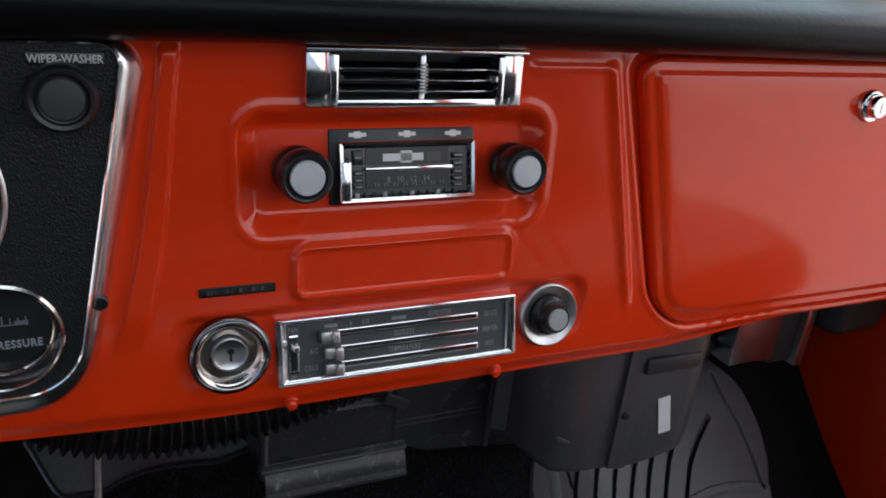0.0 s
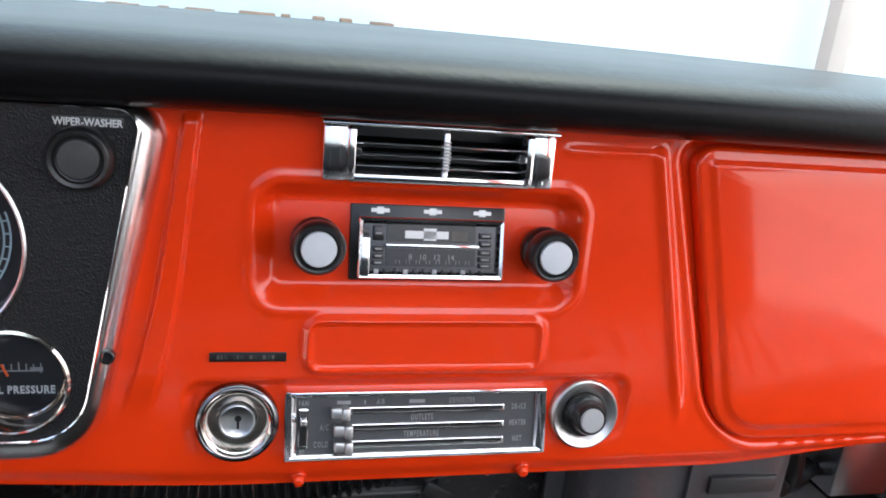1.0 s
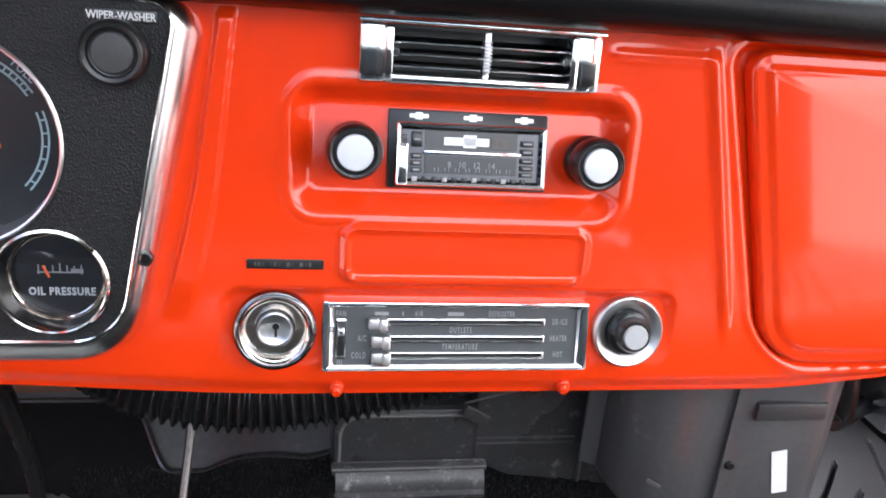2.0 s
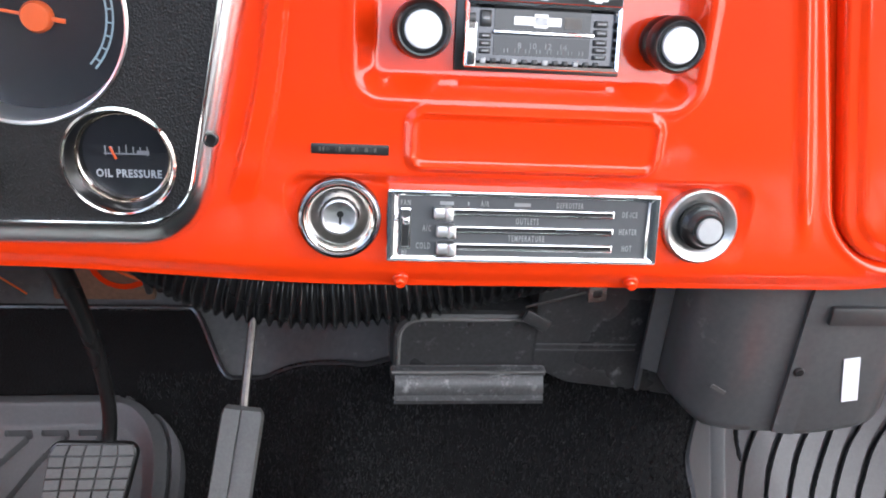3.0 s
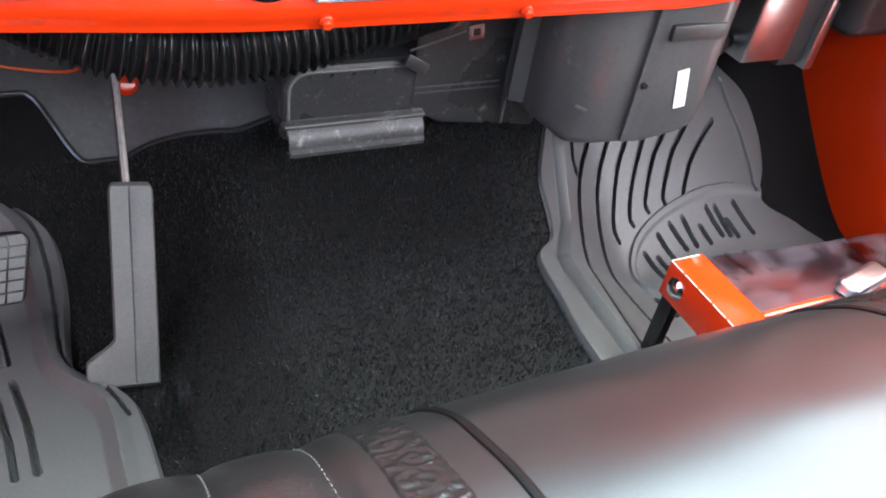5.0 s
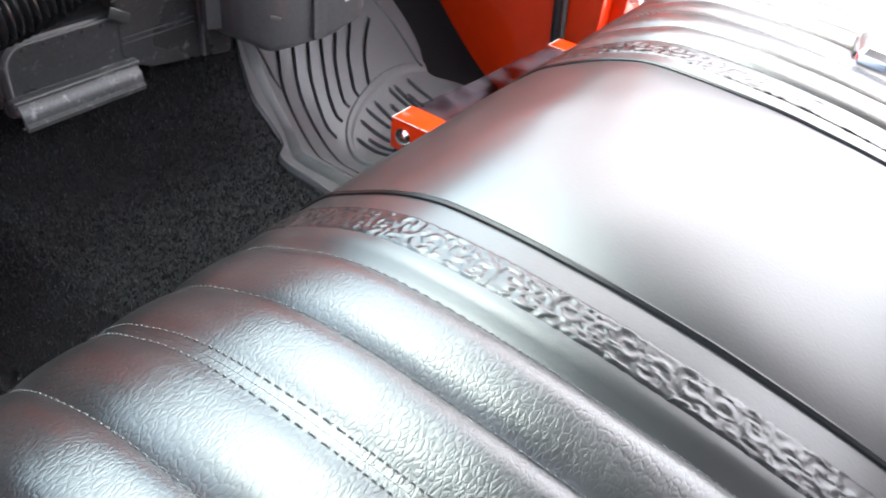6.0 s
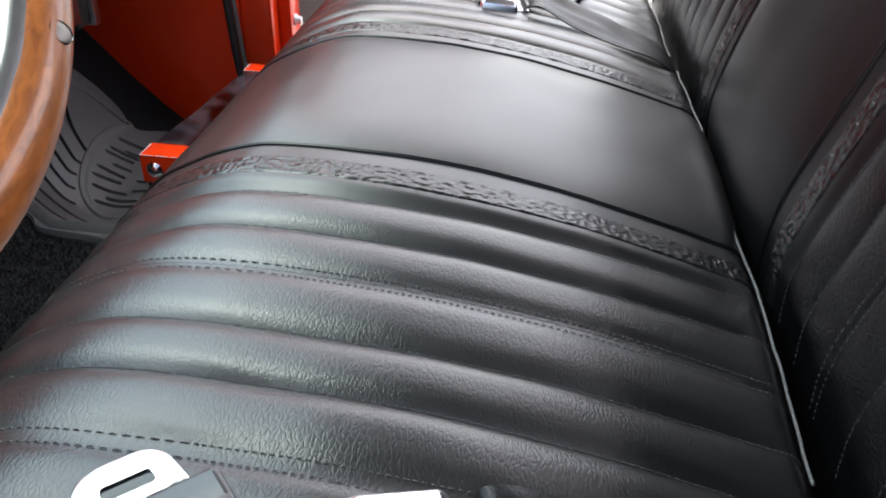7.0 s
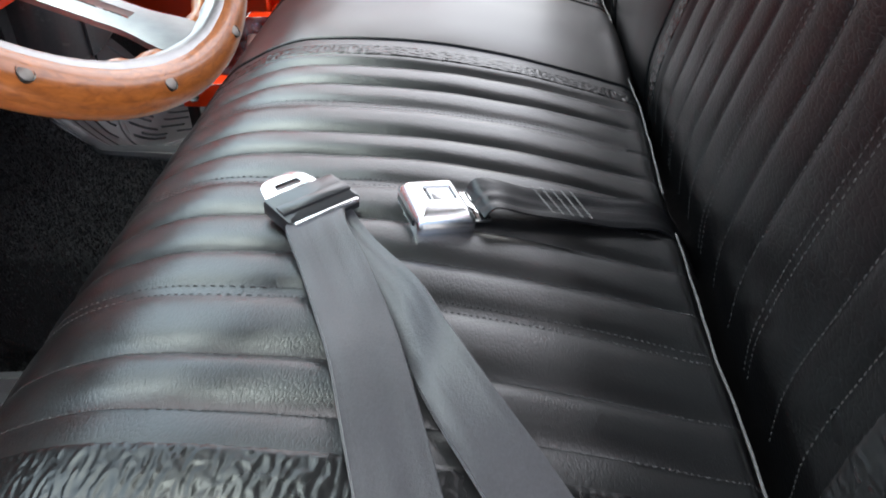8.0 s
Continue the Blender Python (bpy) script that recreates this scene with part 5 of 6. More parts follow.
            part("tread_block", bm, PEDAL, b, smooth=False)


def near(pts, X, Y):
    """Distance of each place to a smooth line through pts."""
    line = glide([(x, y, 0) for x, y in pts], 6)
    best = np.full(X.shape, 9.0)
    for p, q in zip(line, line[1:]):
        dx, dy = q.x - p.x, q.y - p.y
        t = np.clip(((X - p.x) * dx + (Y - p.y) * dy) / (dx * dx + dy * dy + 1e-12), 0, 1)
        best = np.minimum(best, np.hypot(X - p.x - t * dx, Y - p.y - t * dy))
    return best


def soft_step(a, b, d):
    t = np.clip((d - a) / (b - a), 0, 1)
    return t * t * (3 - 2 * t)


def moulded_mat(name, left, right, ys, nu, grooves, ridges, parent, crests=(), border=0.005, flange=None):
    """A rubber mat over the floor with pressed grooves (line, half width, depth), flat ridges and sharp crests."""
    rows = []
    for edge in (left, right):
        c = glide([(x, y, 0) for y, x in edge], 10)
        rows.append(np.interp(ys, [p.y for p in c], [p.x for p in c]))
    u = np.linspace(0, 1, nu)[None, :]
    X = rows[0][:, None] * (1 - u) + rows[1][:, None] * u
    Y = np.repeat(np.array(ys)[:, None], nu, 1)
    e = np.minimum(np.minimum(X - rows[0][:, None], rows[1][:, None] - X), max(ys) - Y)
    H = 0.0180 + border * (1 - soft_step(0.010, 0.020, e)) - 0.010 * (1 - soft_step(0.0, 0.004, e))
    for pts, w, depth in grooves:
        H = H - 1.45 * depth * (1 - soft_step(w * 0.6, w * 1.05, near(pts, X, Y)))
    for pts, w, up in ridges:
        H = H + up * (1 - soft_step(w * 0.5, w, near(pts, X, Y)))
    for pts, w, up in crests:
        H = H + up * np.maximum(0, 1 - near(pts, X, Y) / w)
    if flange:
        # low outer flange and the steep wall up to the ribbed plateau
        foot, top = (np.interp(ys, [y for y, x in line], [x for y, x in line])[:, None] for line in flange)
        low = 0.0035 + 0.0085 * np.clip((foot - X) / np.maximum(foot - rows[0][:, None], 1e-4), 0, 1) ** 1.5
        low = low - 0.008 * (1 - soft_step(0.0, 0.004, e))
        rise = np.clip((X - foot) / (top - foot), 0, 1)
        H = np.where(X < foot, low, np.where(X < top, 0.0035 + (H - 0.0035) * rise ** 0.8, H))
    H = np.maximum(H, 0.0025)
    bm = bmesh.new()
    V = [[bm.verts.new(on_floor(float(X[j, i]), float(Y[j, i]), float(H[j, i]))) for i in range(nu)] for j in range(len(ys))]
    for r0, r1 in zip(V, V[1:]):
        for i in range(nu - 1):
            bm.faces.new((r0[i], r0[i + 1], r1[i + 1], r1[i]))
    # turned-down edge
    rim = [V[0][i] for i in range(nu)] + [V[j][-1] for j in range(1, len(ys))] + [V[-1][i] for i in range(nu - 2, -1, -1)] + [V[j][0] for j in range(len(ys) - 2, 0, -1)]
    low = [bm.verts.new(v.co - Vector((0, 0, 0.016))) for v in rim]
    for k in range(len(rim)):
        q = (k + 1) % len(rim)
        bm.faces.new((rim[q], rim[k], low[k], low[q]))
    return part(name, bm, MAT, parent)


def build_mats():
    m = thing("passenger_floor_mat", (0.40, 0.45, 0.0), "grey ribbed rubber floor mat with raised edges", "floor mat", "floor mats")
    left = [(0.22, 0.150), (0.35, 0.150), (0.41, 0.158), (0.458, 0.164), (0.484, 0.176), (0.506, 0.204), (0.520, 0.214), (0.54, 0.217), (0.568, 0.216), (0.606, 0.236), (0.632, 0.252), (0.68, 0.285), (0.71, 0.31)]
    right = [(0.22, 0.66), (0.45, 0.655), (0.507, 0.628), (0.540, 0.580), (0.556, 0.576), (0.58, 0.590), (0.615, 0.593), (0.650, 0.580), (0.68, 0.54), (0.71, 0.50)]
    thin, deep = 0.0025, 0.0105
    grooves = [
        ([(0.286, 0.65), (0.286, 0.616), (0.283, 0.600), (0.284, 0.588)], thin, deep),
        ([(0.336, 0.65), (0.320, 0.627), (0.296, 0.597), (0.280, 0.566), (0.268, 0.530), (0.252, 0.475), (0.235, 0.410), (0.225, 0.369), (0.215, 0.30)], thin, deep),
        ([(0.366, 0.65), (0.348, 0.625), (0.328, 0.600), (0.314, 0.574), (0.304, 0.540), (0.299, 0.500), (0.297, 0.455), (0.300, 0.412), (0.310, 0.34)], thin, deep),
        ([(0.398, 0.65), (0.378, 0.626), (0.355, 0.600), (0.338, 0.568), (0.329, 0.545), (0.331, 0.530)], thin, deep),
        ([(0.425, 0.65), (0.403, 0.624), (0.384, 0.601), (0.366, 0.575), (0.356, 0.552), (0.358, 0.544)], thin, deep),
        ([(0.457, 0.65), (0.435, 0.625), (0.414, 0.607), (0.397, 0.585), (0.384, 0.563), (0.385, 0.554)], thin, deep),
        ([(0.490, 0.65), (0.469, 0.627), (0.442, 0.606), (0.423, 0.582), (0.413, 0.567), (0.413, 0.559)], thin, deep),
        ([(0.515, 0.628), (0.488, 0.611), (0.465, 0.592), (0.445, 0.566)], thin, deep),
        ([(0.540, 0.664), (0.545, 0.645), (0.557, 0.619), (0.563, 0.585), (0.563, 0.556)], thin, 0.004),
    ]
    slashes = (((0.522, 0.548), (0.539, 0.514)), ((0.504, 0.531), (0.513, 0.513)), ((0.476, 0.548), (0.488, 0.518)), ((0.490, 0.547), (0.501, 0.516)), ((0.435, 0.542), (0.443, 0.512)),
               ((0.459, 0.530), (0.466, 0.512)), ((0.391, 0.529), (0.405, 0.492)), ((0.413, 0.538), (0.426, 0.510)), ((0.363, 0.513), (0.376, 0.467)), ((0.380, 0.505), (0.392, 0.470)),
               ((0.338, 0.448), (0.346, 0.420)), ((0.420, 0.485), (0.432, 0.450)), ((0.450, 0.490), (0.462, 0.452)), ((0.480, 0.492), (0.492, 0.455)), ((0.510, 0.490), (0.522, 0.455)), ((0.405, 0.450), (0.415, 0.420)), ((0.440, 0.430), (0.450, 0.400)))
    for p, q in slashes:
        grooves.append(([p, q], 0.0034, 0.0115))
    oval = [(0.575, 0.552), (0.537, 0.561), (0.490, 0.564), (0.440, 0.558), (0.392, 0.545), (0.358, 0.527), (0.338, 0.502), (0.336, 0.475), (0.350, 0.450), (0.385, 0.415), (0.45, 0.39)]
    moulded_mat("mat_sheet", left, right, span(0.26, 0.70, 0.0015), 330, grooves, [(oval, 0.0055, 0.004)], m, (), 0.0, ([(0.26, 0.192), (0.391, 0.197), (0.463, 0.201), (0.491, 0.209), (0.538, 0.240), (0.577, 0.249), (0.613, 0.256), (0.70, 0.300)],
                                                                                                          [(0.26, 0.203), (0.379, 0.208), (0.451, 0.212), (0.488, 0.223), (0.532, 0.252), (0.570, 0.261), (0.608, 0.271), (0.70, 0.325)]))
    m = thing("driver_floor_mat", (-0.42, 0.55, -0.04), "grey rubber floor mat with chevron ribs under the pedals", "floor mat", "floor mats")
    right = [(0.25, -0.215), (0.40, -0.226), (0.46, -0.232), (0.487, -0.242), (0.510, -0.262), (0.528, -0.280), (0.546, -0.285), (0.589, -0.284), (0.647, -0.280), (0.679, -0.286), (0.700, -0.310), (0.711, -0.340)]
    left = [(0.25, -0.64), (0.50, -0.64), (0.722, -0.64)]
    crest = [(-0.66, 0.7020), (-0.50, 0.7025), (-0.40, 0.7030), (-0.352, 0.7020), (-0.334, 0.6960), (-0.318, 0.680), (-0.309, 0.649), (-0.305, 0.577), (-0.298, 0.530), (-0.272, 0.492), (-0.258, 0.46), (-0.255, 0.40), (-0.25, 0.30)]
    line = 0.0019
    grooves = [
        ([(-0.352, 0.7125), (-0.325, 0.7050), (-0.303, 0.686), (-0.295, 0.650), (-0.294, 0.570), (-0.289, 0.537), (-0.262, 0.502), (-0.244, 0.46)], line, 0.006),
        ([(-0.354, 0.664), (-0.346, 0.616), (-0.338, 0.556), (-0.342, 0.548), (-0.382, 0.545), (-0.50, 0.545)], line, 0.006),
        ([(-0.385, 0.640), (-0.396, 0.629), (-0.419, 0.586), (-0.431, 0.566)], line, 0.006),
        ([(-0.335, 0.525), (-0.325, 0.470), (-0.320, 0.42)], 0.0030, 0.008),
        ([(-0.351, 0.520), (-0.342, 0.470), (-0.337, 0.42)], 0.0030, 0.008),
        ([(-0.385, 0.520), (-0.376, 0.470), (-0.371, 0.42)], 0.0030, 0.008),
    ]
    # chevron grooves, each with a short hooked top
    for k in range(5):
        x = -0.389 - 0.0365 * k
        grooves.append(([(x, 0.685), (x + 0.018, 0.6855), (x + 0.0215, 0.6815), (x - 0.006, 0.657), (x - 0.044, 0.603), (x - 0.066, 0.566)], line, 0.006))
    moulded_mat("mat_sheet", left, right, span(0.27, 0.7165, 0.0016), 300, grooves, [], m, [(crest, 0.0125, 0.010)], 0.0)


build_hose()
build_duct()
build_heater_box()
build_wiring()
build_pedals()
build_mats()


# ---------------------------------------------------------------- bench seat
SEAMS = [0.181, 0.222, 0.264, 0.309, 0.348, 0.393, 0.438, 0.483, 0.528, 0.582, 0.623]
DOUBLE = (2, 5, 8)
EDGES = [0.1205] + SEAMS + [0.722]
CUSHION = glide([(0, -0.285, 0.215), (0, -0.2800, 0.260), (0, -0.2695, 0.2860), (0, -0.246, 0.2955), (0, -0.183, 0.3136), (0, -0.119, 0.3272), (0, -0.059, 0.3356), (0, 0.0, 0.3395), (0, 0.05, 0.3395),
                 (0, 0.086, 0.335), (0, 0.124, 0.3205), (0, 0.150, 0.3025), (0, 0.172, 0.2755), (0, 0.184, 0.243), (0, 0.187, 0.20), (0, 0.180, 0.14), (0, 0.170, 0.10)], 8)
BACK = glide([(0, -0.302, 0.195), (0, -0.294, 0.245), (0, -0.2885, 0.287), (0, -0.2890, 0.325), (0, -0.302, 0.382), (0, -0.325, 0.46), (0, -0.344, 0.54), (0, -0.357, 0.585), (0, -0.374, 0.612),
              (0, -0.400, 0.626), (0, -0.440, 0.626), (0, -0.485, 0.605), (0, -0.515, 0.55), (0, -0.53, 0.40), (0, -0.53, 0.20)], 8)


def puff(x, flat=1.0):
    """How far the padding swells between its seams."""
    a = abs(x)
    for i, (l, r) in enumerate(zip(EDGES, EDGES[1:])):
        if l <= a <= r:
            if i == 0:
                return -0.0045 * ease(0.166, 0.181, a) ** 1.6
            u = 2 * (a - l) / (r - l) - 1
            # flat strip between the two rows of a double seam
            if (i - 1 in DOUBLE and u < 0) or (i in DOUBLE and u > 0):
                u = min(abs(u), 1 - 2 * 0.0048 / (r - l))
            u = abs(u)
            return -0.0045 * u ** 3.0
    return 0.0


def normals(profile):
    out = []
    for i in range(len(profile)):
        d = profile[min(i + 1, len(profile) - 1)] - profile[max(i - 1, 0)]
        out.append(Vector((0, -d.z, d.y)).normalized())
    return out


CUSHION_N, BACK_N = normals(CUSHION), normals(BACK)
if CUSHION_N[60].z < 0:
    CUSHION_N = [-n for n in CUSHION_N]
BACK_N = [n if n.y > 0 or i > 70 else -n for i, n in enumerate(BACK_N)]
if BACK_N[30].y < 0:
    BACK_N = [-n for n in BACK_N]


def wave(x, i):
    """Slow unevenness of the stuffing."""
    return 0.0022 * noise.noise(Vector((x * 5, i * 0.04, 3.1))) + 0.0008 * noise.noise(Vector((x * 18, i * 0.16, 7.7)))


def on_cushion(x, i, up=0.0):
    end = 0.020 * ease(0.66, 0.735, abs(x)) ** 2 - 0.005 * (1 - ease(0.18, 0.32, abs(x))) * (1 - ease(62, 80, i))
    return Vector((x, 0, 0)) + CUSHION[i] + CUSHION_N[i] * (puff(x) * ease(10, 36, i) * (1 - 0.3 * ease(68, 86, i)) + wave(x, i) - end + up)


def on_back(x, i, up=0.0):
    end = 0.022 * ease(0.66, 0.735, abs(x)) ** 2
    j = min(i, len(BACK) - 1)
    return Vector((x, 0, 0)) + BACK[j] + BACK_N[j] * (0.5 * puff(x) * ease(10, 36, i) + wave(x + 3, i) - end + up)


def seat_at(x, y, up=0.0):
    """The place on top of the cushion at x, y."""
    best = min(range(8, 100), key=lambda i: abs(CUSHION[i].y - y))
    p = on_cushion(x, best, up)
    return Vector((x, y, p.z + 0))


def swirl(a, b):
    """Relief of tooled scrolls along a strip; a runs along it in metres, b across from -1 to 1."""
    h = 0.0
    cell = 0.0145
    k = math.floor(a / cell)
    for q in (k - 1, k, k + 1):
        cx, cy = (q + 0.5) * cell, (0.28 if q % 2 else -0.28)
        dx, dy = (a - cx) / 0.0082, (b - cy)
        r = math.hypot(dx, dy)
        if r < 1.15:
            th = math.atan2(dy, dx) * (1 if q % 2 else -1)
            h = max(h, (0.5 + 0.5 * math.sin(2.2 * th + 9.0 * r)) * (1 - ease(0.8, 1.15, r)))
    h = h ** 2.2
    leaf = noise.noise(Vector((a * 290, b * 4.6, 1.7)))
    h = max(h, ease(0.16, 0.36, leaf) * 0.85)
    return h * (1 - ease(0.80, 1.0, abs(b)))


def build_bench():
    s = thing("bench_seat", (0, -0.05, 0.10), "black leather bench seat with ribbed panels and tooled strips", "bench seat")
    halves = (("cushion", CUSHION, on_cushion, 136), ("backrest", BACK, on_back, 100))
    for name, prof, place, last in halves:
        flip = name == "cushion"
        last = min(last, len(prof) - 1)
        for side in (-1, 1):
            bm = bmesh.new()
            xs = span(0.181, 0.60, 0.0036) + span(0.6042, 0.735, 0.006) + SEAMS
            xs = sorted(set(round(side * x, 5) for x in xs))
            grid(bm, xs, range(last + 1), place, flip=not flip if name == "backrest" else True)
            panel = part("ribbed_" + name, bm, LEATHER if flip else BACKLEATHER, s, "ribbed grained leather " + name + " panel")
            bm = bmesh.new()
            xs = sorted(set(round(side * x, 5) for x in span(0.1205, 0.181, 0.0036)))
            grid(bm, xs, range(last + 1), place, flip=not flip if name == "backrest" else True)
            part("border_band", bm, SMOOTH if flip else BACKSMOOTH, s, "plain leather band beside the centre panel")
            # side closing
            bm = bmesh.new()
            e = side * 0.735
            rim = [place(e, i) for i in range(last + 1)]
            c = sum(rim, Vector()) / len(rim)
            c.x = side * 0.725
            vs = [bm.verts.new(p) for p in rim] + [bm.verts.new(c)]
            for k in range(len(rim)):
                q = (vs[k], vs[(k + 1) % len(rim)], vs[-1])
                bm.faces.new(q if side < 0 else q[::-1])
            part("side_panel", bm, SMOOTH, s)
            # stitching
            bm = bmesh.new()
            for i, x in enumerate(SEAMS):
                for off in ((-0.0040, 0.0040) if i in DOUBLE else (0.0,)):
                    for k in range(14, last - 20 if name == "backrest" else last - 14):
                        p = place(side * (x + off), k, 0.0005)
                        q = place(side * (x + off), k + 1, 0.0005)
                        d = q - p
                        if d.length < 1e-5:
                            continue
                        n = max(1, round(d.length / 0.0045))
                        for j in range(n):
                            a, b = p + d * ((j + 0.15) / n), p + d * ((j + 0.8) / n)
                            w = Vector((0.0004, 0, 0))
                            h = d.cross(Vector((1, 0, 0))).normalized() * 0.0005
                            if h.z < 0 and name == "cushion":
                                h = -h
                            v = [bm.verts.new(z) for z in (a - w, a + w, b + w, b - w, (a + b) / 2 + h)]
                            for f in ((0, 1, 4), (1, 2, 4), (2, 3, 4), (3, 0, 4)):
                                bm.faces.new([v[g] for g in f])
            st = part("stitching", bm, THREAD, panel, "dark thread stitching", smooth=False)
            st["kind"] = "stuff"
            # tooled strips
            for x0, x1, nm in ((0.1385, 0.1645, "tooled_strip"), (0.646, 0.702, "outer_tooled_strip")):
                bm = bmesh.new()
                nx = 40
                rows = []
                length = 0.0
                a_at = [0.0]
                for i in range(1, last + 1):
                    length += (prof[i] - prof[i - 1]).length
                    a_at.append(length)
                fine = [(i + f) for i in range(10, last - 16) for f in (0, 0.2, 0.4, 0.6, 0.8)]

                def strip(u, t):
                    i = int(t)
                    f = t - i
                    x = side * (x0 + (x1 - x0) * u)
                    a = a_at[i] + (a_at[min(i + 1, last)] - a_at[i]) * f
                    h = -0.0003 + 0.0009 * ease(0.0, 0.12, min(u, 1 - u)) + (0.00055 if flip else 0.0008) * swirl(a, 2 * u - 1)
                    return place(x, i, h) * (1 - f) + place(x, min(i + 1, last), h) * f
                us = span(0, 1, 1 / nx)
                grid(bm, us, fine, strip, flip=(side > 0) == flip or False)
                part(nm, bm, TOOLED, s, "leather strip tooled with scrolls")
            # black cord between ribbed and plain panels
            bm = bmesh.new()
            tube(bm, [place(side * 0.1205, i, -0.0006) for i in range(6, last)], 0.0026, 8)
            part("cord", bm, BLACKPIPE, s, "black piping cord")
        bm = bmesh.new()
        grid(bm, span(-0.1205, 0.1205, 0.0083), range(last + 1), lambda x, i: place(x, i, 0.006 * (1 - (abs(x) / 0.1205) ** 4) * ease(4, 20, i) * (1 - 0.7 * ease(62, 82, i) * flip)), flip=not flip if name == "backrest" else True)
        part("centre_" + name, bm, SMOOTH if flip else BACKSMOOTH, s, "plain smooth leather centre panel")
    # pale cord along the back edge of the cushion, with a break at each belt
    for x0, x1 in ((-0.72, -0.385), (-0.325, 0.245), (0.30, 0.715)):
        bm = bmesh.new()
        tube(bm, [on_cushion(x, 16, 0.003) + Vector((0, 0.0022 * noise.noise(Vector((x * 16, 0, 0))), 0)) for x in span(x0, x1, 0.01)], 0.0009, 8)
        part("rear_cord", bm, PIPING, s, "pale worn piping cord")
    bm = bmesh.new()
    tube(bm, [on_cushion(x, 112, 0.001) for x in span(-0.73, 0.73, 0.01)], 0.0022, 8)
    part("front_cord", bm, PIPING, s, "thin pale front piping")
    bm = bmesh.new()
    wbox(bm, -0.70, 0.70, -0.50, 0.155, -0.04, 0.115, 0.01)
    wbox(bm, -0.70, 0.70, -0.50, -0.245, 0.10, 0.225, 0.01)
    part("seat_base", bm, SATIN, s, "black seat base box")


build_bench()


# ---------------------------------------------------------------- belts on the seat
def webbing(bm, rows, thick=0.0014, crumple=0.0008):
    """A woven strap through rows of (left edge, right edge), with ribs along it and slow folds."""
    L, R = glide([r[0] for r in rows], 10), glide([r[1] for r in rows], 10)
    us = span(0, 1, 1 / 16)
    sheet(bm, us, range(len(L)), lambda u, i: L[i].lerp(R[i], u) + Vector((0, 0, 0.00010 * math.cos(u * math.pi * 14) + crumple * (noise.noise(Vector((u * 2.2, i * 0.10, L[0].x * 7))) + 0.6 * noise.noise(Vector((u * 5.0, i * 0.05, 4.4)))))), thick)


def selvedge(strap, rows):
    """The tighter woven edges of a strap."""
    for side in (0, 1):
        bm = bmesh.new()
        tube(bm, [p + Vector((0, 0, -0.0005)) for p in glide([r[side] for r in rows], 10)], 0.0009, 6)
        part("selvedge", bm, WEB, strap, "tightly woven edge")


def build_buckle(x, y, ang, label, metal):
    """A push-button buckle lying on the seat; its strap leaves along its local +x."""
    z = seat_at(x, y).z + 0.0075
    b = thing("belt_buckle", (x, y, z - 0.012), label, "belt buckle", "belt buckles")
    m = Matrix.Translation((x, y, z)) @ pose(0, 0, 0, 0, 0, ang) @ pose(0, 0, 0, 0, 8, 0) @ Matrix.Scale(0.86, 4)
    bm = bmesh.new()
    def rim(d):
        r = max(0.0012, 0.005 - 0.4 * d)
        return roundpoly([(0.026 - d, 0.031 - d), (-0.024 + d, 0.031 - d), (-0.024 + d, -0.031 + d), (0.026 - d, -0.031 + d)], (r,) * 4, 5)
    def well(d):
        return roundpoly([(0.017 - d, 0.017 - d), (-0.008 + d, 0.017 - d), (-0.008 + d, -0.007 + d), (0.017 - d, -0.007 + d)], (0.0025,) * 4, 5)
    ringframe(bm, m, [(rim(0), -0.010), (rim(0), 0.001), (rim(0.0015), 0.0035), (rim(0.0060), 0.0085), (rim(0.0075), 0.0090), (well(0), 0.0090), (well(0.0006), 0.0060)])
    bm.faces.new(bm.verts[:len(rim(0))][::-1])
    part("shell", bm, metal, b)
    bm = bmesh.new()
    plate(bm, m @ pose(0.0055, 0.005, 0), rounded(0.0195, 0.0200, 0.002, 3), 0.003, 0.0080, 0.0010)
    part("push_button", bm, ALU, b, "square press button")
    bm = bmesh.new()
    obox(bm, m @ pose(0.0045, 0.005, 0.0055), 0.0235, 0.0225, 0.002)
    part("button_gap", bm, BLACK, b)
    bm = bmesh.new()
    obox(bm, m @ pose(-0.0245, 0, -0.002), 0.002, 0.044, 0.0055, 0.0005)
    part("mouth", bm, BLACK, b)
    bm = bmesh.new()
    obox(bm, m @ pose(0.034, 0, -0.004), 0.016, 0.046, 0.004, 0.0015)
    part("anchor_tab", bm, CHROME, b)
    return m


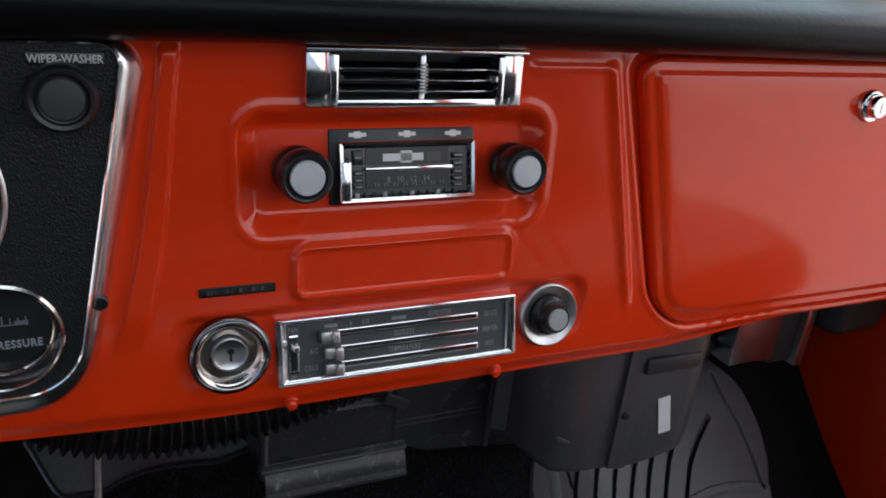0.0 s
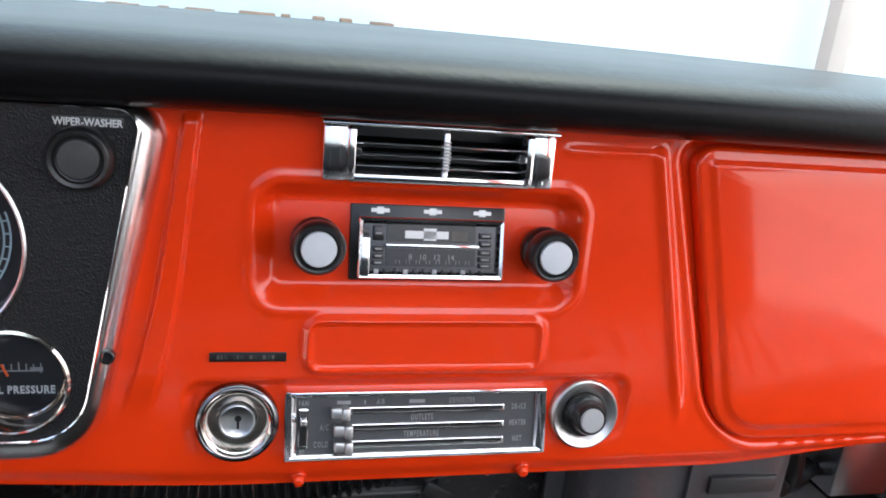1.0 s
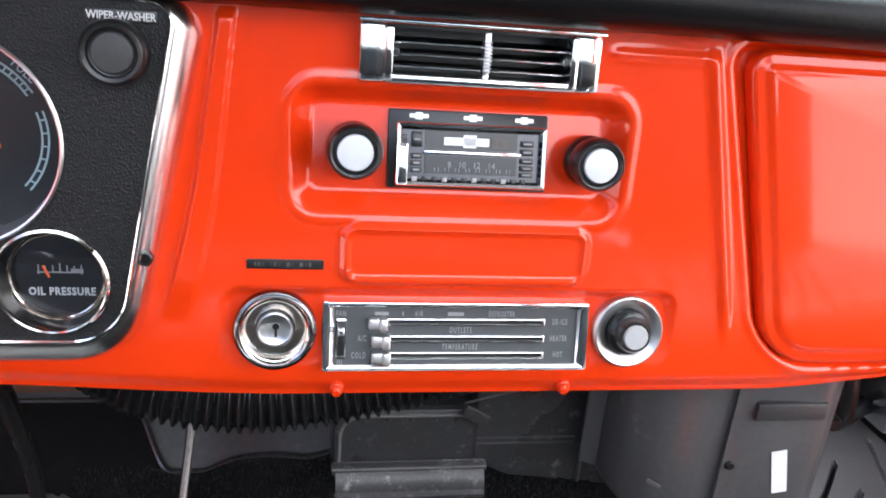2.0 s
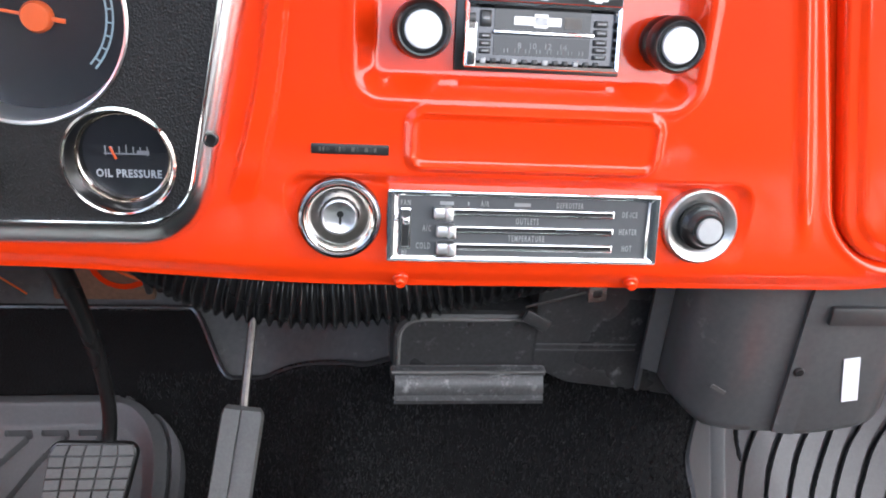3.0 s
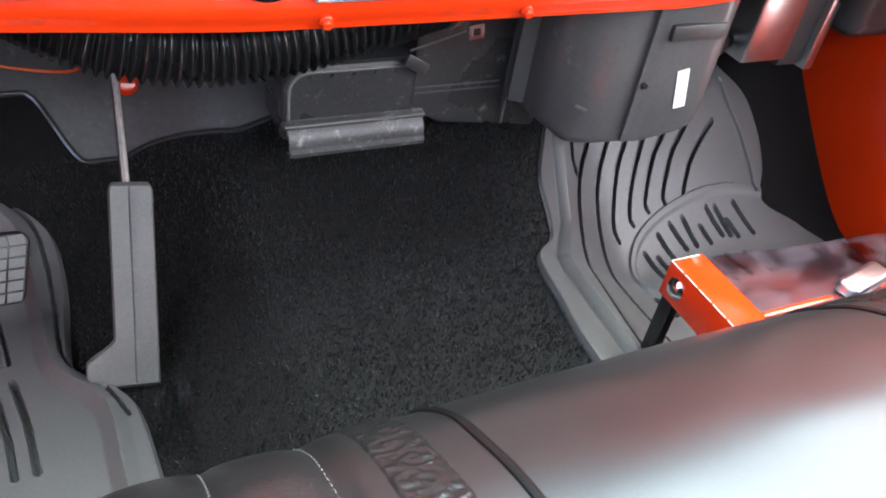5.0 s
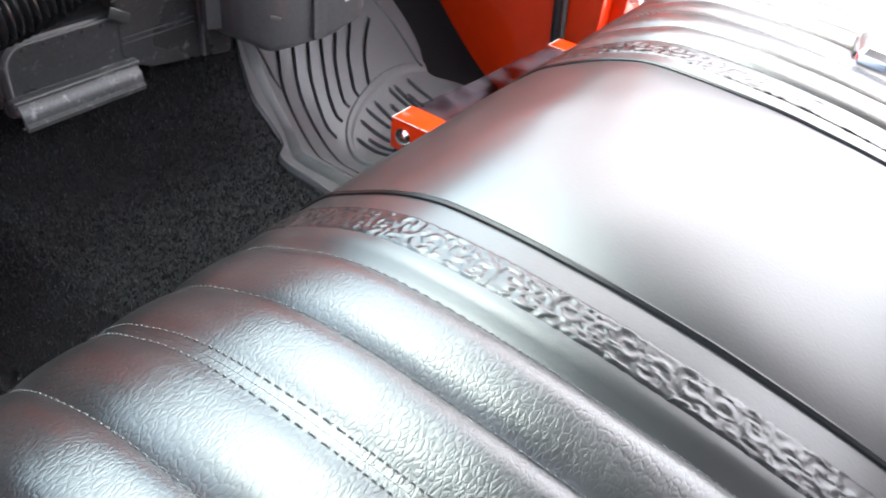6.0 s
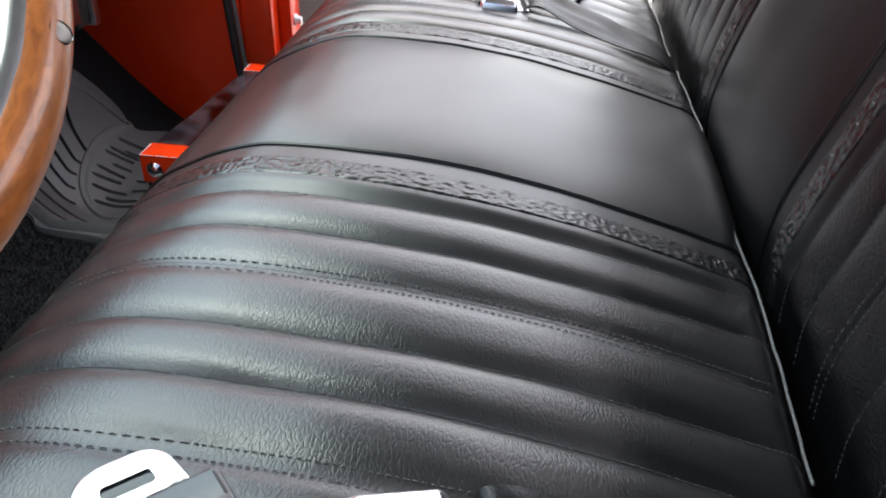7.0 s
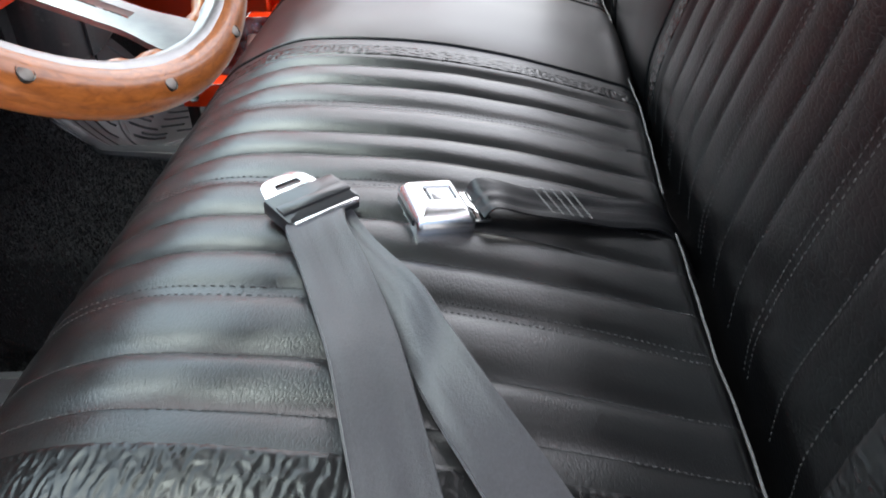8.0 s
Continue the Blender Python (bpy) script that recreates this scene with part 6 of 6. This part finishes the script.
def build_belts():
    m = build_buckle(-0.4290, -0.089, -69, "square chrome seat-belt buckle lying on the driver side of the seat", POLISHED)
    s = thing("buckle_strap", (-0.36, -0.20, 0.30), "short black belt strap from the seat crease to the buckle", "belt strap", "belt straps")
    bm = bmesh.new()
    a, b = m @ Vector((0.034, 0.024, -0.001)), m @ Vector((0.034, -0.024, -0.001))
    rows = [(a, b), (m @ Vector((0.046, 0.025, 0.008)), m @ Vector((0.046, -0.025, 0.008))), (seat_at(-0.389, -0.152, 0.012), seat_at(-0.427, -0.165, 0.012)), (seat_at(-0.371, -0.206, 0.006), seat_at(-0.409, -0.216, 0.006)), (seat_at(-0.353, -0.262, 0.003), seat_at(-0.391, -0.262, 0.003)), (Vector((-0.350, -0.296, 0.245)), Vector((-0.389, -0.296, 0.245)))]
    webbing(bm, rows, 0.0014, 0.0022)
    strap = part("strap", bm, DARKWEB, s)
    bm = bmesh.new()
    for k in range(5):
        for j in range(9):
            p = rows[2][0].lerp(rows[3][0], 0.10 + 0.14 * k + 0.07 * j / 8)
            q = rows[2][1].lerp(rows[3][1], 0.10 + 0.14 * k + 0.07 * j / 8)
            c = p.lerp(q, 0.12 + 0.095 * j) + Vector((0, 0, 0.0028))
            obox(bm, Matrix.Translation(c) @ pose(0, 0, 0, 0, 0, 30 + 8 * ((j + k) % 3)), 0.0036, 0.0006, 0.0006)
    part("stitching", bm, GREYTHREAD, strap, "grey box stitching", smooth=False)
    # latch plate in its black sleeve
    t = thing("belt_latch", (-0.425, -0.002, 0.34), "chrome belt latch plate in a black plastic sleeve", "belt latch")
    P = Vector((-0.4440, -0.0060, 0.3490))
    ml = Matrix.Translation(P) @ pose(0, 0, 0, 0, 0, 43) @ pose(0, 0, 0, 0, -4, 0) @ Matrix.Scale(0.86, 4)
    bm = bmesh.new()
    o = roundpoly([(0.021, 0.033), (-0.021, 0.033), (-0.021, -0.033), (0.021, -0.033)], (0.004,) * 4, 4)
    plate(bm, ml, o, -0.006, 0.006, 0.004)
    obox(bm, ml @ pose(-0.004, 0, 0.0068), 0.012, 0.062, 0.0022, 0.001)
    part("sleeve", bm, SLEEVE, t)
    bm = bmesh.new()
    oo = roundpoly([(0.048, 0.022), (0.015, 0.030), (0.015, -0.022), (0.048, -0.016)], (0.016, 0.002, 0.002, 0.014), 7)
    ii = roundpoly([(0.036, 0.013), (0.028, 0.015), (0.028, -0.009), (0.036, -0.008)], (0.002,) * 4, 7)
    mt = ml @ pose(0, 0, 0.0005)
    ringframe(bm, mt, [(oo, -0.0015), (oo, 0.001), (inset(oo, 0.0008), 0.0015), (ii, 0.0015), (ii, -0.0015), (oo, -0.0015)])
    part("tongue", bm, POLISHED, t, "bright chrome tongue")
    bm = bmesh.new()
    obox(bm, ml @ pose(-0.0225, 0.0, 0.0035), 0.0040, 0.058, 0.0040, 0.001)
    part("edge_plate", bm, POLISHED, t, "bright edge of the latch plate")
    for k, rows in enumerate((
            [(ml @ Vector((-0.010, 0.0245, -0.002)), ml @ Vector((-0.010, -0.0245, -0.002))), (seat_at(-0.478, 0.004, 0.012), seat_at(-0.466, -0.032, 0.012)), (seat_at(-0.520, -0.014, 0.009), seat_at(-0.501, -0.049, 0.010)), (seat_at(-0.560, -0.030, 0.008), seat_at(-0.543, -0.066, 0.010)), (seat_at(-0.600, -0.045, 0.010), seat_at(-0.582, -0.080, 0.015)), (seat_at(-0.650, -0.060, 0.007), seat_at(-0.641, -0.098, 0.008)), (seat_at(-0.720, -0.082, 0.006), seat_at(-0.714, -0.120, 0.006)), (Vector((-0.765, -0.100, 0.24)), Vector((-0.761, -0.138, 0.24))), (Vector((-0.775, -0.11, 0.11)), Vector((-0.772, -0.15, 0.11)))],
            [(ml @ Vector((-0.010, 0.016, -0.006)), ml @ Vector((-0.010, -0.026, -0.006))), (seat_at(-0.484, -0.030, 0.004), seat_at(-0.472, -0.050, 0.004)), (seat_at(-0.530, -0.063, 0.004), seat_at(-0.518, -0.083, 0.010)), (seat_at(-0.582, -0.084, 0.004), seat_at(-0.559, -0.102, 0.017)), (seat_at(-0.616, -0.098, 0.004), seat_at(-0.600, -0.127, 0.014)), (seat_at(-0.675, -0.131, 0.004), seat_at(-0.661, -0.167, 0.006)), (seat_at(-0.733, -0.169, 0.005), seat_at(-0.723, -0.207, 0.005)), (Vector((-0.772, -0.205, 0.20)), Vector((-0.768, -0.246, 0.20))), (Vector((-0.778, -0.225, 0.11)), Vector((-0.776, -0.266, 0.11)))])):
        w = thing("seat_belt", (-0.6, -0.08 - 0.06 * k, 0.34), ("black woven seat-belt webbing running over the seat from the latch", "folded black seat-belt webbing lying on edge behind the latch")[k], "seat belt", "driver belt")
        bm = bmesh.new()
        webbing(bm, rows)
        selvedge(part("webbing", bm, WEB, w), rows)
    # passenger side
    m = build_buckle(0.308, -0.070, -80, "chrome seat-belt buckle lying on the passenger side of the seat", POLISHED)
    s = thing("buckle_strap", (0.27, -0.18, 0.30), "short black belt strap standing on edge by the passenger buckle", "belt strap", "belt straps")
    bm = bmesh.new()
    rows = [(m @ Vector((0.034, 0.024, -0.001)), m @ Vector((0.034, -0.024, -0.001))), (seat_at(0.330, -0.122, 0.022), seat_at(0.278, -0.122, 0.012)), (seat_at(0.316, -0.158, 0.022), seat_at(0.262, -0.158, 0.006)), (seat_at(0.298, -0.207, 0.016), seat_at(0.246, -0.207, 0.004)), (seat_at(0.284, -0.262, 0.008), seat_at(0.236, -0.262, 0.003)), (Vector((0.290, -0.296, 0.245)), Vector((0.240, -0.296, 0.245)))]
    webbing(bm, rows, 0.0014, 0.0020)
    strap = part("strap", bm, DARKWEB, s)
    bm = bmesh.new()
    tube(bm, [m @ Vector((0.040, -0.025 + 0.005 * k, 0.0045)) for k in range(11)], 0.0018, 8)
    part("loop_pin", bm, CHROME, s, "bright pin through the strap loop")
    w = thing("seat_belt", (0.50, -0.15, 0.33), "black woven passenger seat belt lying over the seat", "seat belt")
    bm = bmesh.new()
    rows = [(seat_at(0.330, -0.10, 0.006), seat_at(0.330, -0.15, 0.006)), (seat_at(0.42, -0.125, 0.006), seat_at(0.42, -0.175, 0.008)), (seat_at(0.55, -0.16, 0.006), seat_at(0.55, -0.21, 0.006)), (seat_at(0.70, -0.185, 0.006), seat_at(0.70, -0.235, 0.006)), (Vector((0.77, -0.20, 0.2)), Vector((0.77, -0.25, 0.2))), (Vector((0.778, -0.20, 0.105)), Vector((0.778, -0.25, 0.105)))]
    webbing(bm, rows)
    selvedge(part("webbing", bm, WEB, w), rows)


build_belts()


# ---------------------------------------------------------------- tray by the seat front
def build_tray():
    t = thing("acrylic_tray", (0.37, 0.29, 0.10), "low tray of smoky clear acrylic between orange painted brackets", "tray")
    for x0, x1, yf in ((0.212, 0.248, 0.346), (0.515, 0.547, 0.321)):
        bm = bmesh.new()
        wbox(bm, x0, x1, 0.205, yf, 0.1450, 0.1495, 0.0012)
        wbox(bm, x0, x0 + 0.004, 0.205, yf, 0.112, 0.1470, 0.0010)
        br = part("bracket", bm, RED, t, "orange-red painted bracket")
        bm = bmesh.new()
        lathe(bm, Matrix(((0, 0, -1, x0), (1, 0, 0, yf - 0.017), (0, -1, 0, 0.1305), (0, 0, 0, 1))), [(0.0105, -0.001), (0.0105, 0.0012), (0.0085, 0.0032), (0.0068, 0.0048), (0.0, 0.0056)], 20)
        part("bolt", bm, CHROME, br, "bright dome bolt")
        bm = bmesh.new()
        wbox(bm, x0 + 0.001, x0 + 0.012, yf - 0.02, yf - 0.004, floor_z(x0, 0.33) + 0.004, 0.114, 0.002)
        part("leg", bm, BLACK, br, "black leg")
        bm = bmesh.new()
        for k in range(7):
            y1 = yf - 0.001 - 0.019 * k
            tube(bm, [(x0 + 0.0006, y1 - 0.0165 * q, 0.1491 + 0.0002 * noise.noise(Vector((k, 9 * q, 0)))) for q in span(0, 1, 0.25)], 0.0005 + 0.0004 * abs(noise.noise(Vector((k * 3.3, x0, 0)))), 6)
        tube(bm, [(x, yf - 0.0006, 0.1491) for x in span(x0, x1 - 0.004, 0.008)], 0.0008, 6)
        part("worn_edge", bm, PALEPRINT, br, "edge chipped to pale primer")
    bm = bmesh.new()
    sheet(bm, span(0.248, 0.515, 0.02), span(0.19, 0.340, 0.015), lambda x, y: Vector((x, y - 0.085 * (x - 0.248), 0.1455 + 0.0012 * math.sin(x * 40) * math.sin(y * 50))), -0.004)
    part("acrylic_sheet", bm, ACRYLIC, t, "smoky clear acrylic sheet")
    bm = bmesh.new()
    wbox(bm, 0.248, 0.515, 0.262, 0.268, 0.138, 0.1500, 0.0015)
    part("cross_bar", bm, RED, t, "red cross bar")
    bm = bmesh.new()
    obox(bm, pose(0.365, 0.268, 0.157, 0, 0, 12), 0.060, 0.022, 0.014, 0.005, 3)
    part("catch", bm, ALU, t, "bright metal catch")


build_tray()


# ---------------------------------------------------------------- steering wheel
def build_wheel():
    C = Vector((-0.462, 0.140, 0.604))
    a, turn = 0.60, -0.10
    R = 0.1745
    U = Vector((math.cos(turn), math.sin(turn), 0))
    V = Vector((-math.sin(turn) * math.sin(a), math.cos(turn) * math.sin(a), math.cos(a)))
    N = U.cross(V)
    if N.y > 0:
        N = -N
    w = thing("steering_wheel", C - V * R, "varnished wood-rim steering wheel with polished aluminium spokes", "steering wheel")
    bm = bmesh.new()
    uvl = bm.loops.layers.uv.new("uv")
    n, seg = 120, 20
    rings = []
    for i in range(n):
        t = 2 * math.pi * i / n
        d = U * math.cos(t) + V * math.sin(t)
        ring = []
        for k in range(seg):
            q = 2 * math.pi * k / seg
            grip = 1 + 0.035 * max(0, -math.cos(q)) * math.cos(t * 36)
            ring.append(bm.verts.new(C + d * (R + 0.0132 * math.cos(q) * grip) + N * (0.0120 * math.sin(q))))
        rings.append(ring)
    for i in range(n):
        for k in range(seg):
            f = bm.faces.new((rings[i][k], rings[i][(k + 1) % seg], rings[(i + 1) % n][(k + 1) % seg], rings[(i + 1) % n][k]))
            for lp, (ii, kk) in zip(f.loops, ((i, k), (i, k + 1), (i + 1, k + 1), (i + 1, k))):
                lp[uvl].uv = (ii / n * 4, kk / seg)
    bmesh.ops.recalc_face_normals(bm, faces=bm.faces[:])
    rim = part("rim", bm, WOOD, w, "varnished brown wood rim")
    # metal core showing along the inner edge
    bm = bmesh.new()
    prof = [(-0.0080, 0.0094), (-0.0118, 0.0088), (-0.0142, 0.0068), (-0.0158, 0.0038), (-0.0163, 0.0), (-0.0158, -0.0038), (-0.0140, -0.0068), (-0.0080, -0.0085)]
    rings = []
    for i in range(n):
        t = 2 * math.pi * i / n
        d = U * math.cos(t) + V * math.sin(t)
        rings.append([bm.verts.new(C + d * (R + r) + N * (h + 0.0)) for r, h in prof])
    for i in range(n):
        for k in range(8):
            bm.faces.new((rings[i][k], rings[i][(k + 1) % 8], rings[(i + 1) % n][(k + 1) % 8], rings[(i + 1) % n][k]))
    bmesh.ops.recalc_face_normals(bm, faces=bm.faces[:])
    part("core", bm, SPOKE, w, "polished aluminium core ring")
    # finger grips of wood behind the core ring
    bm = bmesh.new()
    uvl = bm.loops.layers.uv.new("uv")
    rings = []
    for i in range(288):
        t = 2 * math.pi * i / 288
        d = U * math.cos(t) + V * math.sin(t)
        r = 0.0062 * (1 + 0.16 * math.cos(t * 36))
        rings.append([bm.verts.new(C + d * (R - 0.0135 + r * math.cos(2 * math.pi * k / 10)) - N * (0.0045 + r * math.sin(2 * math.pi * k / 10))) for k in range(10)])
    for i in range(288):
        for k in range(10):
            f = bm.faces.new((rings[i][k], rings[i][(k + 1) % 10], rings[(i + 1) % 288][(k + 1) % 10], rings[(i + 1) % 288][k]))
            for lp, (ii, kk) in zip(f.loops, ((i, k), (i, k + 1), (i + 1, k + 1), (i + 1, k))):
                lp[uvl].uv = (ii / 72, kk / 10)
    bmesh.ops.recalc_face_normals(bm, faces=bm.faces[:])
    part("finger_grip", bm, WOOD, w, "scalloped wooden finger grip")
    # three spokes with a slot, dished to the hub
    for ang in (-89, 31, 151):
        t = radians(ang)
        d = U * math.cos(t) + V * math.sin(t)
        e = N.cross(d)
        bm = bmesh.new()

        def arm(u, v):
            wide = 0.0155 + 0.007 * ease(0.80, 1, v) + 0.008 * ease(0.3, 0, v)
            return C + d * (0.030 + v * (R - 0.043)) + e * (u * wide) - N * (0.100 * (1 - v) - 0.002 * (1 - u * u))
        grid(bm, (-1, -0.92, -0.62, -0.27, -0.2, 0, 0.2, 0.27, 0.62, 0.92, 1), span(0, 1, 0.04), arm)
        mid = [q for q in bm.faces if 0.20 < ((q.calc_center_median() - C).dot(d) - 0.030) / (R - 0.043) < 0.80 and abs((q.calc_center_median() - C).dot(e)) < 0.0038]
        bmesh.ops.delete(bm, geom=mid, context="FACES")
        bm.normal_update()
        bmesh.ops.solidify(bm, geom=bm.faces[:], thickness=0.004)
        bmesh.ops.recalc_face_normals(bm, faces=bm.faces[:])
        part("spoke", bm, SPOKE, w, "slotted polished aluminium spoke")
    fr = Matrix((( U.x, V.x, N.x, C.x), (U.y, V.y, N.y, C.y), (U.z, V.z, N.z, C.z), (0, 0, 0, 1)))
    bm = bmesh.new()
    lathe(bm, fr @ pose(0, 0, -0.112), [(0.045, -0.01), (0.047, 0.010), (0.040, 0.016), (0.034, 0.018), (0.030, 0.024), (0.0, 0.027)], 40)
    part("hub", bm, BLACK, w, "black hub cap")
    # rivets of the rim
    for k in range(13):
        t = radians(-106 + 27.7 * k)
        d = U * math.cos(t) + V * math.sin(t)
        p = C + d * (R + 0.003) + N * 0.0116
        e = N.cross(d)
        m = Matrix(((d.x, e.x, N.x, p.x), (d.y, e.y, N.y, p.y), (d.z, e.z, N.z, p.z), (0, 0, 0, 1)))
        bm = bmesh.new()
        lathe(bm, m, [(0.0040, -0.002), (0.0040, -0.0001), (0.0034, 0.0002), (0.0, 0.0003)], 16)
        part("rivet", bm, DULL, rim, "flush metal rivet")
        bm = bmesh.new()
        lathe(bm, m, [(0.0046, -0.002), (0.0046, 0.0002), (0.0044, 0.0003), (0.0041, 0.0)], 16)
        part("rivet_hole", bm, BLACK, rim, "dark ring round the rivet")
    c = thing("steering_column", (-0.447, 0.55, 0.35), "black steering column running down from the wheel", "steering column")
    bm = bmesh.new()
    p0, p1 = C - N * 0.118, C - N * 0.32
    tube(bm, [p0, p0.lerp(p1, 0.5), p1], 0.026, 20)
    part("tube", bm, SATIN, c)


build_wheel()


def build_strip():
    s = thing("plastic_strip", (-0.205, 0.465, -0.02), "crinkled clear plastic strip lying on the carpet", "plastic strip")
    bm = bmesh.new()

    def at(u, v):
        x = -0.197 - 0.017 * v + 0.034 * (u - 0.5)
        y = 0.500 - 0.075 * v - 0.018 * u
        return on_floor(x, y, 0.007 + 0.006 * abs(noise.noise(Vector((u * 5, v * 2.2, 0.3)))))
    sheet(bm, span(0, 1, 0.06), span(0, 1, 0.04), at, 0.0006)
    part("film", bm, CLEAR, s)


build_strip()


def build_details():
    p = thing("door_switch", (0.752, 0.305, 0.150), "small white round door switch on the red pillar", "switch")
    bm = bmesh.new()
    lathe(bm, pose(0.765, 0.312, 0.155, 90), [(0.010, 0.0), (0.010, 0.003), (0.007, 0.006), (0.006, 0.012), (0.0, 0.0135)], 18)
    part("plunger", bm, WHITE, p)
    # lint on the carpet
    rnd = random.Random(11)
    bm = bmesh.new()
    for k in range(170):
        x, y = rnd.uniform(-0.26, 0.22), rnd.uniform(0.15, 0.68)
        q = on_floor(x, y, 0.0018)
        m = Matrix.Translation(q) @ pose(0, 0, 0, rnd.uniform(-30, 30), rnd.uniform(-30, 30), rnd.uniform(0, 180))
        obox(bm, m, rnd.uniform(0.0008, 0.0030), rnd.uniform(0.0003, 0.0008), 0.0004)
    # cut pile of the carpet
    verts, faces = [], []
    for k in range(60000):
        x, y = rnd.uniform(-0.34, 0.30), rnd.uniform(0.12, 0.74)
        if y > carpet_limit(x) - 0.004 or x > np.interp(y, (0.26, 0.45, 0.484, 0.52, 0.57, 0.606, 0.68), (0.150, 0.163, 0.176, 0.214, 0.216, 0.236, 0.285)) or (y < 0.72 and x < np.interp(y, (0.27, 0.47, 0.512, 0.532, 0.65, 0.70), (-0.217, -0.232, -0.252, -0.280, -0.281, -0.300))):
            continue
        q = on_floor(x, y, -0.0005)
        a, l, w = rnd.uniform(0, 6.283), rnd.uniform(0.003, 0.0068), rnd.uniform(0.0008, 0.0017)
        dx, dy = math.cos(a) * w, math.sin(a) * w
        tx, ty = rnd.uniform(-0.0022, 0.0022), rnd.uniform(-0.0022, 0.0022)
        i = len(verts)
        verts += [(q.x - dx, q.y - dy, q.z), (q.x + dx, q.y + dy, q.z), (q.x + tx, q.y + ty, q.z + l)]
        faces.append((i, i + 1, i + 2))
    me = bpy.data.meshes.new("carpet_pile")
    me.from_pydata(verts, [], faces)
    me.materials.append(PILE)
    tagged(new("carpet_pile", me), "short fuzzy black pile of the cab carpet", "carpet", kind="stuff")
    solo("carpet_lint", bm, PIPING, "tiny pale specks of lint on the black carpet", "lint", kind="stuff", smooth=False)


build_details()
